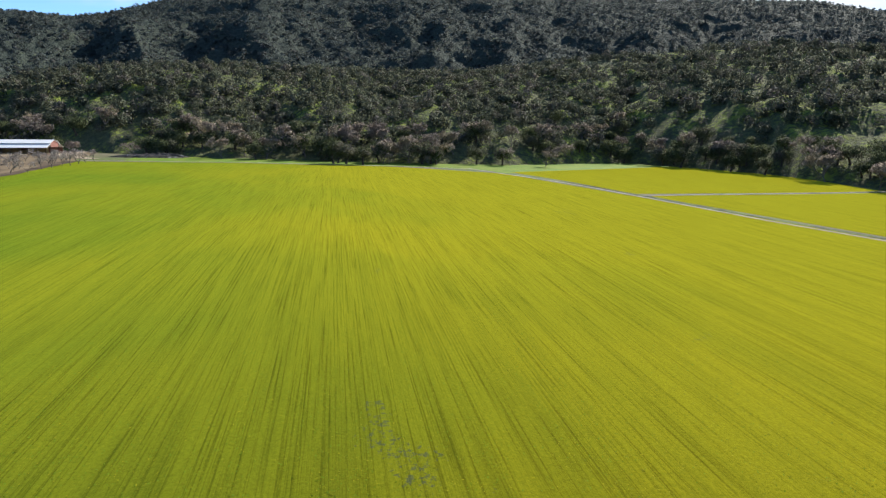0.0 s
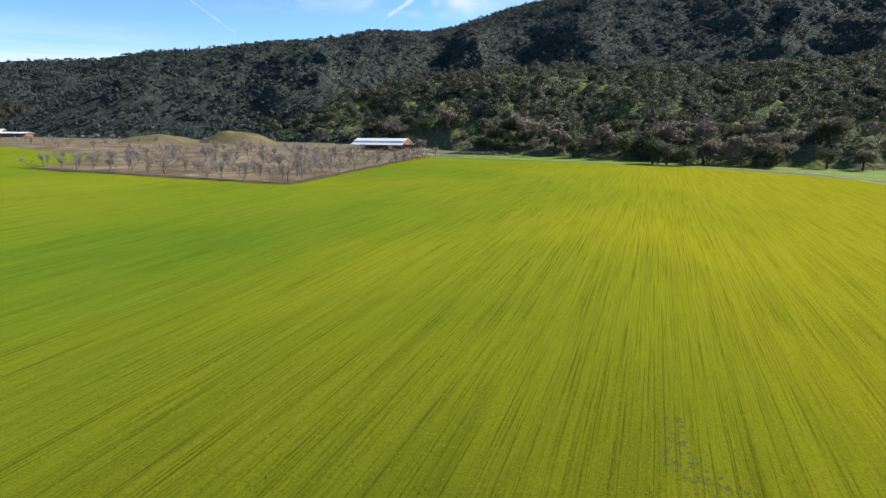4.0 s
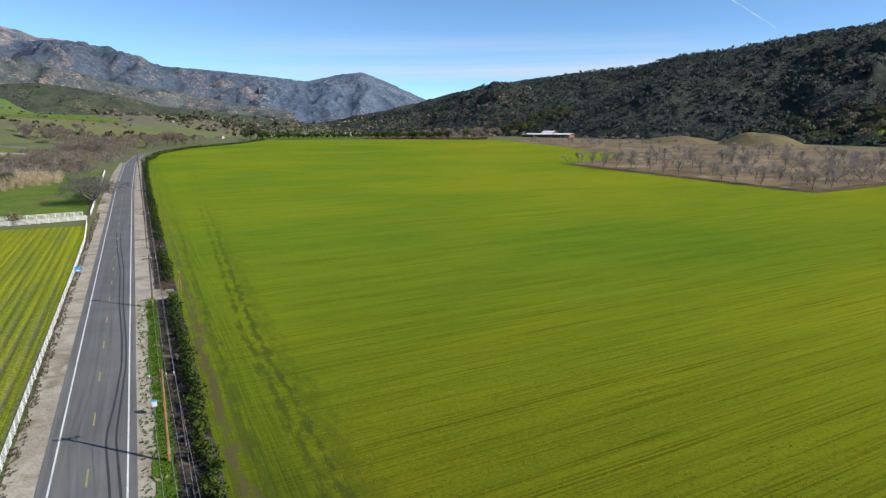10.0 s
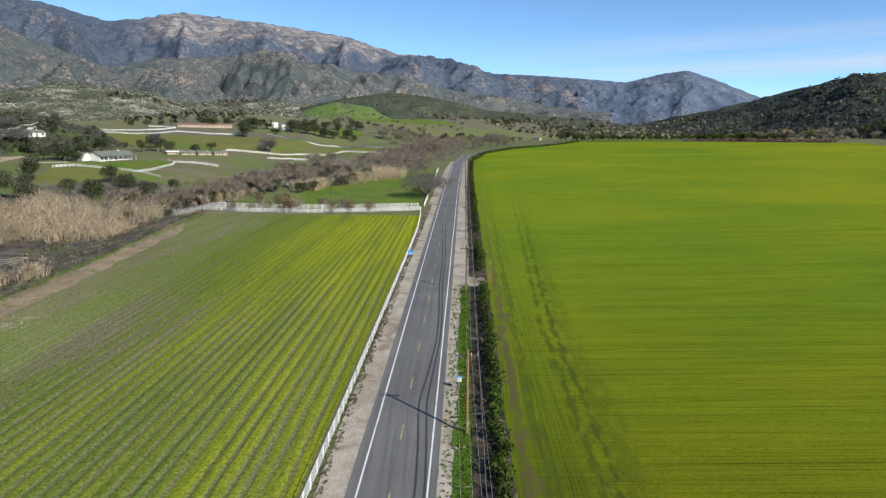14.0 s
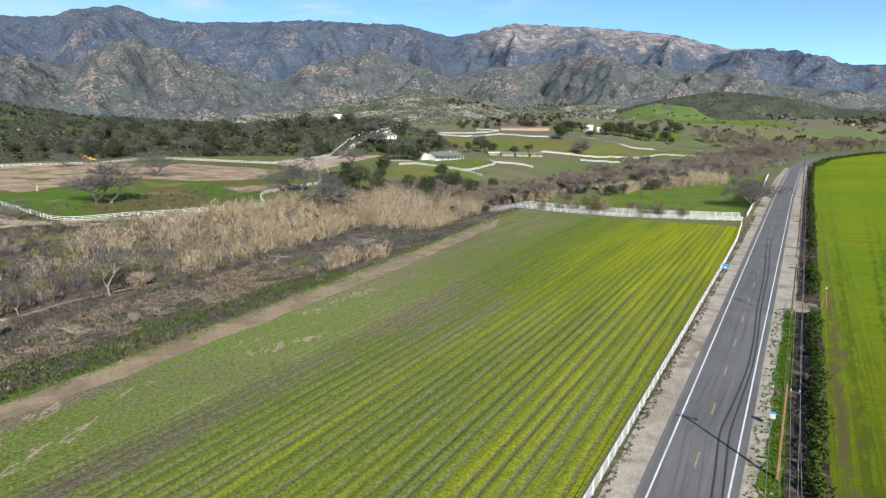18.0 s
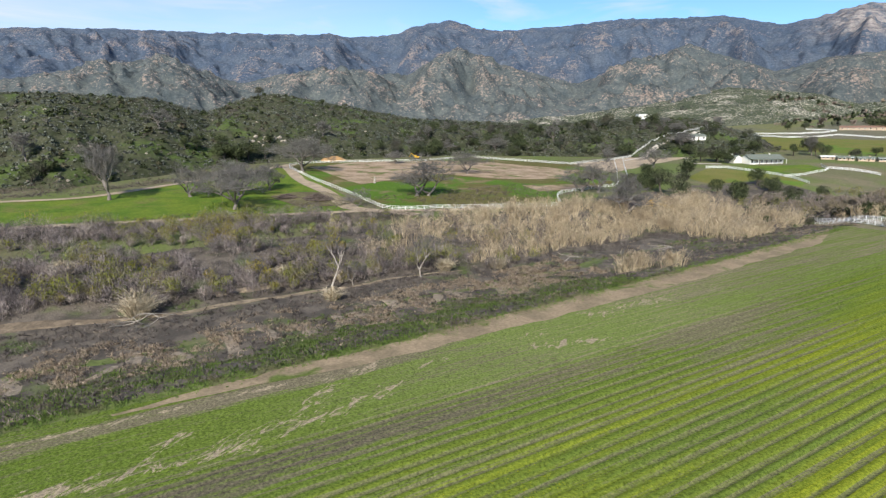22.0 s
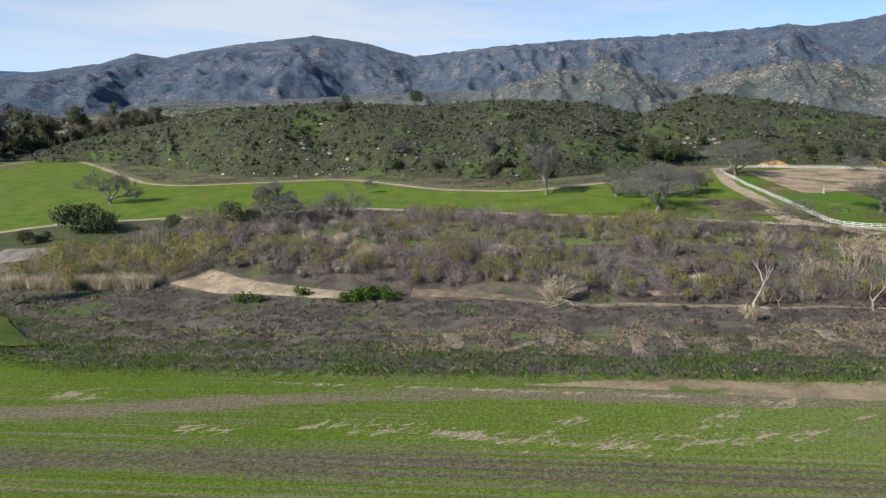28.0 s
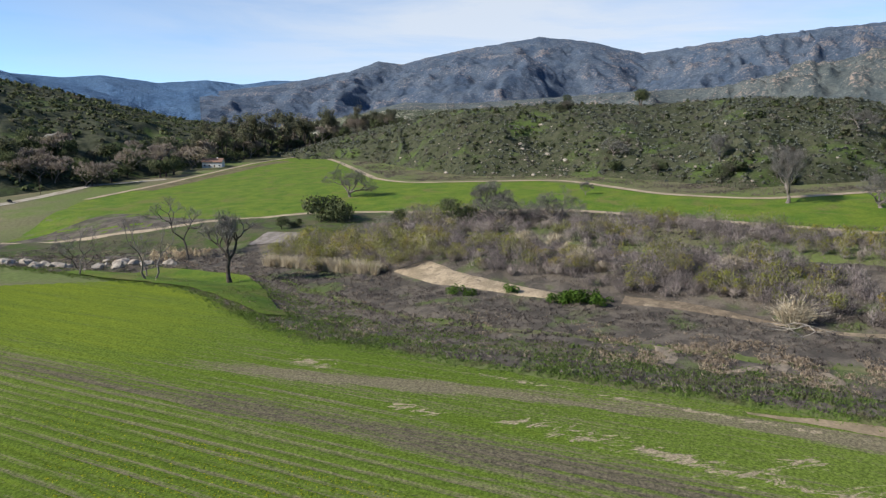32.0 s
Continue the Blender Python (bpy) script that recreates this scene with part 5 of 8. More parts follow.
def fence(points, height, rails, spacing, mat, label, group, name="rail_fence", post=0.13, board=0.14, close=False):
    """A post-and-rail fence over the ground: every post a part, every rail line a part."""
    p = np.array(points, float)
    s = np.concatenate([[0], np.cumsum(np.hypot(*np.diff(p, axis=0).T))])
    n = max(2, int(round(s[-1] / spacing)) + 1)
    e = np.linspace(0, s[-1], n)
    px, py = np.interp(e, s, p[:, 0]), np.interp(e, s, p[:, 1])
    pz = land(px, py)
    root = thing(name, label, "fence", (px[0], py[0], pz[0]), 0, group)
    bm = bmesh.new()
    box(bm, (-post / 2, -post / 2, -0.4), (post / 2, post / 2, height), 0.012)
    bmesh.ops.create_cone(bm, cap_ends=True, segments=4, radius1=post * 0.8, radius2=0.01, depth=0.06, matrix=pose(0, 0, height + 0.03, 0, 0, 45))
    first = part("post", bm, mat, root)
    me = first.data
    for k in range(n):
        ob = first if k == 0 else new("post", me)
        ob.parent = root
        j = min(k, n - 2)
        ob.matrix_basis = pose(px[k] - px[0], py[k] - py[0], pz[k] - pz[0], 0, 0, math.degrees(math.atan2(py[j + 1] - py[j], px[j + 1] - px[j])))
    dx, dy = np.gradient(px), np.gradient(py)
    ln = np.hypot(dx, dy)
    nx, ny = -dy / ln * 0.02, dx / ln * 0.02
    for k in range(rails):
        h = height * (k + 0.8) / (rails - 0.1)
        h = min(h, height - 0.05)
        v = []
        for sx, sz in ((-1, -0.5), (1, -0.5), (1, 0.5), (-1, 0.5)):
            v.append(np.stack([px - px[0] + sx * nx, py - py[0] + sx * ny, pz - pz[0] + h + sz * board], -1))
        v = np.stack(v, 1)
        i = np.arange(n - 1)[:, None, None] * 4
        q = np.arange(4)[None, :, None]
        f = np.concatenate([i + q, i + (q + 1) % 4, i + 4 + (q + 1) % 4, i + 4 + q], 2).reshape(-1, 4)
        adopt(raw("rail", v.reshape(-1, 3), f, mat), root)
    return root

# ---- along the highway ----
M_WHITELINE = plain("worn_white_paint", (0.72, 0.72, 0.70), 0.7, 0, 0.12, 0.8)
M_YELLOWLINE = plain("worn_yellow_paint", (0.40, 0.345, 0.15), 0.75, 0, 0.2, 0.3)
M_RUBBER = plain("tyre_rubber_marks", (0.045, 0.045, 0.048), 0.8, 0, 0.1)
M_WHITEFENCE = plain("white_vinyl", (0.80, 0.80, 0.78), 0.5, 0, 0.05, 2.0)
for off in (-3.0, 3.2):
    tagged(ribbon("edge_line", [(x + off, y) for x, y in ROAD_C[:6]], 0.17, 330, 0.115, M_WHITELINE, 2), "worn white edge line on the asphalt", "road marking", kind="structure")
k = 0
for y0 in np.arange(59.8 - 12.25 * 6, 420, 12.25):
    xc = np.interp(y0, [p[1] for p in ROAD_C], [p[0] for p in ROAD_C]) - 0.1
    tagged(ribbon("lane_dash", [(xc, y0 - 1.6), (xc, y0 + 1.6)], 0.16, 4, 0.115, M_YELLOWLINE, 2), "short worn yellow centre dash", "road marking", group="centre dashes", kind="structure")
for off in (0.0, 0.85):
    tagged(ribbon("tyre_mark", [(-4.3 + off, 30), (-4.1 + off, 50), (-4.5 + off, 58.6), (-5.1 + off * 1.1, 66.6), (-4.4 + off * 0.7, 76), (-3.9 + off * 0.6, 87), (-4.0 + off * 0.6, 98), (-4.7 + off * 0.7, 117), (-5.0 + off * 0.8, 144), (-6.2 + off, 172), (-6.6 + off, 190)], 0.22, 150, 0.112, M_RUBBER, 2), "long curved black tyre skid mark", "tyre mark", kind="structure")
tagged(patch("gravel_apron", [(-0.4, 116.5), (-0.2, 125)], [(4.0, 117.5), (4.2, 123)], 10, 6, 0.17, M_SHOULDER, 0.5), "pale gravel driveway apron through the hedge", "driveway", kind="structure")

ROAD_FENCE = [(-13.4, -120), (-13.4, 0), (-13.4, 150), (-13.6, 180), (-14.8, 209)]
fence(ROAD_FENCE, 1.4, 5, 2.5, M_WHITEFENCE, "white five-rail vinyl fence along the highway shoulder", "highway fences", board=0.05, post=0.1)
fence([(-14.8, 228), (-15.5, 300), (-17.0, 403)], 1.5, 4, 2.6, M_WHITEFENCE, "white rail fence beside the highway past the lane", "highway fences", board=0.16)
LANE_S = [(-109.7, 227), (-94, 217), (-78, 211.6), (-53, 210), (-28, 214.5), (-15.5, 218)]
LANE_N = [(-126, 253), (-114, 239), (-96, 227), (-78, 222.5), (-53, 221), (-28, 225), (-17, 227.5)]
fence(LANE_S, 1.45, 4, 2.5, M_WHITEFENCE, "white rail fence along the near side of the lane", "lane fences", board=0.11)
fence(LANE_N, 1.45, 4, 2.5, M_WHITEFENCE, "white rail fence along the far side of the lane", "lane fences", board=0.11)

# utility line
M_POLE = plain("weathered_pole_wood", (0.30, 0.17, 0.075), 0.85, 0, 0.15, 0.7)
M_DARKWOOD = plain("dark_pole_wood", (0.12, 0.085, 0.06), 0.85, 0, 0.15, 0.7)
M_WIRE = plain("grey_cable", (0.30, 0.30, 0.30), 0.5, 0.4, 0.05)
M_CERAMIC = plain("pale_insulator", (0.62, 0.64, 0.66), 0.3, 0, 0.05)
M_STEEL = plain("dull_steel", (0.42, 0.43, 0.45), 0.45, 0.8, 0.1)


def utility_pole(at, height, arm, mat, label, lamps=0, turn=0.0, group=""):
    root = thing("utility_pole", label, "pole", at, turn, group)
    part("shaft", cyl(bmesh.new(), (0, 0, -0.5), (0, 0, height), 0.17, 0.11, 10), mat, root)
    part("crossarm", boxed(((-arm / 2, 0.1, height - 0.75), (arm / 2, 0.22, height - 0.6)), bevel=0.015), M_DARKWOOD, root)
    for x in (-arm / 2 + 0.12, 0.35, arm / 2 - 0.12):
        bm = bmesh.new()
        cyl(bm, (x, 0.16, height - 0.6), (x, 0.16, height - 0.5), 0.05, 0.07, 8)
        cyl(bm, (x, 0.16, height - 0.5), (x, 0.16, height - 0.38), 0.075, 0.03, 8)
        part("insulator", bm, M_CERAMIC, root)
    for sx in (-1, 1):
        bm = bmesh.new()
        cyl(bm, (0, 0.16, height - 1.5), (sx * arm * 0.33, 0.16, height - 0.75), 0.02, 0.02, 5)
        part("brace", bm, M_STEEL, root)
    for k in range(3):
        part("band", cyl(bmesh.new(), (0, 0, 1.0 + k * 0.25), (0, 0, 1.1 + k * 0.25), 0.185, 0.185, 10), M_YELLOWLINE, root)
    for sx in ([-1, 1] if lamps else []):
        part("lamp_head", boxed(((sx * arm * 0.5 - 0.35, -0.2, height - 0.55), (sx * arm * 0.5 + 0.35, 0.3, height - 0.3)), bevel=0.05), M_CERAMIC, root, "pale floodlight head")
    return root


POLES = [(-0.1 + 0.6, y) for y in (-99, -46, 7, 59.7, 112.4, 165, 218, 271, 324, 377, 430, 483)]
POLES[2] = (1.6, 7)
for x, y in POLES:
    utility_pole((x, y, float(terr(x, y))), 9.3, 2.3, M_POLE if y < 100 else M_DARKWOOD, "brown wooden utility pole with one crossarm by the hedge", group="roadside poles")
for off, h in ((-1.05, 8.9), (0.35, 8.9), (1.05, 8.9), (-0.1, 6.4)):
    rows = []
    for (xa, ya), (xb, yb) in zip(POLES[:-1], POLES[1:]):
        za, zb = float(terr(xa, ya)) + h, float(terr(xb, yb)) + h
        t = np.linspace(0, 1, 9)
        q = np.stack([xa + (xb - xa) * t + off, ya + (yb - ya) * t + 0.16, za + (zb - za) * t - 0.9 * 4 * t * (1 - t)], 1)
        rows += [[*q[k], *q[k + 1], 0.016, 0.016] for k in range(8)]
    tagged(tubes("overhead_cable", rows, M_WIRE, 4), "thin grey overhead cable between the poles", "cable", group="overhead cables")
utility_pole((-53, 243, float(terr(-53, 243))), 9.0, 3.0, M_DARKWOOD, "tall wooden pole with two floodlights by the lane", 1, 20)
utility_pole((-119, 268, float(terr(-119, 268))), 9.0, 2.0, M_DARKWOOD, "dark wooden utility pole among creek trees", 0, 30)
utility_pole((-197, 339, float(terr(-197, 339))), 10.0, 0.9, M_DARKWOOD, "slim dark wooden pole in the ranch pasture", 0, 30)
for at, lean in (((4.9, 122, 0), 7), ((5.6, 121, 0), -5)):
    root = thing("leaning_post", "short leaning rusty brown post by the driveway", "post", (at[0], at[1], float(terr(at[0], at[1]))), 0, "driveway posts")
    part("shaft", cyl(bmesh.new(), (0, 0, -0.3), (math.sin(radians(lean)) * 3.6, 0, 3.6), 0.1, 0.08, 8), M_POLE, root)
    part("cap", cyl(bmesh.new(), (math.sin(radians(lean)) * 3.6, 0, 3.6), (math.sin(radians(lean)) * 3.7, 0, 3.7), 0.11, 0.05, 8), M_STEEL, root)
M_BLUE_SIGN = plain("blue_enamel", (0.05, 0.30, 0.62), 0.35, 0, 0.06)
sg = thing("road_sign", "small blue roadside sign on a steel post", "sign", (-12.3, 140, float(terr(-12.3, 140)) + 0.19))
part("panel", boxed(((-0.55, -0.02, 1.1), (0.55, 0.02, 2.1)), bevel=0.008), M_BLUE_SIGN, sg)
part("post", cyl(bmesh.new(), (0, 0.05, -0.3), (0, 0.05, 2.1), 0.04, 0.04, 8), M_STEEL, sg)
part("plate", boxed(((-0.3, -0.03, 1.25), (0.3, -0.022, 1.5))), M_WHITELINE, sg, "white plate on the sign")
ub = thing("utility_box", "pale blue-white utility box on a verge post", "box", (-0.4, 70.5, float(terr(-0.4, 70.5)) + 0.2))
part("cabinet", boxed(((-0.28, -0.22, 0.9), (0.28, 0.22, 1.5)), bevel=0.03), M_CERAMIC, ub)
part("post", cyl(bmesh.new(), (0, 0, -0.2), (0, 0, 0.9), 0.06, 0.06, 8), M_STEEL, ub)
part("lid", boxed(((-0.31, -0.25, 1.5), (0.31, 0.25, 1.55)), bevel=0.02), M_BLUE_SIGN, ub)

# wire fence and hedge
wf = thing("wire_fence", "low wire fence with dark posts under the hedge", "fence", (2.1, -60, float(terr(2.1, -60))))
bm = bmesh.new()
cyl(bm, (0, 0, -0.3), (0, 0, 1.25), 0.05, 0.045, 6)
fp = part("post", bm, M_DARKWOOD, wf)
wy = np.arange(-60, 400, 3.05)
for k, yv in enumerate(wy):
    ob = fp if k == 0 else new("post", fp.data)
    ob.parent = wf
    ob.matrix_basis = pose(0.02 * math.sin(k * 1.7), yv + 60, float(terr(2.1, yv) - terr(2.1, -60)), 2 * math.sin(k), 2 * math.cos(k * 1.3))
for h in (0.45, 0.8, 1.15):
    z = terr(2.1 + 0 * wy, wy) - terr(2.1, -60)
    adopt(tubes("wire", [[0.05, wy[k] + 60, z[k] + h, 0.05, wy[k + 1] + 60, z[k + 1] + h, 0.012, 0.012] for k in range(len(wy) - 1)], M_WIRE, 3), wf)
M_HEDGE = leaf_mat("hedge_leaves", (0.046, 0.078, 0.016), (0.118, 0.172, 0.034), (0.055, 0.06, 0.03))
rng = np.random.default_rng(11)
hy = np.arange(-60, 520, 0.85) + rng.uniform(-0.4, 0.4, 683)
hx = np.interp(hy, [0, 300, 400, 520], [3.75, 3.75, 4.5, 7.2]) + rng.normal(0, 0.28, len(hy))
gap = (np.abs(hy - 121) < 5) | (fbm(hy, hy * 0, 9, 3, 3) > 0.33)
hx, hy = hx[~gap], hy[~gap]
hr = rng.uniform(0.6, 1.2, len(hx))
tagged(leaf_cloud(rng, hx, hy, terr(hx, hy) + hr * 0.85 + 0.2, hr, hr * 0.95, 100, 0.13, M_HEDGE, "hedge"), "leafy green roadside hedge with gaps", "hedge", kind="stuff")
hy2 = rng.uniform(-40, 500, 260)
hx2 = rng.normal(2.9, 0.4, 260)
hr2 = rng.uniform(0.3, 0.7, 260)
M_DRY = leaf_mat("dry_brush", (0.05, 0.042, 0.03), (0.17, 0.14, 0.10), None, 0.1)
tagged(leaf_cloud(rng, hx2, hy2, terr(hx2, hy2) + 0.5, hr2, hr2 * 0.8, 26, 0.25, M_DRY, "dry_brush"), "dead brown brush under the hedge", "brush", kind="stuff")
wx, wy2 = rng.uniform(-13.4, -12.2, 1500), rng.uniform(30, 230, 1500)
tagged(blades(rng, wx, wy2, terr(wx, wy2) + 0.15, rng.uniform(0.15, 0.5, 1500), 7, 0.03, M_DRY, "dry_weeds", 0.9), "dry brown weeds at the fence foot", "weeds", kind="stuff")

M_VERGEGRASS = leaf_mat("verge_grass", (0.060, 0.115, 0.010), (0.125, 0.20, 0.022), None, 0.25)
wy2 = rng.uniform(30, 118, 2600)
wx = np.where(rng.random(2600) < 0.75, rng.normal(0.35, 0.4, 2600), rng.uniform(-1.9, 0.5, 2600))
tagged(blades(rng, wx, wy2, terr(wx, wy2) + 0.1, rng.uniform(0.12, 0.35, 2600), 8, 0.035, M_VERGEGRASS, "verge_tufts", 0.9), "tufts of bright green grass on the sandy verge", "grass", kind="stuff")

# ---- the creek ----
M_CANE = leaf_mat("dry_cane", (0.36, 0.285, 0.18), (0.72, 0.60, 0.42), (0.36, 0.285, 0.20), 0.2, 6.0)
M_WILLOW = leaf_mat("willow_stems", (0.115, 0.096, 0.094), (0.290, 0.250, 0.242), (0.43, 0.37, 0.33), 0.1, 6.0)
M_WILLOW_TIP = leaf_mat("willow_catkins", (0.175, 0.190, 0.038), (0.32, 0.335, 0.075), (0.35, 0.28, 0.05), 0.25, 9.0)
M_PAMPAS = leaf_mat("pampas_leaves", (0.36, 0.30, 0.20), (0.62, 0.54, 0.41), None, 0.2)
M_SCRUB = leaf_mat("grey_scrub", (0.10, 0.083, 0.07), (0.25, 0.205, 0.17), (0.34, 0.27, 0.20), 0.1)
M_WEED = leaf_mat("green_weeds", (0.078, 0.120, 0.030), (0.165, 0.230, 0.058), (0.15, 0.14, 0.08), 0.2, 5.0)
rng = np.random.default_rng(21)


def creek_places(n, u0, u1, y0, y1, size=25, cut=-1.0, seed=3, grain=0.25):
    yy = rng.uniform(y0, y1, n)
    uu = rng.uniform(u0, u1, n)
    xx = bank_x(yy) - uu
    ok = fbm(xx, yy, size, 3, seed) + rng.normal(0, grain, n) > cut
    return xx[ok], yy[ok]


def clear_of_sand(x, y):
    """Keeps plants off the open sand."""
    line = np.interp(y, [-84, -70, -50, -24, 4, 20, 38, 60, 84], [-155, -147, -143.5, -140.5, -141.5, -136, -135.5, -134.5, -131.5])
    half = np.interp(y, [-90, -84, -70, -50, -24, 4, 10, 38, 84, 90], [0, 7, 7, 6, 4, 3, 1.4, 1.0, 0.7, 0])
    ok = np.abs(x - line) > half
    return x[ok], y[ok]


# low scrub on the bank
M_SCRUB2 = leaf_mat("dark_scrub", (0.062, 0.053, 0.049), (0.190, 0.162, 0.146), (0.27, 0.225, 0.185), 0.05, 7.0)
x, y = clear_of_sand(*creek_places(28000, 1, 62, -230, 215, 9, -0.45, 7))
bald = (fbm(x, y, 5, 3, 77) > np.where((y > -25) & (np.abs(bank_x(y) - x - 33) < 9), 0.05, 0.42)) | ((bank_x(y) - x < 26 + 5 * fbm(x, y, 12, 2, 79)) & (fbm(x, y, 8, 3, 78) > -0.15) & (rng.random(len(x)) < 0.6)) | ((x > -136) & (x < -88) & (y > -160) & (y < -78) & (bank_x(y) - x < np.interp(y, [-130, -78], [34, 8])))
x, y = x[~bald], y[~bald]
s = rng.uniform(0.45, 1.1, len(x))
tagged(twig_cloud(rng, x, y, terr(x, y) + s * 0.2, s, s * 0.6, 22, 0.22, 0.055, M_SCRUB2, "bank_scrub", 0.5), "dark grey-brown dead scrub matted over the creek bank", "scrub", kind="stuff")
x, y = clear_of_sand(*creek_places(15000, 1, 36, -230, 215, 14, 0.05, 12))
s = rng.uniform(0.3, 0.8, len(x))
tagged(twig_cloud(rng, x, y, terr(x, y) + s * 0.2, s, s * 0.6, 22, 0.16, 0.055, M_WEED, "bank_weeds", 0.5), "green weeds in patches on the creek bank", "weeds", kind="stuff")
x, y = creek_places(26000, 0.5, 28, -130, 110, 9, -0.08, 18)
s = rng.uniform(0.3, 0.9, len(x))
tagged(twig_cloud(rng, x, y, terr(x, y) + s * 0.2, s * 1.2, s * 0.6, 16, 0.16, 0.055, M_WEED, "bank_weeds", 0.5), "thick green weeds below the field edge", "weeds", kind="stuff")
y = rng.uniform(-200, 205, 5200)
x = bank_x(y) + rng.normal(-0.5, 1.1, 5200)
tagged(blades(rng, x, y, terr(x, y), rng.uniform(0.2, 0.6, 5200), 6, 0.04, M_WEED, "bank_grass", 0.9, 0.2, 0.5), "tufts of green grass along the field edge", "grass", kind="stuff")

x, y = clear_of_sand(*creek_places(9000, 58, 150, -130, 200, 12, -0.3, 19))
s = rng.uniform(0.5, 1.3, len(x))
tagged(twig_cloud(rng, x, y, terr(x, y) + s * 0.25, s, s * 0.7, 20, 0.22, 0.058, M_SCRUB2, "creek_scrub", 0.5), "grey dead scrub between the willows", "scrub", kind="stuff")
y = rng.uniform(-120, 112, 5200)
x = np.interp(y, [-139, -73, -54, 4, 68, 100, 118], [-228, -241, -242, -228, -213, -205, -197]) + rng.uniform(3, 20, 5200)
s = rng.uniform(0.5, 1.3, len(x))
tagged(twig_cloud(rng, x, y, terr(x, y) + s * 0.25, s, s * 0.6, 20, 0.22, 0.042, M_SCRUB2, "terrace_scrub", 0.5), "dark low scrub between willows and path", "scrub", kind="stuff")
p = line_at([(-447, -300), (-345, -203), (-332, -172), (-353, -105), (-345, -82), (-297, -26), (-290, 12), (-318, 57), (-352, 104)], 9000)
d = np.gradient(p, axis=0)
d /= np.hypot(d[:, 0], d[:, 1])[:, None]
q = 3 + 34 * rng.beta(1.0, 1.4, len(p))
x, y = p[:, 0] - d[:, 1] * q, p[:, 1] + d[:, 0] * q
ok = fbm(x, y, 14, 3, 37) + rng.normal(0, 0.25, len(x)) > -0.1
x, y, s = x[ok], y[ok], rng.uniform(0.5, 1.3, ok.sum())
tagged(twig_cloud(rng, x, y, land(x, y) + s * 0.25, s, s * 0.7, 22, 0.20, 0.05, M_SCRUB2, "terrace_scrub", 0.5), "low grey scrub between the path and the brush hill", "scrub", kind="stuff")
M_STRAW = leaf_mat("straw_brush", (0.24, 0.185, 0.13), (0.42, 0.34, 0.255), None, 0.1)
x, y = clear_of_sand(*creek_places(6000, 3, 46, -230, 215, 8, 0.22, 14, 0.12))
x2, y2 = creek_places(9000, 22, 43, -20, 120, 5, 0.10, 15, 0.12)
x, y = np.concatenate([x, x2]), np.concatenate([y, y2])
s = rng.uniform(0.3, 0.9, len(x))
tagged(twig_cloud(rng, x, y, terr(x, y) + s * 0.25, s * 1.2, s * 0.6, 20, 0.26, 0.06, M_STRAW, "straw_brush", 0.4), "pale straw-coloured dead brush in patches", "brush", kind="stuff")


def willows(x, y, h, label, tips, seed):
    """Leafless willow shrubs: stems, a haze of twigs, and budding tops on some."""
    g = np.random.default_rng(seed)
    z = terr(x, y)
    tagged(blades(g, x, y, z, h * 0.95, 9, 0.024, M_WILLOW, "willow_stems", 0.8, 0.06, 0.12), label, "thicket", kind="stuff")
    tagged(twig_cloud(g, x, y, z + h * 0.50, h * 0.56, h * 0.50, 330, 0.26, 0.042, M_WILLOW, "willow_twigs", 0.7, -0.85), label, "thicket", kind="stuff")
    x2, y2, z2, h2 = x[tips], y[tips], z[tips], h[tips]
    tagged(twig_cloud(g, x2, y2, z2 + h2 * 0.62, h2 * 0.54, h2 * 0.46, 260, 0.24, 0.072, M_WILLOW_TIP, "willow_buds", 0.35), "olive-yellow budding willow tops", "shrubs", kind="stuff")


path_x = lambda v: np.interp(v, [-139, -73, -54, 4, 68, 100, 118], [-228, -241, -242, -228, -213, -205, -197])
x, y = clear_of_sand(*creek_places(3400, 44, 160, -120, 118, 11, -0.22, 31, 0.10))
ok = (x > path_x(y) + 12 + 5 * fbm(x, y, 12, 3, 33)) & (rng.random(len(x)) > 0.75 * sst(58, 92, y))
x, y = x[ok], y[ok]
behind = (x < np.interp(y, [-88, -70, -50, -24, 4, 20, 38, 60, 84], [-160, -152, -147, -143, -146, -139, -138.5, -137.5, -134.5])) | (y < -88) | (y > 88)
x, y = x[behind], y[behind]
willows(x, y, (2.6 + 5.6 * rng.beta(1.2, 2.0, len(x))) * (1 + 0.45 * fbm(x, y, 18, 2, 35)), "leafless grey-purple willow thicket in the creek bed", fbm(x, y, 16, 3, 17) + rng.normal(0, 0.25, len(x)) + 0.22 * sst(-30, 40, y) > 0.34, 5)
y = rng.uniform(-22, 98, 120)
x = np.interp(y, [-24, 4, 20, 38, 60, 84, 98], [-144, -147, -141, -138, -136, -137, -135]) - 9 * rng.beta(1, 1.6, 120)
willows(x, y, rng.uniform(3.0, 6.2, 120), "rank of bushy willows above the dry stream", rng.random(120) < 0.4, 8)
x, y = rng.uniform(-176, -150, 150), rng.uniform(-135, -78, 150)
willows(x, y, rng.uniform(4.5, 7.5, 150), "dense budding willows beside the sand wash", rng.random(150) < 0.95, 6)
x, y = np.array([-146.0, -141, -143, -128, -150, -118, -112, -150, -138]), np.array([112.0, 122, 128, 150, 100, 196, 205, 135, 84])
willows(x, y, np.array([7.5, 7.0, 6.0, 6.5, 7, 6.5, 6, 7, 6.5]), "round brown willow in front of the cane", np.array([1, 1, 0, 0, 1, 0, 0, 0, 1], bool), 7)
x, y = rng.uniform(-151, -146.5, 190), rng.uniform(-130, -88, 190)
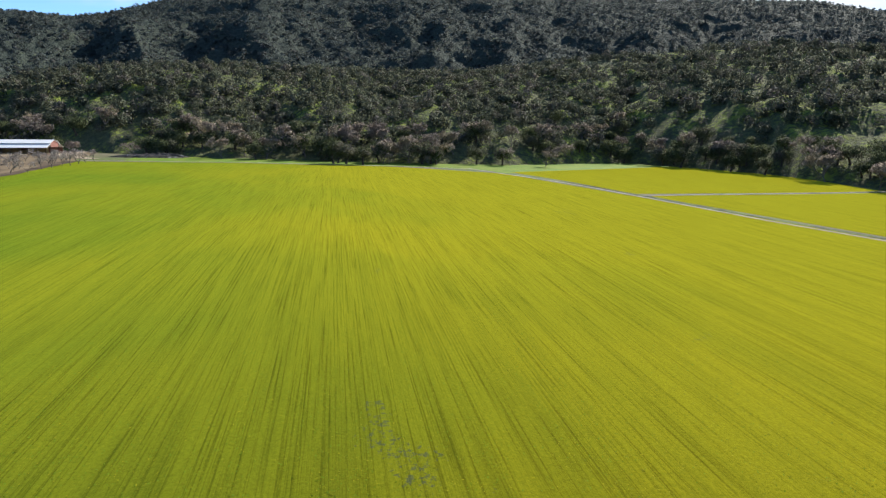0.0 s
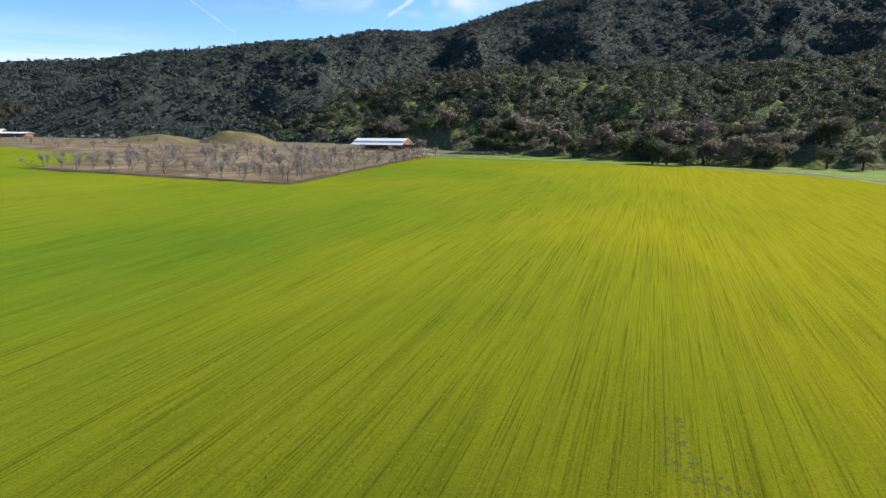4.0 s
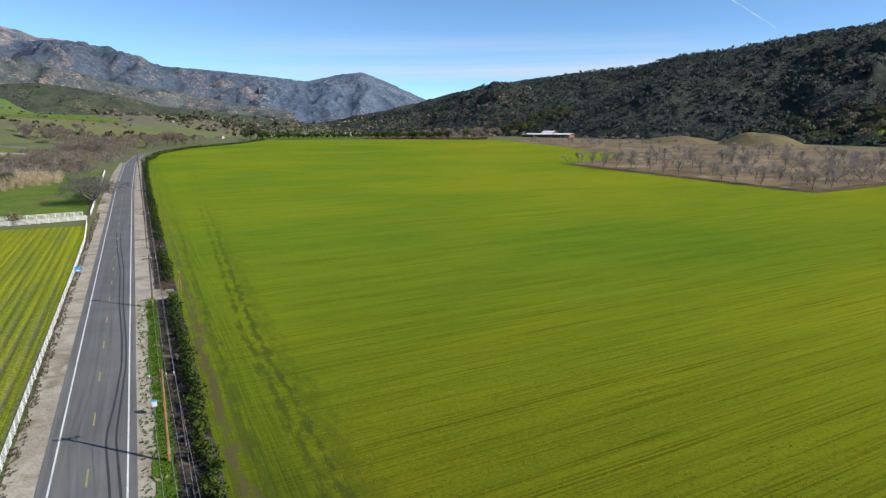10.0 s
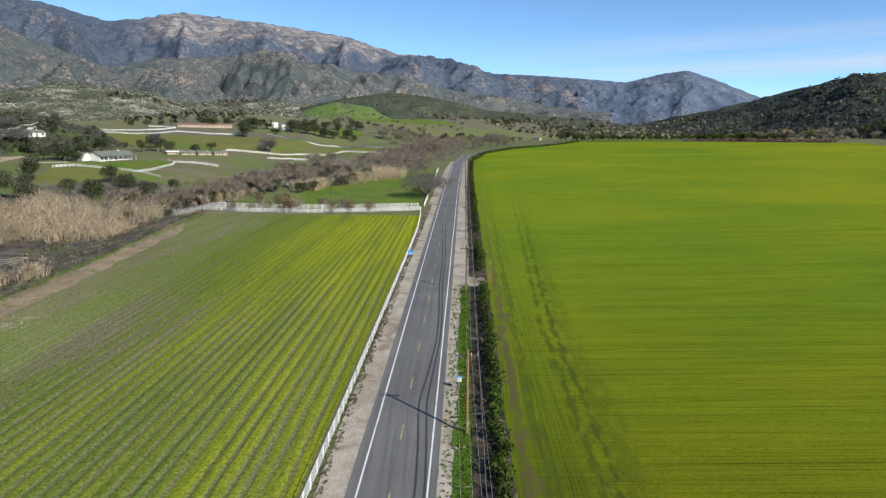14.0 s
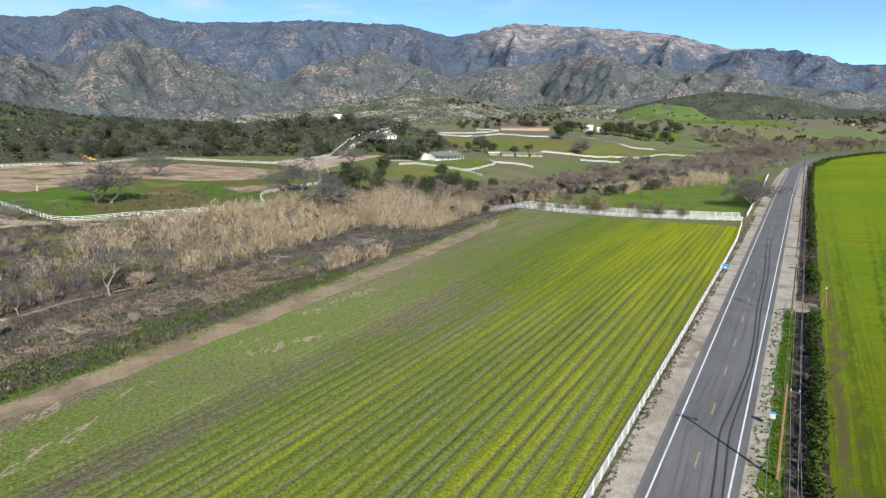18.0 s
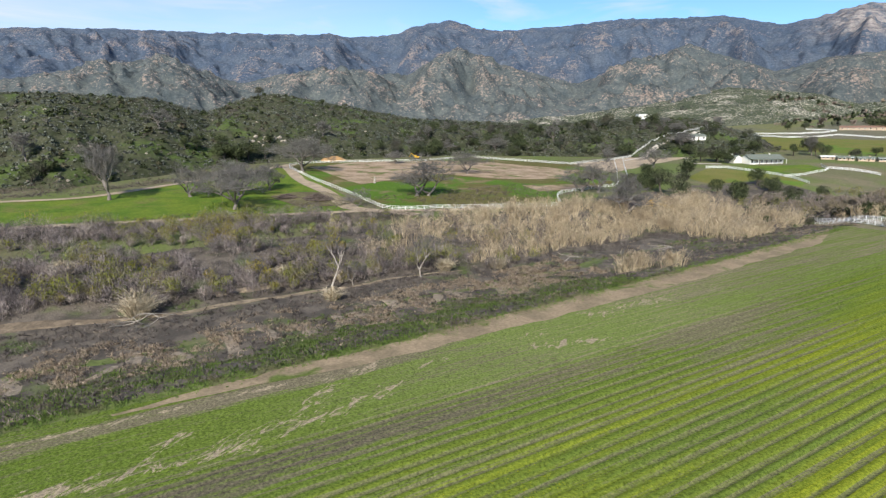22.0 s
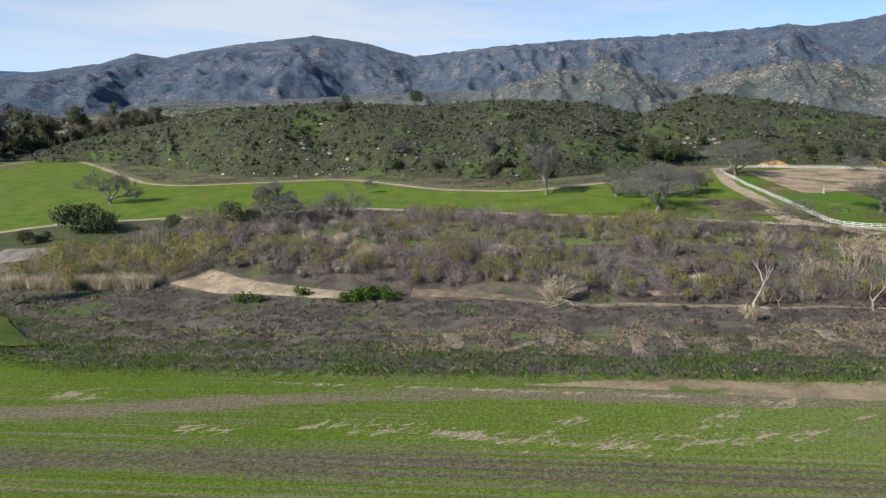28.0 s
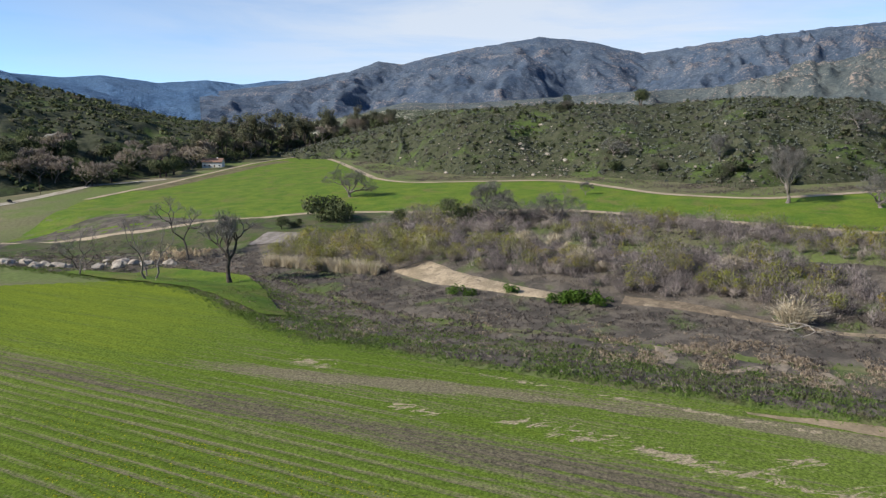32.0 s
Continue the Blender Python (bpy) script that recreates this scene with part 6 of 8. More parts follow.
tagged(blades(rng, x, y, terr(x, y), rng.uniform(2.8, 4.6, 190), 46, 0.05, M_PAMPAS, "reed_bed", 0.35, 0.12, 0.3), "low pale dry reeds in front of the willows", "reeds", kind="stuff")


def cane_stand(n, x0, x1, y0, y1, hmin, hmax, label, seed, keepf=None):
    g = np.random.default_rng(seed)
    x, y = g.uniform(x0, x1, n), g.uniform(y0, y1, n)
    if keepf is not None:
        k = keepf(x, y)
        x, y = x[k], y[k]
    h = g.uniform(hmin, hmax, len(x)) * (0.85 + 0.35 * fbm(x, y, 9, 2, 6))
    tagged(blades(g, x, y, terr(x, y), h * 0.92, 18, 0.04, M_CANE, "cane_stand", 0.55, 0.22, 0.3), label, "cane", kind="stuff")
    tagged(twig_cloud(g, x, y, terr(x, y) + h * 0.58, h * 0.36, h * 0.44, 120, 0.38, 0.06, M_CANE, "cane_leaves", 0.35), "dry tan leaves of the giant cane", "cane", kind="stuff")


cane_stand(620, -182, -126, 70, 190, 5.0, 7.5, "tall stand of dry tan giant cane", 41, lambda x, y: (bank_x(y) - x > 50 + 12 * fbm(x, y, 18, 3, 8)) & (bank_x(y) - x < 96) & (fbm(x, y, 26, 3, 2) + 0.012 * (y - 110) > -0.15))
cane_stand(420, -170, -100, 180, 250, 5.5, 8.5, "tall stand of dry tan giant cane", 42, lambda x, y: (bank_x(y) - x > 22) & (bank_x(y) - x < 76) & (y < 236 - 0.25 * (x + 130)))
cane_stand(16, -100, -94, 113, 122, 5.0, 6.8, "lone clump of dry tan cane on the bank", 43)
cane_stand(8, -91, -87, 118, 123, 4.0, 5.5, "lone clump of dry tan cane on the bank", 44)
cane_stand(120, -75, -40, 300, 350, 5.0, 8.0, "dry tan cane along the upper creek", 45, lambda x, y: np.abs(x + 60 - (y - 310) * 0.45) < 10)
for cx, cy, hh in ((-136.5, 13.6, 7.6), (-161, -34, 6.8), (-177, -55, 6.6), (-175, -44.6, 6.2), (-158, -28, 3.6), (-126, 52, 4.0), (-138, 60, 4.4), (-150, 20, 4.2), (-146, 48, 4.4), (-165, 2, 4.6), (-132, 86, 4.5), (-168, -40, 4.2), (-128, 100, 4.4)):
    g = np.random.default_rng(int(cx * -10))
    ob = blades(g, [cx] * 5, [cy] * 5, [float(terr(cx, cy))] * 5, [hh * 0.85] * 5, 60, 0.06, M_PAMPAS, "stem_tuft", 0.7, 0.35, 0.3)
    dome = twig_cloud(g, [cx] * 3, [cy] * 3, float(terr(cx, cy)) + hh * np.array([0.30, 0.36, 0.42]), [hh * 0.62] * 3, [hh * 0.48] * 3, 520, 0.45, 0.075, M_PAMPAS, "plume", 0.25)
    root = new("pampas_clump")
    root.matrix_world = pose(cx, cy, float(terr(cx, cy)))
    for ob in (ob, dome):
        ob.data.transform(Matrix.Translation((-cx, -cy, -float(terr(cx, cy)))))
        tagged(adopt(ob, root), kind="stuff")
    tagged(root, "round clump of pale dry pampas grass", "grass clump", "pampas clumps")
M_GREENBUSH = leaf_mat("mulefat_leaves", (0.05, 0.10, 0.018), (0.10, 0.165, 0.03), None, 0.25)
for cx, cy, rr in ((-138, -31.4, 2.4), (-136.5, -34, 2.0), (-138, -26.5, 2.6), (-137.5, -23.5, 2.0), (-138.8, -46, 2.0), (-135.7, -59, 2.2), (-134, -55, 1.6), (-137, -29, 3.0), (-137.5, -33, 2.6)):
    g = np.random.default_rng(int(-cy * 10))
    n = 5
    ob = leaf_cloud(g, cx + g.normal(0, rr * 0.5, n), cy + g.normal(0, rr * 0.5, n), float(terr(cx, cy)) + rr * g.uniform(0.3, 0.8, n), [rr * 0.6] * n, [rr * 0.6] * n, 150, 0.11, M_GREENBUSH, "green_bush")
    tagged(ob, "fresh green bush on the sand wash", "bush", "wash bushes")

tagged(patch("grass_bank", [(-101, -156), (-101, -112), (-95, -94), (-90, -80)], [(-132, -158), (-134, -124), (-114, -100), (-96, -78)], 60, 20, 0.45, M_MEADOW, 2.0), "bright grassy corner of the creek bank round the dead tree", "bank", kind="structure")

# ---- plants of the fields, where they stand nearest ----
M_MUSTARDLEAF = leaf_mat("mustard_heads", (0.115, 0.125, 0.006), (0.26, 0.24, 0.010), None, 0.3)
M_CROPLEAF = leaf_mat("crop_leaves", (0.115, 0.175, 0.016), (0.26, 0.26, 0.014), None, 0.3)


def sprays(rng, x, y, size, lift, mat, name):
    """Small leaves spread over a field: one mesh."""
    k = len(x)
    c = np.stack([x, y, terr(x, y) + lift + rng.uniform(0.02, 0.10, k)], -1)
    th = rng.uniform(0, 2 * np.pi, k)
    a = np.stack([np.cos(th), np.sin(th), rng.uniform(-0.2, 0.2, k)], -1) * (size * rng.uniform(0.6, 1.2, k))[:, None]
    b = np.stack([-np.sin(th), np.cos(th), rng.uniform(-0.1, 0.5, k)], -1) * (size * rng.uniform(0.4, 0.8, k))[:, None]
    v = np.stack([c - a - b, c + a * 0.8 - b, c + a + b, c - a * 0.7 + b * 0.8], 1).reshape(-1, 3)
    faces = np.arange(len(v)).reshape(-1, 4)
    back = np.cross(a, b)[:, 2] < 0
    faces[back] = faces[back][:, ::-1]
    ob = raw(name, v, faces, mat, True)
    up = rng.normal(0, 0.22, (k, 3)) + [0, 0, 1]
    up /= np.linalg.norm(up, axis=1)[:, None]
    ob.data.normals_split_custom_set_from_vertices(np.repeat(up, 4, 0).astype(np.float32).tolist())
    return ob


rng = np.random.default_rng(66)
n = 130000
r = 45 + 260 * rng.beta(1.2, 3.5, n)
az = np.radians(rng.uniform(-142, 2, n))
x, y = -np.sin(az) * r, np.cos(az) * r
ok = (x > 14) & (y > -185) & (fbm(x * 0.02, y, 1.2, 3, 61) + rng.normal(0, 0.3, n) > -0.1)
south = rng.normal(20, 60, n) > y
M_MUSTARDGREEN = leaf_mat("mustard_leaves", (0.085, 0.150, 0.010), (0.130, 0.205, 0.012), None, 0.3)
tagged(sprays(rng, x[ok & south], y[ok & south], 0.085, 0.0, M_MUSTARDLEAF, "mustard_flowers"), "yellow flower heads standing out of the mustard crop", "crop", kind="stuff")
tagged(sprays(rng, x[ok & ~south], y[ok & ~south], 0.085, 0.0, M_MUSTARDGREEN, "mustard_leaves"), "green leaves standing out of the mustard crop", "crop", kind="stuff")
n = 150000
r = 42 + 180 * rng.beta(1.2, 3.0, n)
az = np.radians(rng.uniform(2, 150, n))
x, y = -np.sin(az) * r, np.cos(az) * r
u = np.mod(x, BED_SPAN)
in_bed = np.zeros(n, bool)
for lo, hi in BEDS:
    in_bed |= (u > lo + 0.05) & (u < hi - 0.05)
ok = in_bed & (x < -14.6) & (x > -46) & (y < 205)
tagged(sprays(rng, x[ok], y[ok], 0.11, 0.06, M_CROPLEAF, "crop_plants"), "young yellow-green plants along the beds", "crop", kind="stuff")

# low hedge where the highway bends away
p = line_at([(8, 500), (18, 590), (52, 690), (110, 775), (166, 915)], 420)
hx, hy = p[:, 0] + rng.normal(0, 0.8, 420), p[:, 1] + rng.normal(0, 0.8, 420)
hr = rng.uniform(0.9, 1.9, 420)
tagged(leaf_cloud(rng, hx, hy, terr(hx, hy) + hr * 0.7, hr, hr, 40, 0.2, M_HEDGE, "hedge"), "dark low hedge along the bend of the highway", "hedge", kind="stuff")

# ---- north of the creek: paddock, oaks, ranch ----
fence([(-208, 107), (-252, 111), (-296, 114), (-352, 121), (-364, 125), (-372, 133), (-375, 148), (-368, 178), (-356, 212), (-366, 254), (-372, 262), (-355, 265), (-330, 275), (-296, 291)], 1.5, 3, 2.5, M_WHITEFENCE, "white three-rail fence round the upper paddock", "paddock fences", board=0.120)
fence([(-208, 107), (-203, 109), (-200, 114), (-198, 126), (-190, 140), (-182, 157), (-181, 171), (-184, 176), (-190, 180), (-197, 186), (-204, 195), (-207.5, 215), (-208.5, 236), (-222, 253)], 1.5, 3, 2.5, M_WHITEFENCE, "white three-rail fence along the creek side of the paddock", "paddock fences", board=0.120)
fence([(-296, 291), (-312, 358), (-325, 418), (-331, 477), (-341, 513)], 1.6, 3, 2.6, M_WHITEFENCE, "white rail fence climbing beside the ranch drive", "paddock fences", board=0.168)
fence([(-302, 338), (-262, 296), (-223, 253)], 1.5, 3, 2.6, M_WHITEFENCE, "white rail fence across the yard", "paddock fences", board=0.150)
fence([(-311, 357), (-270, 312), (-228, 267)], 1.5, 3, 2.6, M_WHITEFENCE, "white rail fence across the yard", "paddock fences", board=0.150)
fence([(-241, 355), (-235, 367), (-216, 364), (-199, 360), (-188, 357), (-173, 347)], 1.5, 3, 2.6, M_WHITEFENCE, "white rail fence along the ranch pasture", "ranch fences", board=0.180)
fence([(-192, 358), (-189, 366), (-190, 383), (-192, 402), (-198, 419), (-207, 428)], 1.5, 3, 2.6, M_WHITEFENCE, "white rail fence curving round the lawn", "ranch fences", board=0.180)
fence([(-199, 421), (-181, 427), (-172, 428)], 1.5, 3, 2.6, M_WHITEFENCE, "white rail fence beside the stables", "ranch fences", board=0.180)
fence([(-200, 516), (-182, 545), (-160, 590), (-120, 610), (-80, 602)], 1.6, 3, 2.8, M_WHITEFENCE, "long white rail fence along the lower pasture", "ranch fences", board=0.210)
fence([(-168, 527), (-150, 536), (-131, 548)], 1.5, 3, 2.8, M_WHITEFENCE, "white rail fence by the creek trees", "ranch fences", board=0.192)
fence([(-485, 760), (-450, 770), (-415, 771), (-393, 794), (-380, 818), (-338, 823), (-298, 841)], 1.8, 3, 3.0, M_WHITEFENCE, "white rail fence along the upper pasture", "ranch fences", board=0.270)
fence([(-474, 789), (-430, 800), (-401, 838), (-396, 850), (-418, 862), (-440, 860)], 1.8, 3, 3.0, M_WHITEFENCE, "white rail fence looping below the long house", "ranch fences", board=0.270)
fence([(-274, 862), (-247, 845), (-199, 785), (-160, 790), (-97, 725)], 1.8, 3, 3.0, M_WHITEFENCE, "white rail fence down the eastern pasture", "ranch fences", board=0.270)



def slope_field(side_a, side_b, mat, label, n=40, m=14):
    """A field laid over the rising ground."""
    a, b = line_at(side_a, n), line_at(side_b, n)
    w = np.linspace(0, 1, m)[None, :, None]
    g = a[:, None] * (1 - w) + b[:, None] * w
    x, y = g[..., 0] + 5 * fbm(g[..., 0], g[..., 1], 30, 2, 5), g[..., 1]
    return tagged(sheet("pasture", x, y, land(x, y) + 0.5, mat), label, "pasture", kind="structure")


slope_field([(-268, 930), (-215, 935), (-158, 950)], [(-245, 975), (-205, 1000), (-168, 1022)], M_MEADOW, "bright green field behind the ranch pasture")
slope_field([(-214, 1156), (-120, 1185), (-18, 1226)], [(-237, 1325), (-130, 1295), (-18, 1262)], M_MEADOW, "bright green field below the green hill")
slope_field([(132, 920), (210, 905), (299, 872)], [(187, 1090), (280, 1120), (400, 1180)], M_MEADOW, "green field beyond the highway bend")
slope_field([(-60, 900), (0, 930), (60, 960)], [(-40, 1060), (20, 1090), (90, 1120)], M_OLIVE, "olive pasture beside the far highway")
M_DRIVE = plain("pale_drive", (0.50, 0.45, 0.38), 0.9, 0, 0.12, 2.0)


def trail(points, width, mat, label, n=80, name="dirt_path"):
    c = line_at(points, n)
    d = np.gradient(c, axis=0)
    d /= np.hypot(d[:, 0], d[:, 1])[:, None]
    nrm = np.stack([-d[:, 1], d[:, 0]], 1)
    g = c[:, None] + nrm[:, None] * (np.linspace(-0.5, 0.5, 5)[None, :, None] * width)
    x, y = g[..., 0], g[..., 1]
    return tagged(sheet(name, x, y, land(x, y) + 0.22, mat), label, "path", kind="structure")


trail([(-300, 345), (-318, 415), (-325, 470), (-345, 530), (-400, 620), (-470, 740), (-490, 790)], 3.5, M_DRIVE, "pale ranch drive climbing past the yard")
trail([(-250, 385), (-262, 372), (-290, 400)], 5.0, M_DRIVE, "pale driveway at the ranch house", 30)
trail([(-455, 400), (-440, 430), (-462, 462)], 5.0, M_PATH, "dirt path up the brush hill", 40)
trail([(-312, -360), (-271, -382), (-225, -362), (-198, -354), (-150, -352)], 9.0, M_SHOULDER, "pale gravel canyon road", 60)
trail([(-278, -467), (-300, -474), (-322, -490)], 5.0, M_SHOULDER, "pale dirt road on the west hill", 30)

# leafless oaks
OAKS = [bare_proto(101, "leafless_oak", "broad leafless grey oak in the green meadow", 10.5, 1.0, 6, 3, 0.5, 0.13, up=0.06, thin=0.95, sprays=2),
        bare_proto(105, "leafless_oak", "spreading leafless grey oak on the terrace", 10, 1.1, 6, 3, 0.48, 0.11, (0.2, 0.1, 1), 0.05, thin=0.95, sprays=2),
        bare_proto(103, "leafless_oak", "tall leafless grey oak by the path", 13, 0.62, 6, 3, 0.45, 0.2, up=0.2, thin=0.95, sprays=2),
        bare_proto(104, "leafless_oak", "dense low leafless oak in the paddock", 8.5, 1.15, 6, 3, 0.45, 0.06, up=0.05, thin=1.1, sprays=2)]
for k, x, y, s, turn in ((0, -266.8, -176.5, 1.75, 40), (2, -213, -80, 1.2, 10), (1, -211, -75, 1.2, 120), (0, -214, -56, 1.35, 200), (2, -275, 21, 1.75, 70), (1, -231, 58, 1.75, 20), (0, -268, 50, 1.5, 310), (1, -262, 68, 1.6, 160), (0, -272, 84, 1.45, 80),
                         (1, -333, 122, 2.1, 250), (3, -228, 134, 2.2, 0), (3, -225, 138, 1.9, 70), (1, -283, 199, 1.3, 90), (3, -204, 208, 1.8, 60), (0, -198, 212, 1.5, 130), (2, -160, 188, 1.2, 15), (3, -158, 184, 1.8, 260), (0, -372, -63, 1.1, 10), (2, -350, -6, 1.1, 50), (1, -15.2, 254, 1.2, 35), (0, -15.5, 262, 0.9, 95), (1, -15.5, 270, 0.7, 195),
                         (2, -285, -60, 0.5, 5), (3, -215, 100, 0.9, 80), (0, -300, 330, 1.2, 60), (1, -262, 330, 1.3, 20), (1, -330, 440, 1.1, 220), (2, -240, 480, 1.2, 20), (0, -180, 566, 1.7, 70), (3, -180, 566, 1.5, 10), (2, -420, 170, 0.9, 0), (0, -400, 60, 1.2, 0), (1, -350, 190, 0.9, 0)):
    OAKS[k].put(x, y, s, turn, group="leafless oaks")

# standing dead trees by the west end of the bank
DEAD = [bare_proto(111, "dead_tree", "gnarled dead oak trunk with broken top limbs", 18, 0.7, 5, 3, 0.6, 0.42, (0.12, 0.1, 1), 0.4, M_DARKBARK, bend=0.3, shrink=0.62, thin=1.2),
        bare_proto(112, "dead_tree", "tall dead tree with twisted bare limbs", 18, 0.65, 5, 3, 0.42, 0.42, (-0.1, 0.1, 1), 0.2, M_DARKBARK, bend=0.35, shrink=0.62, thin=1.4),
        bare_proto(113, "dead_tree", "thin dead sapling with few limbs", 17, 0.5, 4, 2, 0.28, 0.5, (0.1, -0.15, 1), 0.4, M_BARK, bend=0.25, thin=1.5)]
for k, x, y, s, turn in ((0, -123, -120.5, 1.15, 30), (1, -146, -161, 1.15, 80), (2, -104.5, -130, 1.0, 0), (2, -109, -132, 0.9, 140), (2, -112, -139, 0.7, 220), (2, -101, -150, 0.8, 90), (1, -118, -175, 0.6, 190)):
    DEAD[k].put(x, y, s, turn, group="dead trees")
PALE = [bare_proto(121, "pale_snag", "leaning bleached white sycamore with bare limbs", 12, 0.6, 4, 2, 0.26, 0.6, (0.1, 0.55, 1), 0.5, M_PALEBARK, M_TWIG, 0.18, 0.6),
        bare_proto(122, "pale_snag", "upright pale-barked bare tree in the creek", 12, 0.7, 5, 3, 0.28, 0.25, (0.05, 0.05, 1), 0.2, M_PALEBARK, M_TWIG, thin=1.2),
        bare_proto(123, "fallen_snag", "fallen bleached tree lying in the brush", 4.5, 0.9, 4, 3, 0.25, 0.5, (0.2, 1.0, 0.18), -0.1, M_PALEBARK, M_TWIG, 0.25)]
for k, x, y, s, turn in ((0, -133, 54.3, 1.05, 0), (1, -134.5, 61, 0.55, 30), (1, -130.3, 77.7, 1.0, 60), (2, -134.5, 21, 0.8, 200), (2, -136.5, 16, 0.7, 100), (2, -160, -14, 0.8, 180), (2, -104, 150, 0.8, 120), (2, -122, 118, 0.6, 10), (1, -150, 40, 0.6, 10), (2, -172, -75, 0.7, 30)):
    PALE[k].put(x, y, s, turn, group="bleached snags")

# evergreen oaks and shrubs near the paddock and ranch
EVER = [leafy_proto(131, "live_oak", "round dark live oak", 7.5, 4.6, 2100, M_OAKLEAF, 0.036, lumps=15),
        leafy_proto(132, "live_oak", "broad dark live oak with uneven crown", 8.0, 5.6, 2300, M_OAKLEAF, 0.036, lumps=17),
        leafy_proto(133, "live_oak", "tall dark live oak", 10, 4.6, 2100, M_OAKLEAF, 0.036, lumps=16)]
M_EUC = leaf_mat("eucalyptus_leaves", (0.085, 0.092, 0.058), (0.17, 0.172, 0.110), (0.17, 0.145, 0.115))
EUCS = [leafy_proto(141, "eucalyptus", "tall grey-green eucalyptus in the canyon grove", 20, 6.0, 900, M_EUC, 0.065, 0.4, 14),
        leafy_proto(142, "eucalyptus", "tall ragged eucalyptus in the canyon grove", 23, 5.0, 900, M_EUC, 0.065, 0.45, 14)]
rng = np.random.default_rng(61)
spots = [(-205, -148, 1.35), (-203, -140, 1.1), (-205, -92, 1.0), (-207, -86, 0.8), (-206, -114, 0.6), (-185, -153, 0.55), (-192, -151, 0.4), (-189, -151, 0.4),
         (-182, 236, 1.0), (-209, 292, 1.1), (-204, 253, 1.0), (-214, 300, 0.9), (-175, 240, 0.7), (-190, 262, 0.8), (-257, 391, 1.2), (-262, 396, 1.2), (-268, 388, 1.1), (-250, 392, 0.8), (-255, 505, 1.1), (-248, 470, 0.8), (-212, 484, 0.9), (-212, 516, 0.8), (-225, 470, 0.8), (-236, 480, 0.9),
         (-160, 290, 0.8), (-168, 300, 0.9), (-178, 305, 0.8), (-185, 318, 0.7), (-150, 285, 0.8), (-155, 300, 0.7), (-143, 300, 0.8), (-290, 820, 2.0), (-296, 830, 1.6), (-262, 862, 1.5), (-373, 890, 2.0), (-360, 885, 1.8), (-345, 905, 1.5), (-314, 910, 1.8), (-302, 900, 1.9), (-285, 905, 1.6), (-249, 900, 2.0), (-240, 905, 1.4), (-228, 900, 1.5), (-215, 900, 1.5), (-202, 900, 1.6), (-190, 905, 1.5), (-171, 915, 1.6), (-160, 900, 1.2), (-465, 860, 1.0), (-445, 866, 1.0), (-428, 872, 0.9), (-300, 850, 1.3),
         (-466, -62, 1.0), (-454, -112, 0.9), (-448, -116, 0.7), (-385, 100, 1.1), (-384, 92, 1.2), (-390, 108, 1.1), (-392, 120, 0.9), (-386, 77, 0.8), (-381, 70, 0.7), (-400, 95, 0.9), (-326, -5, 0.9), (-330, 0, 0.7), (-333, 20, 0.8), (-352, -36, 0.8), (-358, -60, 0.8), (-410, 128, 0.9), (-395, 215, 1.0), (-392, 230, 1.0), (-388, 240, 1.1), (-396, 250, 0.9), (-400, 205, 0.8), (-402, 190, 0.7)]
for k, (x, y, s) in enumerate(spots):
    EVER[rng.integers(3)].put(x, y, s * rng.uniform(1.15, 1.4), rng.uniform(0, 360), 2.0 if k < 8 else 0.8, group="live oaks")
for a, s in ((97.58, 1.5), (103.91, 0.9), (73.29, 0.9)):
    x, y = polar(a, float(np.interp(a, H_BRUSH.top[:, 0], H_BRUSH.top[:, 1])) + 2)
    EVER[2].put(float(x), float(y), s, 40 * s, 1.5, "lone dark live oak on the crest of the brush hill", group="live oaks")
# oaks along the foot and shoulder of the brush hill towards the ranch
for k in range(50):
    a = rng.uniform(30, 60)
    r = np.interp(a, H_BRUSH.foot[:, 0], H_BRUSH.foot[:, 1]) + rng.uniform(2, 80) * (1.2 if a < 50 else 0.8)
    x, y = polar(a, r)
    if rng.random() < 0.68:
        EVER[rng.integers(3)].put(float(x), float(y), rng.uniform(0.7, 1.4), rng.uniform(0, 360), 1.2, group="live oaks")
    else:
        OAKS[rng.integers(4)].put(float(x), float(y), rng.uniform(0.8, 1.2), rng.uniform(0, 360), 0.5, group="leafless oaks")

az = rng.uniform(29, 62, 84)
r = np.interp(az, H_BRUSH.foot[:, 0], H_BRUSH.foot[:, 1]) + rng.uniform(4, 95, 84)
x, y = polar(np.repeat(az, 4), np.repeat(r, 4))
x, y = x + rng.normal(0, 2.6, len(x)), y + rng.normal(0, 2.6, len(x))
s = rng.uniform(1.5, 3.3, len(x))
tagged(leaf_cloud(rng, x, y, land(x, y) + s * rng.uniform(0.7, 1.3, len(x)), s, s * 0.85, 130, 0.10, M_SLOPELEAF, "oak_woods"), "dark live oak woods at the foot of the brush hill", "woods", kind="stuff")

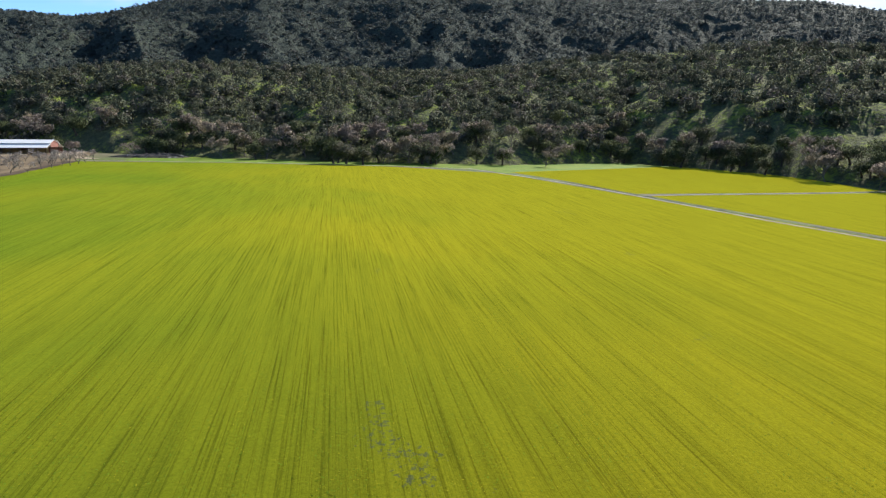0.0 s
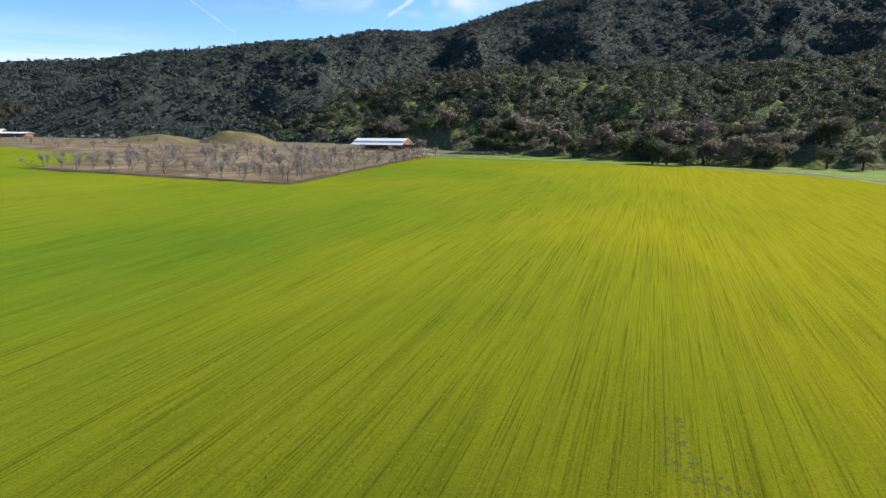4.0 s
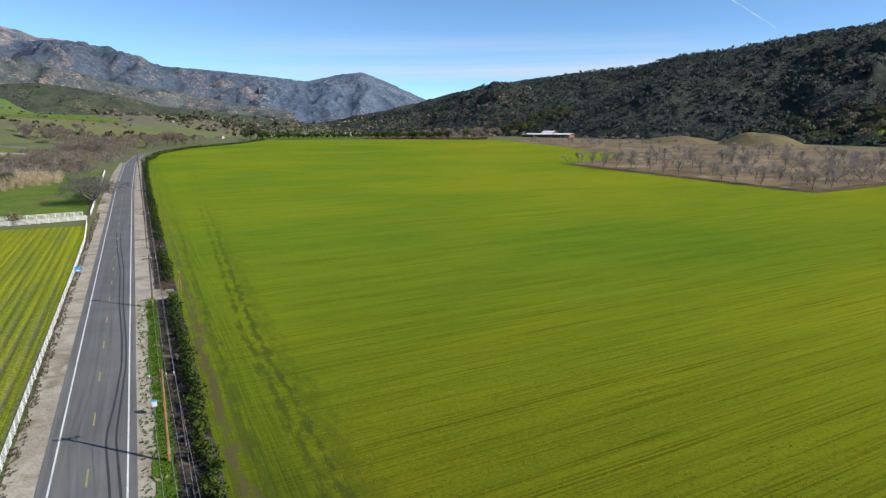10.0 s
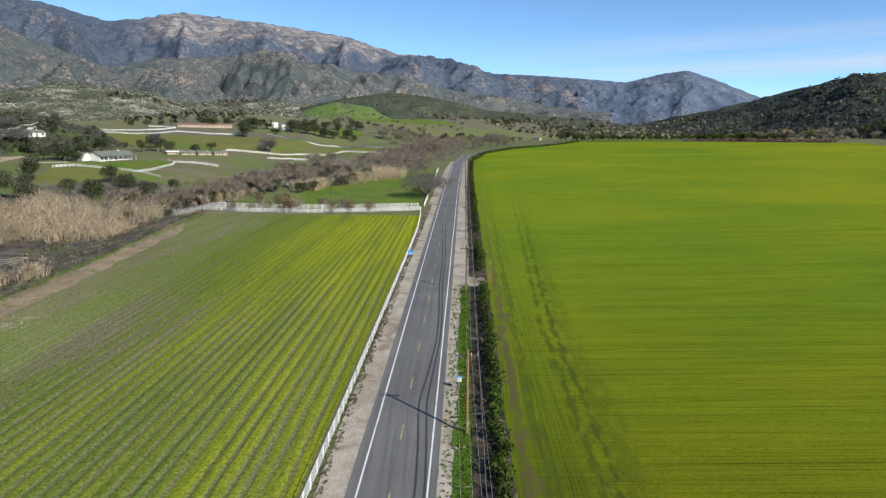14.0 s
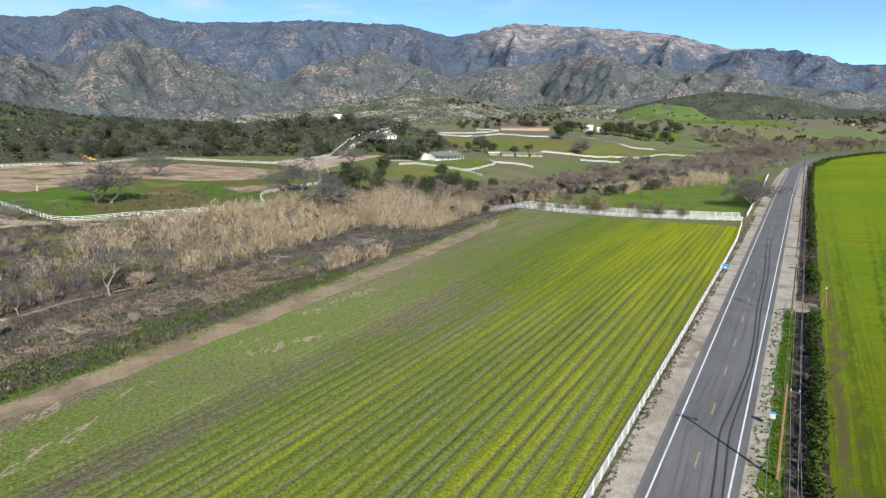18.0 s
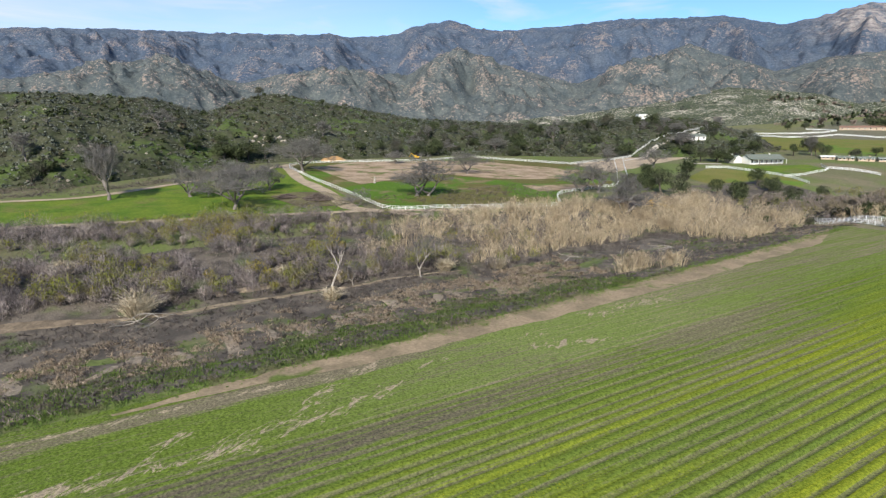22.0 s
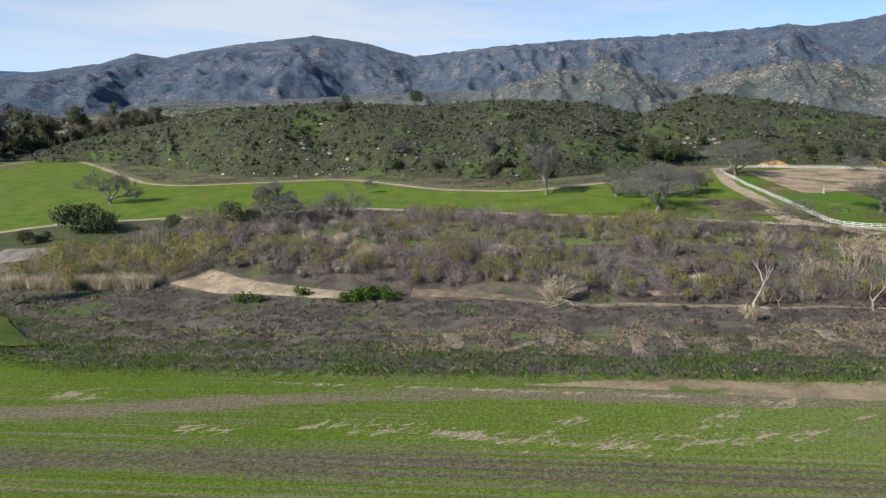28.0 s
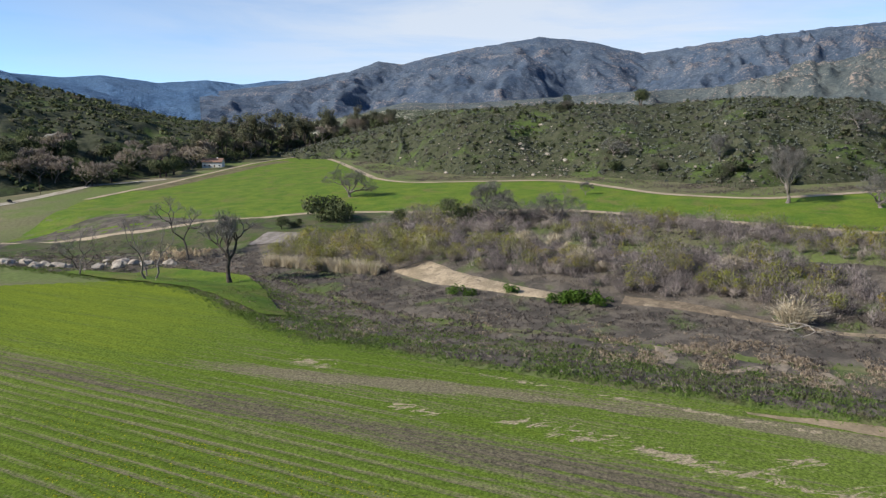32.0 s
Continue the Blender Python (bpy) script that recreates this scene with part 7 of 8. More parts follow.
# shrubs along the lane
M_RUSSET = leaf_mat("russet_leaves", (0.135, 0.11, 0.055), (0.25, 0.20, 0.11), None, 0.15)
for x, y, r in ((-75.3, 226, 1.6), (-64, 212.5, 1.9), (-61, 213, 2.0), (-57.6, 213, 1.9), (-46, 211.5, 1.5), (-43.5, 222, 1.4), (-39.8, 213, 1.4), (-33.5, 215, 1.4), (-81, 213, 1.1), (-75.5, 213.5, 1.0), (-70, 213, 1.1), (-52, 224, 1.2)):
    g = np.random.default_rng(int(-x * 10))
    r *= 2.3
    z = float(terr(x, y))
    root = thing("lane_shrub", "russet half-bare shrub along the white lane fence", "shrub", (x, y, z), 0, "lane shrubs")
    tagged(adopt(blades(g, [0], [0], [0], [r * 1.7], 46, 0.04, M_WILLOW, "branchwork", 0.6, 0.1, 0.15), root), kind="stuff")
    adopt(leaf_cloud(g, g.normal(0, r * 0.35, 4), g.normal(0, r * 0.35, 4), r * g.uniform(0.6, 1.2, 4), [r * 0.5] * 4, [r * 0.5] * 4, 170, 0.075, M_RUSSET, "crown"), root)

# grey leafless creek trees upstream
M_CREEKTWIG = leaf_mat("creek_twigs", (0.21, 0.175, 0.145), (0.36, 0.305, 0.26), (0.30, 0.255, 0.16), 0.0)
GREY = [bare_proto(151, "creek_tree", "dense leafless grey cottonwood by the creek", 10, 0.7, 5, 3, 0.28, 0.2, thin=2.4, twig=M_CREEKTWIG, sprays=4),
        bare_proto(152, "creek_tree", "round leafless grey willow tree by the creek", 9, 0.85, 5, 3, 0.25, 0.15, thin=2.4, twig=M_CREEKTWIG, sprays=4)]
for k in range(120):
    y = rng.uniform(238, 600)
    east = np.interp(y, [238, 265, 300, 330, 400, 480, 600], [-95, -82, -66, -44, -24, -14, 2])
    west = np.interp(y, [238, 300, 400, 500, 600], [-140, -135, -110, -80, -55])
    x = rng.uniform(west, east)
    GREY[k % 2].put(x, y, rng.uniform(0.62, 1.08), rng.uniform(0, 360), 0.2, group="creek trees")
for k in range(50):
    y = rng.uniform(560, 830)
    c = np.interp(y, [560, 690, 830], [-12, 8, 90])
    GREY[k % 2].put(c + rng.uniform(-45, -9), y, rng.uniform(1.1, 1.7), rng.uniform(0, 360), 0.2, group="creek trees")
x, y = rng.uniform(-150, -10, 700), rng.uniform(236, 620, 700)
east = np.interp(y, [238, 265, 300, 330, 400, 480, 600], [-95, -82, -66, -44, -24, -14, 2]) - 2
west = np.interp(y, [238, 300, 400, 500, 600], [-150, -140, -115, -85, -60])
ok = (x < east) & (x > west)
x, y = x[ok], y[ok]
tagged(blades(rng, x, y, terr(x, y), rng.uniform(2.4, 5.0, len(x)), 50, 0.06, M_WILLOW, "willow_thicket", 0.7, 0.08, 0.3), "grey leafless thicket along the upper creek", "thicket", kind="stuff")

# cane, budding willows and evergreen shrubs within the creek band
cane_stand(60, -112, -88, 236, 262, 4.5, 6.5, "dry tan cane between the creek trees", 46)
cane_stand(50, -78, -66, 276, 300, 4.5, 6.5, "dry tan cane between the creek trees", 47)
cane_stand(60, -52, -34, 330, 372, 5.0, 7.0, "dry tan cane between the creek trees", 48)
cane_stand(40, -112, -96, 318, 340, 4.5, 6.5, "dry tan cane between the creek trees", 49)
x, y = rng.uniform(-150, -100, 46), rng.uniform(238, 330, 46)
willows(x, y, rng.uniform(4.0, 7.5, 46), "olive budding willows along the upper creek", rng.random(46) < 0.8, 8)
for x, y, s in ((-98, 240, 0.8), (-94, 246, 0.7), (-84, 252, 0.6), (-72, 270, 0.7), (-68, 276, 0.6), (-60, 300, 0.8), (-56, 308, 0.7), (-110, 246, 0.8), (-126, 262, 1.0), (-132, 270, 0.9), (-140, 262, 1.1), (-146, 256, 0.9), (-150, 270, 1.0), (-120, 290, 0.9), (-105, 300, 0.8), (-96, 350, 0.9), (-88, 372, 1.1), (-52, 330, 0.8), (-75, 330, 0.9), (-172, 262, 0.9), (-166, 270, 1.1), (-160, 262, 0.8), (-196, 246, 1.2), (-200, 240, 1.1), (-190, 236, 0.9), (-120, 215, 0.5), (-104, 212, 0.45)):
    EVER[rng.integers(3)].put(x, y, s, rng.uniform(0, 360), 1.2, "round dark evergreen shrub between the creek trees", group="creek shrubs")

# heaps and stones
tagged(patch("bare_earth", [(-254, 78), (-262, 92), (-256, 104)], [(-222, 80), (-218, 94), (-226, 106)], 30, 16, 0.22, M_TILLED, 3.0), "scraped brown earth round the brush heap", "bare earth", kind="structure")
M_BRUSHWOOD = leaf_mat("cut_brushwood", (0.07, 0.055, 0.045), (0.17, 0.14, 0.12), None, 0.0)
for cx, cy, rad, hh, seed in ((-238, 93, 7.5, 2.6, 5), (-248, 84, 4.5, 1.6, 6)):
    g = np.random.default_rng(seed)
    n = 900
    a, q = g.uniform(0, 6.28, n), rad * np.sqrt(g.random(n))
    x, y = cx + np.cos(a) * q, cy + np.sin(a) * q * 0.7
    z = float(terr(cx, cy)) + hh * (1 - (q / rad) ** 1.6) * g.uniform(0.2, 1.0, n) + 0.1
    d = g.normal(size=(n, 3)) * [0.8, 0.8, 0.22]
    tagged(tubes("brushwood_heap", np.stack([x - d[:, 0], y - d[:, 1], z - d[:, 2] * 0.5, x + d[:, 0], y + d[:, 1], z + d[:, 2] * 0.5 + 0.1, 0.08 + 0 * x, 0.05 + 0 * x], 1), M_BRUSHWOOD, 4), "heap of cut dark brushwood on the grass", "brushwood", "brush heaps", "stuff")
M_ROCK = two_tone("pale_boulder", (0.42, 0.37, 0.31), (0.30, 0.26, 0.215), 1.2, grain=0.25, gd=0.05, c3=(0.24, 0.19, 0.15), s3=0.8)


def boulder(seed, r):
    g = np.random.default_rng(seed)
    bm = bmesh.new()
    bmesh.ops.create_icosphere(bm, subdivisions=2, radius=r)
    k = g.uniform(0, 10, 3)
    for v in bm.verts:
        f = 0.8 + 0.45 * noise.noise(Vector(v.co / r * 1.1) + Vector(k)) + 0.12 * noise.noise(Vector(v.co / r * 3) + Vector(k))
        v.co = Vector((v.co.x * f * 1.25, v.co.y * f, v.co.z * f * 0.75))
    me = bpy.data.meshes.new("boulder")
    bm.to_mesh(me)
    bm.free()
    me.materials.append(M_ROCK)
    return tagged(new("boulder", me), "pale tan weathered boulder on the slope", "boulder", "boulders")


ROCKS = [Proto(boulder(k, 1.0)) for k in range(5)]
rng = np.random.default_rng(71)
for k in range(150):
    c = rng.random()
    if c < 0.35:      # outcrop at the foot of the hill
        a, r = rng.normal(108, 4.5), 0
        r = np.interp(a, H_BRUSH.foot[:, 0], H_BRUSH.foot[:, 1]) + rng.uniform(2, 42)
        s = rng.uniform(0.3, 1.0) * (1 + (rng.random() < 0.2))
    elif c < 0.5:
        a = rng.normal(90, 5)
        r = np.interp(a, H_BRUSH.foot[:, 0], H_BRUSH.foot[:, 1]) + rng.uniform(2, 38)
        s = rng.uniform(0.3, 1.1)
    elif c < 0.62:
        a, r = rng.normal(72.6, 1.2), rng.normal(432, 5)
        s = rng.uniform(0.7, 1.9)
    else:
        a = rng.uniform(60, 125)
        r = np.interp(a, H_BRUSH.foot[:, 0], H_BRUSH.foot[:, 1]) + rng.uniform(15, 105)
        s = rng.uniform(0.4, 1.1)
    x, y = polar(a, r)
    ROCKS[rng.integers(5)].put(float(x), float(y), s, rng.uniform(0, 360), -0.2)
ROCKS[0].put(-434, -125.6, 2.0, 30, -0.2)
for k in range(34):
    x, y = (rng.normal(-133, 3), rng.normal(-172, 6)) if k % 2 else (rng.normal(-112, 5), rng.normal(-184, 7))
    ROCKS[rng.integers(5)].put(float(x), float(y), rng.uniform(0.8, 2.3), rng.uniform(0, 360), -0.2)

cane_stand(26, -156, -138, -176, -160, 2.6, 4.2, "low pale dry cane behind the dead trees", 50)

# dirt heap, stump
def heap(name, cx, cy, rad, h, mat, label, category, stretch=1.0, turn=0.0, seed=0, n=40):
    g = np.linspace(-1, 1, n)
    u, v = np.meshgrid(g, g)
    q = np.hypot(u, v)
    a = radians(turn)
    x = cx + rad * (u * stretch * math.cos(a) - v * math.sin(a))
    y = cy + rad * (u * stretch * math.sin(a) + v * math.cos(a))
    z = h * np.clip(1 - q ** 2, 0, 1) ** 1.2 * (1 + 0.35 * fbm(x, y, rad * 0.5, 3, seed)) - 0.3 * (q > 0.97)
    return tagged(sheet(name, x, y, land(x, y) + z, mat), label, category)


M_ORANGE_EARTH = two_tone("orange_earth", (0.46, 0.28, 0.12), (0.36, 0.22, 0.10), 1.5, grain=0.3, gd=0.1)
heap("earth_heap", -388, 164, 6.5, 2.6, M_ORANGE_EARTH, "heap of orange-tan excavated earth behind the fence", "earth heap", 1.4, 80)
st = thing("tree_stump", "pale broken tree stump in the paddock", "stump", (-271, 135.4, float(land(-271, 135.4))))
bm = bmesh.new()
cyl(bm, (0, 0, -0.3), (0.1, 0, 2.2), 0.6, 0.4, 10)
cyl(bm, (0.1, 0, 2.1), (-0.3, 0.1, 3.4), 0.3, 0.1, 8)
part("bole", bm, M_PALEBARK, st)
part("limb", cyl(bmesh.new(), (0.15, 0, 1.8), (0.7, 0.2, 2.7), 0.18, 0.06, 7), M_PALEBARK, st)

# yellow earth-moving machines
M_YELLOW = plain("machine_yellow", (0.62, 0.36, 0.02), 0.4, 0, 0.12, 0.8)
M_BLACK = plain("black_rubber", (0.03, 0.03, 0.03), 0.8, 0, 0.1)
M_GLASS = plain("dark_glass", (0.02, 0.025, 0.03), 0.1, 0, 0.0)


def loader(x, y, turn, s=1.0):
    root = thing("wheel_loader", "yellow wheel loader parked behind the cane", "loader", (x, y, float(terr(x, y))), turn, "earth movers")
    part("body", boxed(((-2.6, -1.0, 0.8), (0.4, 1.0, 2.0)), ((-2.4, -0.8, 2.0), (-1.0, 0.8, 2.3)), bevel=0.08), M_YELLOW, root)
    cab = part("cab", boxed(((-0.9, -0.75, 2.0), (0.5, 0.75, 3.3)), bevel=0.08), M_YELLOW, root)
    part("window", boxed(((-0.8, -0.77, 2.4), (0.4, 0.77, 3.1)), ((0.46, -0.65, 2.3), (0.52, 0.65, 3.1))), M_GLASS, cab, "dark cab glass")
    part("arm", boxed(((0.4, -0.7, 0.9), (2.6, -0.5, 1.5)), ((0.4, 0.5, 0.9), (2.6, 0.7, 1.5)), bevel=0.04), M_YELLOW, root)
    bm = bmesh.new()
    poly(bm, [(2.5, -1.3, 0.3), (3.5, -1.3, 0.25), (2.6, -1.3, 1.5), (2.5, 1.3, 0.3), (3.5, 1.3, 0.25), (2.6, 1.3, 1.5)], [(0, 1, 2), (5, 4, 3), (0, 3, 4, 1), (0, 2, 5, 3)])
    part("bucket", bm, M_YELLOW, root)
    for wx in (-1.8, 1.0):
        for wy in (-1.05, 1.05):
            w = part("wheel", cyl(bmesh.new(), (wx, wy - 0.25, 0.75), (wx, wy + 0.25, 0.75), 0.75, 0.75, 18), M_BLACK, root)
            part("rim", cyl(bmesh.new(), (wx, wy - 0.27, 0.75), (wx, wy + 0.27, 0.75), 0.38, 0.38, 12), M_YELLOW, w)


def excavator(x, y, turn):
    root = thing("excavator", "yellow tracked excavator behind the paddock fence", "excavator", (x, y, float(land(x, y))), turn, "earth movers")
    for sy in (-1, 1):
        part("track", boxed(((-1.8, sy * 1.1 - 0.3, 0.0), (1.8, sy * 1.1 + 0.3, 0.85)), bevel=0.25), M_BLACK, root)
    part("house", boxed(((-2.0, -1.2, 0.95), (1.1, 1.2, 2.1)), bevel=0.1), M_YELLOW, root)
    cab = part("cab", boxed(((0.0, -1.2, 2.1), (1.3, -0.2, 3.0)), bevel=0.08), M_YELLOW, root)
    part("window", boxed(((0.1, -1.23, 2.3), (1.34, -0.4, 2.85))), M_GLASS, cab, "dark cab glass")
    part("boom", cyl(bmesh.new(), (1.0, 0.2, 1.8), (3.6, 0.2, 4.2), 0.32, 0.22, 4), M_YELLOW, root)
    part("stick", cyl(bmesh.new(), (3.5, 0.2, 4.2), (5.2, 0.2, 2.0), 0.22, 0.16, 4), M_YELLOW, root)
    part("bucket", boxed(((4.8, -0.35, 1.2), (5.6, 0.75, 2.0)), bevel=0.15), M_BLACK, root)


loader(-161.5, 213, 20)
loader(-166, 209, 140)
excavator(-371, 218, -110)


# ---- houses ----
def gable(bm, lo, hi, rise, over=0.5, axis=0, thick=0.18):
    """A pitched roof over a rectangle, with overhang and thickness."""
    (x0, y0), (x1, y1), z = lo, hi, rise[0]
    h = rise[1]
    if axis:
        x0, y0, x1, y1 = y0, x0, y1, x1
    m = (y0 + y1) / 2
    pts = []
    for x in (x0 - over, x1 + over):
        for y, zz in ((y0 - over, z - over * h / (m - y0)), (m, z + h), (y1 + over, z - over * h / (m - y0))):
            pts += [(x, y, zz), (x, y, zz + thick)]
    if axis:
        pts = [(q, p, w) for p, q, w in pts]
    f = [(1, 3, 9, 7), (3, 5, 11, 9), (0, 6, 8, 2), (2, 8, 10, 4), (0, 1, 7, 6), (4, 10, 11, 5), (0, 2, 3, 1), (2, 4, 5, 3), (6, 7, 9, 8), (8, 9, 11, 10)]
    return poly(bm, pts, f)


def gable_wall(bm, lo, hi, z0, z1, h, axis=0):
    """Walls with gable ends."""
    box(bm, (*lo, z0), (*hi, z1))
    (x0, y0), (x1, y1) = lo, hi
    if axis:
        x0, y0, x1, y1 = y0, x0, y1, x1
    m = (y0 + y1) / 2
    for x, e in ((x0, 0.12), (x1 - 0.12, 0.12)):
        p = [(x, y0, z1 - 0.002), (x, y1, z1 - 0.002), (x, m, z1 + h - 0.05), (x + e, y0, z1 - 0.002), (x + e, y1, z1 - 0.002), (x + e, m, z1 + h - 0.05)]
        if axis:
            p = [(b, a, c) for a, b, c in p]
        poly(bm, p, [(0, 1, 2), (5, 4, 3), (0, 3, 4, 1), (1, 4, 5, 2), (2, 5, 3, 0)])
    return bm


M_STUCCO = plain("white_stucco", (0.74, 0.72, 0.67), 0.85, 0, 0.06, 1.5)
M_GREENROOF = plain("grey_green_shingle", (0.16, 0.18, 0.15), 0.85, 0, 0.15, 1.0)
M_REDROOF = plain("terracotta_tile", (0.27, 0.155, 0.11), 0.8, 0, 0.15, 1.0)
M_PALEROOF = plain("pale_metal_roof", (0.80, 0.80, 0.79), 0.6, 0.0, 0.06, 2.0)
M_TANWALL = plain("tan_wall", (0.48, 0.37, 0.27), 0.85, 0, 0.1, 1.5)
M_REDWALL = plain("weathered_red_wall", (0.30, 0.13, 0.10), 0.85, 0, 0.18, 2.0)


def house(x, y, turn, lx, ly, h, rise, wall, roof, label, name="house", windows=4, z=None, porch=False, sub="house"):
    """A gabled house: walls, roof, chimney, windows with frames and sills, a door, and a porch if it has one."""
    root = thing(name, label, sub, (x, y, (float(land(x, y)) if z is None else z)), turn, "valley houses")
    part("wall", gable_wall(bmesh.new(), (-lx / 2, -ly / 2), (lx / 2, ly / 2), -1.5, h, rise), wall, root)
    rf = part("roof", gable(bmesh.new(), (-lx / 2, -ly / 2), (lx / 2, ly / 2), (h, rise), 0.6), roof, root)
    part("chimney", boxed(((lx * 0.2, -0.4, h + rise * 0.5), (lx * 0.2 + 0.8, 0.4, h + rise + 0.7)), bevel=0.03), wall, rf)
    for k in range(windows):
        wx = -lx / 2 + lx * (k + 0.5) / windows
        if k == windows // 2:
            part("door", boxed(((wx - 0.5, -ly / 2 - 0.05, 0.05), (wx + 0.5, -ly / 2 + 0.05, 2.1))), M_DARKWOOD, root)
            continue
        wdw = part("window", boxed(((wx - 0.7, -ly / 2 - 0.04, 0.9), (wx + 0.7, -ly / 2 + 0.05, 2.1))), M_GLASS, root)
        part("frame", boxed(((wx - 0.8, -ly / 2 - 0.06, 2.1), (wx + 0.8, -ly / 2 + 0.05, 2.2)), ((wx - 0.8, -ly / 2 - 0.06, 0.9), (wx - 0.7, -ly / 2 + 0.05, 2.1)), ((wx + 0.7, -ly / 2 - 0.06, 0.9), (wx + 0.8, -ly / 2 + 0.05, 2.1))), M_WHITEFENCE, wdw)
        part("sill", boxed(((wx - 0.85, -ly / 2 - 0.12, 0.8), (wx + 0.85, -ly / 2 + 0.05, 0.9))), M_WHITEFENCE, wdw)
    if porch:
        part("porch_roof", poly(bmesh.new(), [(-lx / 2 - 0.5, -ly / 2, h + 0.1), (lx / 2 + 0.5, -ly / 2, h + 0.1), (lx / 2 + 0.5, -ly / 2 - 3.2, h - 0.5), (-lx / 2 - 0.5, -ly / 2 - 3.2, h - 0.5), (-lx / 2 - 0.5, -ly / 2, h + 0.25), (lx / 2 + 0.5, -ly / 2, h + 0.25), (lx / 2 + 0.5, -ly / 2 - 3.2, h - 0.35), (-lx / 2 - 0.5, -ly / 2 - 3.2, h - 0.35)], [(3, 2, 1, 0), (4, 5, 6, 7), (0, 1, 5, 4), (1, 2, 6, 5), (2, 3, 7, 6), (3, 0, 4, 7)]), roof, root)
        for k in range(8):
            px = -lx / 2 + 0.2 + (lx - 0.4) * k / 7
            part("porch_post", boxed(((px - 0.12, -ly / 2 - 3.0, -0.5), (px + 0.12, -ly / 2 - 2.76, h - 0.5)), bevel=0.02), M_WHITEFENCE, root)
    return root


house(-238, 412, 70, 26, 10, 3.2, 2.6, M_STUCCO, M_GREENROOF, "white ranch house with grey-green roof and long porch", "ranch_house", 7, porch=True)
house(-251, 400, 160, 9, 8, 3.0, 2.2, M_STUCCO, M_GREENROOF, "white garage wing with grey-green roof", "garage", 2)
for k in range(3):
    house(-212 + k * 9, 470 + k * 9, 40, 10, 5, 1.9, 1.1, M_TANWALL, M_GREENROOF, "low tan stable with green roof", "stable", 4, sub="stable")
house(-221, 468, 30, 11, 4, 2.0, 0.5, M_TANWALL, M_PALEROOF, "low tan horse shelter with pale roof", "shelter", 4, sub="shelter")
house(-310, 440, 70, 13, 8, 3.0, 1.6, M_STUCCO, M_GREENROOF, "small pale outbuilding beside the drive", "outbuilding", 3)
house(-368, 880, 20, 72, 10, 3.0, 1.8, M_TANWALL, M_REDROOF, "long low tan ranch house with red tile roof", "long_house", 12)
house(-285, 925, 20, 14, 9, 6.5, 2.5, M_STUCCO, M_PALEROOF, "white two-storey house among dark oaks", "farmhouse", 3)
house(-262, 915, 15, 12, 8, 6.0, 2.0, M_STUCCO, M_PALEROOF, "white house behind the oaks", "farmhouse", 3)
x, y = polar(39.5, 590)
wt = thing("water_tank", "plain white tank building on the hilltop", "tank", (float(x), float(y), float(land(x, y))), 60)
part("shell", boxed(((-5.5, -4, -1.5), (5.5, 4, 4.2)), bevel=0.1), M_STUCCO, wt)
part("roof", boxed(((-5.7, -4.2, 4.2), (5.7, 4.2, 4.45)), bevel=0.05), M_PALEROOF, wt)
part("door", boxed(((2, -4.06, 0), (3, -3.9, 2.1))), M_DARKWOOD, wt)


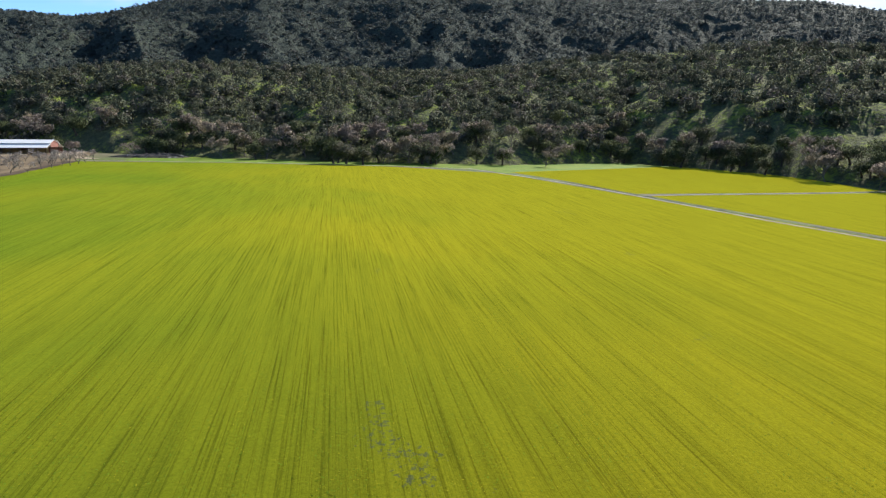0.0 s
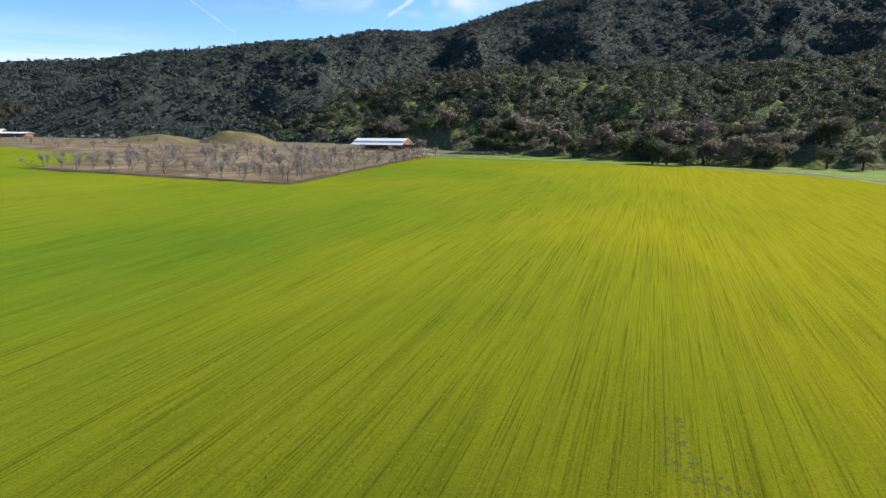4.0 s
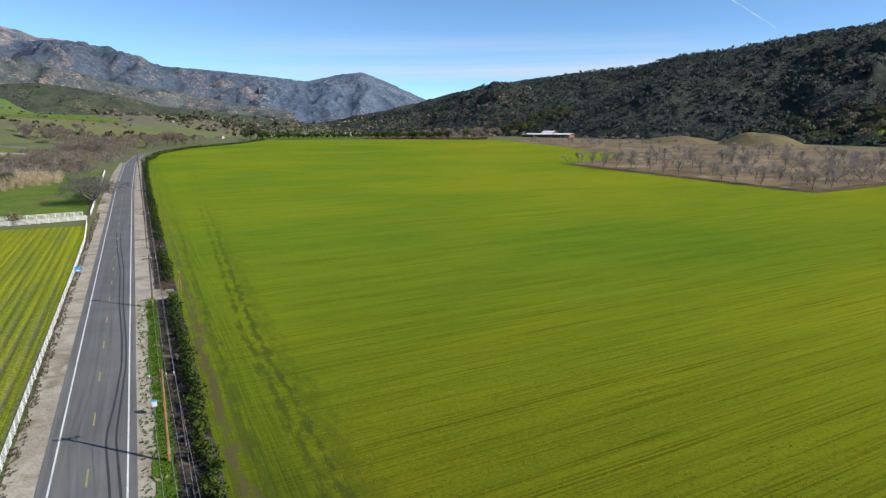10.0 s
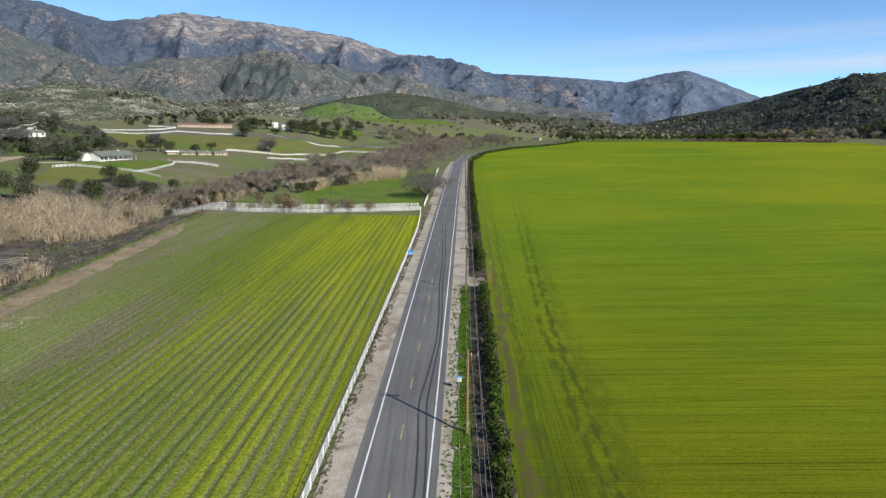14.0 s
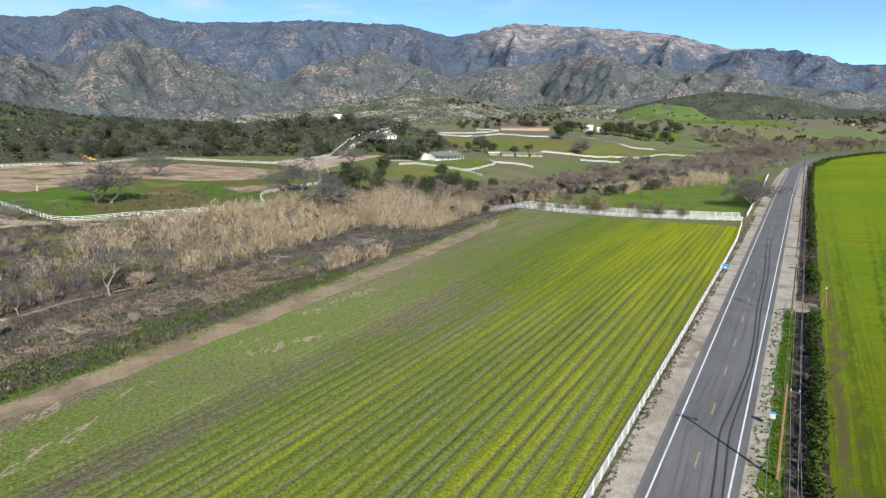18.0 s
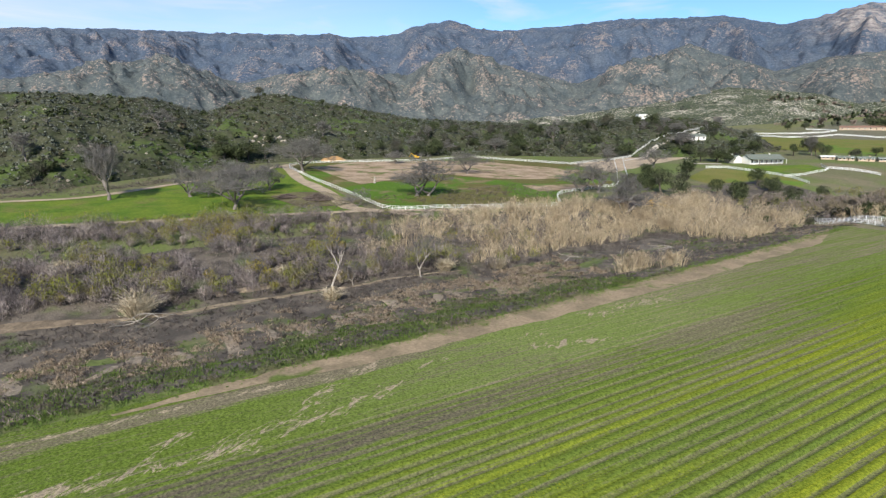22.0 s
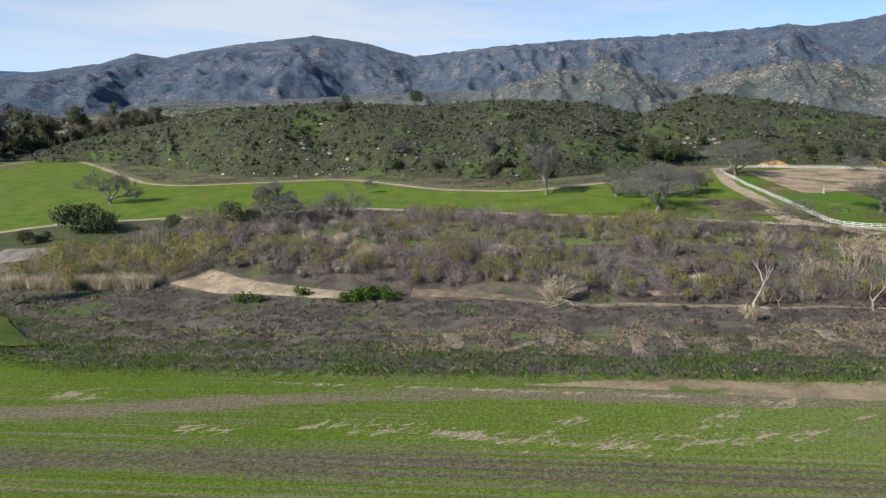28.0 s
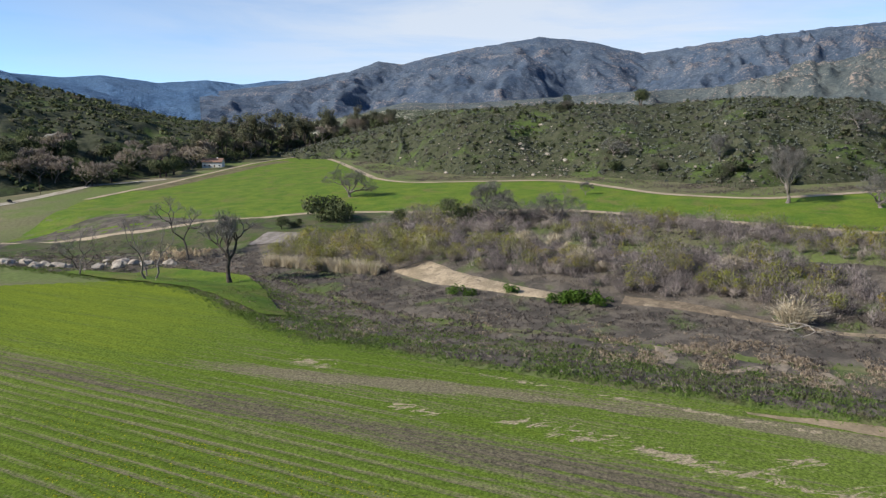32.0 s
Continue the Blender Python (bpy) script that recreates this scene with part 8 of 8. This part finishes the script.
# ---- south: barn, orchard, woods' edge ----
def big_barn(x, y, turn):
    root = thing("hay_barn", "long open barn with white two-tier metal roof", "barn", (x, y, float(terr(x, y)) + 0.2), turn)
    L, W = 50.0, 26.0
    # local x runs along the barn, -y faces the field
    bm = bmesh.new()
    gable(bm, (-L / 2, -7), (L / 2, 7), (7.4, 2.4), 0.6)
    part("upper_roof", bm, M_PALEROOF, root)
    for sy in (-1, 1):
        a, b = sy * 6.6, sy * (W / 2 + 1)
        p = [(-L / 2 - 0.8, a, 6.8), (L / 2 + 0.8, a, 6.8), (L / 2 + 0.8, b, 4.0), (-L / 2 - 0.8, b, 4.0)]
        p += [(q[0], q[1], q[2] + 0.15) for q in p]
        f = [(4, 5, 6, 7), (3, 2, 1, 0), (0, 1, 5, 4), (1, 2, 6, 5), (2, 3, 7, 6), (3, 0, 4, 7)]
        part("lean_to_roof", poly(bmesh.new(), p, f), M_PALEROOF, root)
        part("clerestory", boxed(((-L / 2, sy * 6.6 - 0.1, 6.7), (L / 2, sy * 6.6 + 0.1, 7.5))), M_PALEROOF, root)
        for k in range(9):
            px = -L / 2 + 0.4 + (L - 0.8) * k / 8
            part("post", boxed(((px - 0.18, sy * (W / 2) - 0.18, -0.5), (px + 0.18, sy * (W / 2) + 0.18, 4.3)), bevel=0.03), M_DARKWOOD, root)
    for sx in (-1, 1):
        xe = sx * L / 2
        bm = bmesh.new()
        p = [(xe, -6.6, 4.5), (xe, 6.6, 4.5), (xe, 6.6, 7.6), (xe, 0, 9.7), (xe, -6.6, 7.6)]
        poly(bm, p + [(q[0] - sx * 0.15, q[1], q[2]) for q in p], [(0, 1, 2, 3, 4), (9, 8, 7, 6, 5), (0, 5, 6, 1), (1, 6, 7, 2), (2, 7, 8, 3), (3, 8, 9, 4), (4, 9, 5, 0)])
        part("gable_end", bm, M_REDWALL, root, "weathered red gable boards")
        for sy in (-1, 1):
            part("post", boxed(((xe - 0.2, sy * 6.6 - 0.2, -0.5), (xe + 0.2, sy * 6.6 + 0.2, 6.8)), bevel=0.03), M_DARKWOOD, root)
    part("back_wall", boxed(((-L / 2, W / 2 - 0.2, -0.4), (L / 2, W / 2, 4.0))), M_REDWALL, root)
    for k in range(6):
        part("hay_stack", boxed(((-20 + k * 6.5, 1.5, -0.3), (-14.5 + k * 6.5, 6, 2.0 + (k % 3) * 0.9)), bevel=0.1), M_TANHAY, root, "stacked tan hay")
    return root


M_TANHAY = plain("stacked_hay", (0.40, 0.30, 0.14), 0.95, 0, 0.15, 0.6)
big_barn(522, 236, -92)
tagged(ribbon("barn_yard", [(465, 165), (500, 200), (560, 205), (620, 230)], 9.0, 40, 0.2, M_PATH, 4, 0.3), "pale dirt yard beside the barn", "yard", kind="structure")
M_COMPOST = two_tone("dark_compost", (0.035, 0.032, 0.03), (0.075, 0.068, 0.06), 3, grain=0.5, gd=0.2, c3=(0.30, 0.29, 0.28), s3=4)
heap("compost_mound", 494, 138, 6, 2.6, M_COMPOST, "long flat heap of dark compost", "compost heap", 4.6, 92, 2, 60)
heap("rubble_mound", 503, 128, 4, 3.0, M_COMPOST, "long heap of grey rubble behind the compost", "rubble heap", 5.0, 92, 3, 60)
M_MOUND = two_tone("dry_grass_mound", (0.175, 0.135, 0.075), (0.135, 0.118, 0.050), 20, grain=0.8, gd=0.2, c3=(0.20, 0.155, 0.09), s3=12)
heap("grass_mound", 566, 425, 42, 12, M_MOUND, "rounded dry-grass mound behind the orchard", "mound", 1.1, 50, 4, 60)
heap("grass_mound", 535, 500, 45, 7, M_MOUND, "low dry-grass mound behind the orchard", "mound", 1.4, 50, 5, 60)
trail([(600, 250), (590, 330), (570, 420), (530, 520), (480, 640)], 6.0, M_PATH, "pale dirt road between orchard and mounds")

# leafless orchard in rows
M_ORCHTWIG = leaf_mat("orchard_twigs", (0.24, 0.212, 0.192), (0.37, 0.33, 0.30), None, 0.0)
ORCH = [bare_proto(161, "orchard_tree", "leafless grey orchard tree", 8.5, 0.6, 4, 4, 0.22, 0.2, thin=1.0, sprays=5, twig=M_ORCHTWIG),
        bare_proto(162, "orchard_tree", "leafless grey orchard tree with low fork", 8, 0.7, 4, 4, 0.22, 0.14, thin=1.0, sprays=5, twig=M_ORCHTWIG)]
rng = np.random.default_rng(81)
for i in range(18):
    for j in range(16):
        x, y = 243 + i * 11.5, 156 + j * 11.5
        front = x < 262 or y < 172
        edge_ok = y < 318 and (x < 440 or y > 175 + (x - 437) * 0.5) and x < 470
        if edge_ok and rng.random() < (0.8 if front else 0.42):
            ORCH[rng.integers(2)].put(x + rng.normal(0, 1.0), y + rng.normal(0, 1.0), rng.uniform(0.75, 1.15), rng.uniform(0, 360), 0.1, group="orchard trees")
for k in range(46):
    y = rng.uniform(330, 640)
    x = rng.uniform(np.interp(y, [330, 360, 430, 640], [320, 345, 355, 420]), np.interp(y, [320, 640], [520, 545]))
    ORCH[rng.integers(2)].put(x, y, rng.uniform(0.6, 0.95), rng.uniform(0, 360), 0.1, group="orchard trees")

# single oaks and bare trees along the southern field edge
for x, y, s, kind in ((499, 23, 1.3, 1), (464, 1, 1.25, 0), (462, -8, 1.3, 0), (458, -20, 1.3, 0), (470, -2, 1.2, 0), (500, 53, 1.2, 1), (510, 70, 1.2, 1), (472, -164, 0.9, 1), (470, -40, 0.6, 1), (466, -70, 0.5, 1), (546, -253, 1.4, 0), (500, 85, 1.1, 1), (520, 40, 1.3, 1), (508, -10, 1.2, 1), (530, -120, 1.3, 1), (520, -150, 1.2, 1), (540, -180, 1.4, 1), (535, 100, 1.2, 0), (545, 112, 1.1, 1), (530, 120, 1.0, 0),
                         (454, -317, 1.4, 0), (446, -322, 1.3, 0), (440, -327, 1.4, 0), (470, -312, 1.2, 0), (381, -336, 1.3, 0), (372, -338, 1.1, 0), (365, -341, 1.2, 0), (335, -335, 1.4, 0), (328, -330, 1.1, 0), (505, -300, 1.3, 0), (520, -290, 1.2, 1), (560, -230, 1.3, 1), (575, -210, 1.3, 0), (500, 150, 0.8, 1), (478, 180, 0.8, 1)):
    (EVER[rng.integers(3)] if kind == 0 else GREY[rng.integers(2)]).put(x, y, s * 1.5, rng.uniform(0, 360), 0.2, group="field edge trees")
for k in range(130):
    a = rng.uniform(-136, -60)
    r = np.interp(a, H_SFRONT.foot[:, 0], H_SFRONT.foot[:, 1]) + rng.uniform(-6, 60)
    x, y = polar(a, r)
    if -0.7 < (a + 70) / 6 < 1.5 and r < 620:
        continue
    (EVER if rng.random() < 0.55 else GREY)[rng.integers(2)].put(float(x), float(y), rng.uniform(1.3, 2.3), rng.uniform(0, 360), 0.2, group="field edge trees")
M_GRASSY = two_tone("sunlit_grass", (0.12, 0.20, 0.015), (0.16, 0.22, 0.02), 14, grain=1.0, gd=0.2)
tagged(patch("grass_edge", [(450, 140), (452, 40), (446, -60), (440, -100), (480, -160), (540, -330)], [(520, 150), (520, 40), (510, -60), (505, -110), (560, -180), (600, -330)], 60, 12, 0.1, M_GRASSY, 4.0), "bright grass between the field and the oaks", "grass", kind="structure")
tagged(patch("grass_edge", [(330, -350), (420, -345), (520, -335)], [(330, -400), (430, -410), (560, -370)], 40, 10, 0.1, M_GRASSY, 3.0), "bright grass below the oaks", "grass", kind="structure")
tagged(patch("grass_edge", [(398, -112), (425, -104), (446, -60)], [(515, -322), (530, -220), (505, -110)], 40, 16, 0.05, M_GRASSY, 3.0), "bright grass in the corner of the far field", "grass", kind="structure")
trail([(660, -60), (740, -86), (764, -122), (790, -148)], 6.0, M_PATH, "pale track through the wooded slope", 40)
trail([(540, 130), (556, 118), (570, 114), (600, 118)], 6.0, M_PATH, "pale track leaving the field through the trees", 40)

# barn and shed in the far corner
fs = thing("long_shed", "long low shed with white roof and red wall", "shed", (561, 782, float(terr(561, 782))), -79)
part("wall", boxed(((-48, -6, -1.5), (48, 6, 4.4))), M_REDWALL, fs)
part("roof", gable(bmesh.new(), (-48, -6), (48, 6), (4.4, 1.6), 0.8), M_PALEROOF, fs)
for k in range(12):
    part("door", boxed(((-45 + k * 8, -6.08, 0), (-41.5 + k * 8, -5.9, 3.2))), M_DARKWOOD, fs)
house(574, 796, -70, 20, 14, 5.5, 3.4, M_REDWALL, M_PALEROOF, "tall red barn with pale roof in the far corner", "red_barn", 3)

# ---- east: hedgerows, groves, scattered homes ----
M_CITRUS = leaf_mat("citrus_leaves", (0.035, 0.06, 0.014), (0.085, 0.13, 0.03), None, 0.2)
M_LIME = leaf_mat("fresh_leaves", (0.13, 0.17, 0.02), (0.22, 0.26, 0.035), None, 0.3)
CIT = leafy_proto(171, "grove_tree", "dark green grove tree in a windbreak row", 8, 4.5, 500, M_CITRUS, 0.08, 0.15, 8)
LIME = leafy_proto(172, "fresh_tree", "rounded tree in fresh yellow-green leaf", 11, 6, 900, M_LIME, 0.06, 0.2, 10)
rng = np.random.default_rng(91)
for k in range(22):
    GREY[k % 2].put(rng.normal(-100, 30), rng.normal(960, 34), rng.uniform(1.0, 1.8), rng.uniform(0, 360), 0.2, group="far bare trees")
for k in range(16):
    EVER[k % 3].put(-262 + k * 6.2 + rng.normal(0, 4), 935 + k * 5.5 + rng.normal(0, 8), rng.uniform(1.2, 2.1), rng.uniform(0, 360), 0.3, group="far oaks")
for k in range(64):
    t = k / 63
    CIT.put(172 + 245 * t + rng.normal(0, 2), 985 - 160 * t ** 1.5 + rng.normal(0, 3), rng.uniform(0.9, 1.45), rng.uniform(0, 360), 0.2, group="windbreak trees")
for x, y, s in ((168, 990, 2.2), (160, 1000, 2.0), (152, 985, 1.6), (178, 1000, 1.8)):
    EVER[rng.integers(3)].put(x, y, s, rng.uniform(0, 360), 0.2, group="roadside oaks")
LIME.put(470, 870, 1.3, 0)
LIME.put(585, 880, 1.2, 90)
for k in range(26):
    GREY[rng.integers(2)].put(rng.uniform(400, 560), rng.uniform(800, 900), rng.uniform(0.9, 1.6), rng.uniform(0, 360), 0.2, group="far bare trees")
for k in range(30):
    EVER[rng.integers(3)].put(rng.uniform(560, 680), rng.uniform(840, 960), rng.uniform(1.2, 2.0), rng.uniform(0, 360), 0.2, group="far oaks")
M_VINE = leaf_mat("brown_vine_rows", (0.12, 0.075, 0.055), (0.20, 0.13, 0.10), None, 0.0)
x, y = [], []
for row in range(10):
    n = 70
    t = np.linspace(0, 1, n)
    x += list(296 + 115 * t + row * 5.0)
    y += list(858 - 140 * t + row * 7.0)
x, y = np.array(x), np.array(y)
tagged(leaf_cloud(rng, x, y, terr(x, y) + 1.0, 1.6 + 0 * x, 1.2 + 0 * x, 14, 0.4, M_VINE, "vine_rows"), "rows of bare reddish-brown vines", "vineyard", kind="stuff")
# far woods and groves over the valley floor
n = 4600
a, r = strew(rng, n, -34, 30, 900, 1900)
x, y = polar(a, r)
keep = (fbm(x, y, 150, 4, 44) + 0.25 * sst(6, -8, a) > 0.16) & ~((a > 3) & (a < 20) & (r > 1150) & (r < 1600)) & (r > np.interp(a, [-34, -12, -8, 0, 5, 30], [1000, 1080, 1150, 960, 1000, 1000]))
x, y = x[keep], y[keep]
s = rng.uniform(3, 7, len(x))
half = rng.random(len(x)) < 0.5
tagged(leaf_cloud(rng, x[half], y[half], land(x[half], y[half]) + s[half] * 0.6, s[half], s[half] * 0.75, 18, 0.34, M_OAKLEAF, "valley_trees"), "dark trees scattered over the far valley", "woods", kind="stuff")
half = ~half
tagged(leaf_cloud(rng, x[half], y[half], land(x[half], y[half]) + s[half] * 0.5, s[half], s[half] * 0.6, 18, 0.3, M_SCRUB, "bare_groves"), "grey-brown leafless groves on the far valley floor", "woods", kind="stuff")
for k in range(24):
    a, r = rng.uniform(-22, 14), rng.uniform(1050, 1700)
    x, y = polar(a, r)
    if land(x, y) - terr(x, y) > 4:
        continue
    house(float(x), float(y), rng.uniform(0, 180), rng.uniform(12, 22), 9, 3.5, 2.2, M_TANWALL if k % 3 else M_STUCCO, M_GREENROOF if k % 3 else M_TANWALL, "small pale house far across the valley", "cottage", 2)
n = 2600
a, r = strew(rng, n, 0, 128, 1150, 1800)
x, y = polar(a, r)
s = rng.uniform(1.5, 4.2, n)
tagged(leaf_cloud(rng, x, y, land(x, y) + s * 0.4, s, s * 0.6, 12, 0.36, M_SAGE, "foothill_brush"), "grey-green brush and oaks over the foothills", "shrubs", kind="stuff")

# ---- west: canyon road, eucalyptus, woods ----
rng = np.random.default_rng(95)
for k in range(64):
    a = rng.uniform(119, 137)
    r = np.interp(a, [119, 124, 130, 133, 137], [640, 700, 680, 620, 560]) + rng.uniform(0, 90)
    x, y = polar(a, r)
    EUCS[rng.integers(2)].put(float(x), float(y), rng.uniform(0.8, 1.25) * np.interp(a, [119, 123, 127, 133, 136], [1.0, 1.3, 1.7, 1.65, 1.1]), rng.uniform(0, 360), 0.3, group="eucalyptus grove")
for k in range(130):
    a = rng.uniform(118, 152)
    f = np.interp(a, [118, 126, 131, 135, 139, 143, 152], [640, 690, 660, 570, 490, 462, 440])
    x, y = polar(a, f + rng.uniform(0, 90))
    (EVER if rng.random() < 0.62 else GREY)[rng.integers(2)].put(float(x), float(y), rng.uniform(1.2, 2.1), rng.uniform(0, 360), 0.2, group="canyon trees")
n = 3400
a, r = strew(rng, n, 114, 155, 450, 900)
keep = r > np.interp(a, H_WEST.foot[:, 0], H_WEST.foot[:, 1]) + 10
a, r = a[keep], r[keep]
x, y = polar(a, r)
s = rng.uniform(1.2, 3.6, len(x))
tagged(leaf_cloud(rng, x, y, H_WEST.z(a, r) + s * 0.4, s, s * 0.7, 20, 0.34, M_OAKLEAF, "hill_chaparral"), "dark chaparral over the west hill", "shrubs", kind="stuff")
x, y = polar(135.2, 560)
house(float(x), float(y), 120, 16, 10, 4.5, 2.8, M_STUCCO, M_REDROOF, "white house with pink-red roof among eucalyptus", "canyon_house", 4)
for px, py in ((-233, -374), (-300, -392)):
    utility_pole((px, py, float(land(px, py))), 11, 2.4, M_DARKWOOD, "dark utility pole by the canyon road", 0, 40, "canyon poles")
pc = thing("parked_car", "small black car parked on the canyon road", "car", (-205, -357, float(land(-205, -357)) + 0.5), 70)
M_CARPAINT = plain("black_car_paint", (0.012, 0.012, 0.014), 0.25, 0, 0.0)
bm = bmesh.new()
box(bm, (-2.2, -0.9, 0.3), (2.2, 0.9, 0.85), 0.12)
part("body", bm, M_CARPAINT, pc)
bm = bmesh.new()
poly(bm, [(-1.6, -0.8, 0.84), (1.2, -0.8, 0.84), (0.6, -0.65, 1.42), (-1.1, -0.65, 1.42), (-1.6, 0.8, 0.84), (1.2, 0.8, 0.84), (0.6, 0.65, 1.42), (-1.1, 0.65, 1.42)], [(0, 1, 2, 3), (7, 6, 5, 4), (3, 2, 6, 7), (1, 5, 6, 2), (0, 3, 7, 4)])
part("cabin", bm, M_GLASS, pc)
for wx in (-1.35, 1.35):
    for wy in (-0.85, 0.85):
        w = part("wheel", cyl(bmesh.new(), (wx, wy - 0.1, 0.32), (wx, wy + 0.1, 0.32), 0.32, 0.32, 14), M_BLACK, pc)
        part("rim", cyl(bmesh.new(), (wx, wy - 0.11, 0.32), (wx, wy + 0.11, 0.32), 0.18, 0.18, 10), M_STEEL, w)

# solar array and hilltop trees far off
x, y = polar(44.44, 1180)
sa = thing("solar_array", "blue solar panel array on the far slope", "solar array", (float(x), float(y), float(land(x, y)) + 0.6), 44.4)
M_PANEL = plain("blue_solar_panel", (0.035, 0.085, 0.22), 0.3, 0, 0.1, 3.0)
for k in range(6):
    zz0 = 1.0 + k * 2.3
    part("panel_row", poly(bmesh.new(), [(-22, k * 7.0, zz0), (22, k * 7.0, zz0), (22, k * 7.0 + 6.2, zz0 + 2.2), (-22, k * 7.0 + 6.2, zz0 + 2.2), (-22, k * 7.0, zz0 - 0.2), (22, k * 7.0, zz0 - 0.2), (22, k * 7.0 + 6.2, zz0 + 2.0), (-22, k * 7.0 + 6.2, zz0 + 2.0)], [(0, 1, 2, 3), (7, 6, 5, 4), (0, 4, 5, 1), (1, 5, 6, 2), (2, 6, 7, 3), (3, 7, 4, 0)]), M_PANEL, sa)
    for px in (-18, 0, 18):
        part("stand", cyl(bmesh.new(), (px, k * 7.0 + 3, -3), (px, k * 7.0 + 3, zz0 + 1.0), 0.3, 0.3, 6), M_STEEL, sa)

# ---- clouds ----
def cloud_mat(name, size, stretch, lo, hi, most, z0, z1, z2, z3, a0=-9.0, a1=9.0, soft=0.3):
    """Thin ice cloud: clear where the noise is low, fading out below z0, above z3 and past the headings a0 and a1."""
    m = Mat(name)
    n = m.noise(size, 7, stretch, rough=0.6, warp=0.6)
    band = m.math("MULTIPLY", m.ramp(m.math("MULTIPLY", m.axis(2), 0.0005), z0, z1), m.ramp(m.math("MULTIPLY", m.axis(2), 0.0005), z2, z3, (1, 1, 1), (0, 0, 0)))
    head = m.math("ARCTAN2", m.math("MULTIPLY", m.axis(0), -1.0), m.axis(1))
    rise = m.ramp(m.math("MULTIPLY", m.math("SUBTRACT", head, a0), 1 / soft), 0.0, 1.0)
    fall = m.ramp(m.math("MULTIPLY", m.math("SUBTRACT", a1, head), 1 / soft), 0.0, 1.0)
    band = m.math("MULTIPLY", band, m.math("MULTIPLY", rise, fall))
    alpha = m.math("MULTIPLY", m.math("MULTIPLY", m.ramp(n, lo, hi), band), most)
    glow = m.t.nodes.new("ShaderNodeEmission")
    glow.inputs["Color"].default_value = (0.86, 0.92, 1.0, 1)
    glow.inputs["Strength"].default_value = 0.64
    clear = m.t.nodes.new("ShaderNodeBsdfTransparent")
    both = m.t.nodes.new("ShaderNodeMixShader")
    m.link(alpha, both.inputs[0])
    m.link(clear.outputs[0], both.inputs[1])
    m.link(glow.outputs[0], both.inputs[2])
    m.link(both.outputs[0], m.t.nodes["Material Output"].inputs["Surface"])
    return m.m


def cloud_sheet(name, az0, az1, e0, e1, r, mat, label, n=80):
    az, el = np.meshgrid(np.linspace(az0, az1, n), np.linspace(e0, e1, 24))
    x, y = polar(az, r)
    return tagged(sheet(name, x, y, EYE_Z + r * np.tan(np.radians(el)), mat), label, "clouds", kind="structure")


def zz(el, r=4870):
    return (EYE_Z + r * math.tan(radians(el))) * 0.0005


cloud_sheet("cloud_veil", 52, 158, 2, 21, 4650, cloud_mat("cirrus_veil", 900, (2.2, 2.2, 0.35), 0.05, 0.6, 0.82, zz(2), zz(5), zz(18), zz(21), radians(52), radians(158), 0.7), "milky white veil of thin cirrus")
cloud_sheet("cloud_bank", 16, 90, 7, 18, 4600, cloud_mat("bright_cloud", 700, (1.6, 1.6, 0.3), 0.46, 0.72, 0.8, zz(7), zz(10), zz(15), zz(18), radians(16), radians(90)), "soft white clouds above the mountains")
cloud_sheet("cloud_streak", -62, 2, 2.5, 10, 4650, cloud_mat("cirrus_streak", 1500, (3, 3, 0.10), 0.40, 0.62, 0.6, zz(2.5), zz(4.6), zz(5.6), zz(8.5), radians(-62), radians(2)), "long thin streak of white cirrus")
cloud_sheet("cloud_bank", -86, -50, 8, 14, 4600, cloud_mat("ridge_cloud", 500, (1.6, 1.6, 0.3), 0.45, 0.65, 0.9, zz(9), zz(10.5), zz(12), zz(14), radians(-86), radians(-50)), "white cloud over the southern ridge")
cloud_sheet("cloud_bank", -140, -102, 7, 15, 4600, cloud_mat("glare_cloud", 900, (2, 2, 0.6), 0.15, 0.5, 0.95, zz(7), zz(9), zz(13), zz(15), radians(-140), radians(-102), 0.12), "bright white cloud over the southern ridge")
for a0, e0_, a1, e1_, w in ((-47.2, 12.5, -53.4, 8.2, 39), (-66.3, 10.0, -70.5, 12.6, 28)):
    t = np.linspace(0, 1, 30)[:, None]
    az = a0 + (a1 - a0) * t
    el = e0_ + (e1_ - e0_) * t
    r = 4600
    x, y = polar(az, r)
    z = EYE_Z + r * np.tan(np.radians(el))
    u = np.linspace(-0.5, 0.5, 5)[None, :]
    wob = (0.6 + 0.5 * fbm(t * 30, t * 0, 2, 3, 2)) * w
    xs, ys = polar(az + u * np.degrees(wob / r) * 0.8, r)
    ys2 = z + u * wob * 0.9
    tagged(sheet("contrail", xs + 0 * ys2, ys + 0 * ys2, ys2 + 0 * xs, cloud_mat("contrail_vapour", 60, (1, 1, 1), 0.15, 0.6, 0.6, 0.0, 0.01, 5, 6)), "faint white aircraft contrail", "contrail", kind="structure")
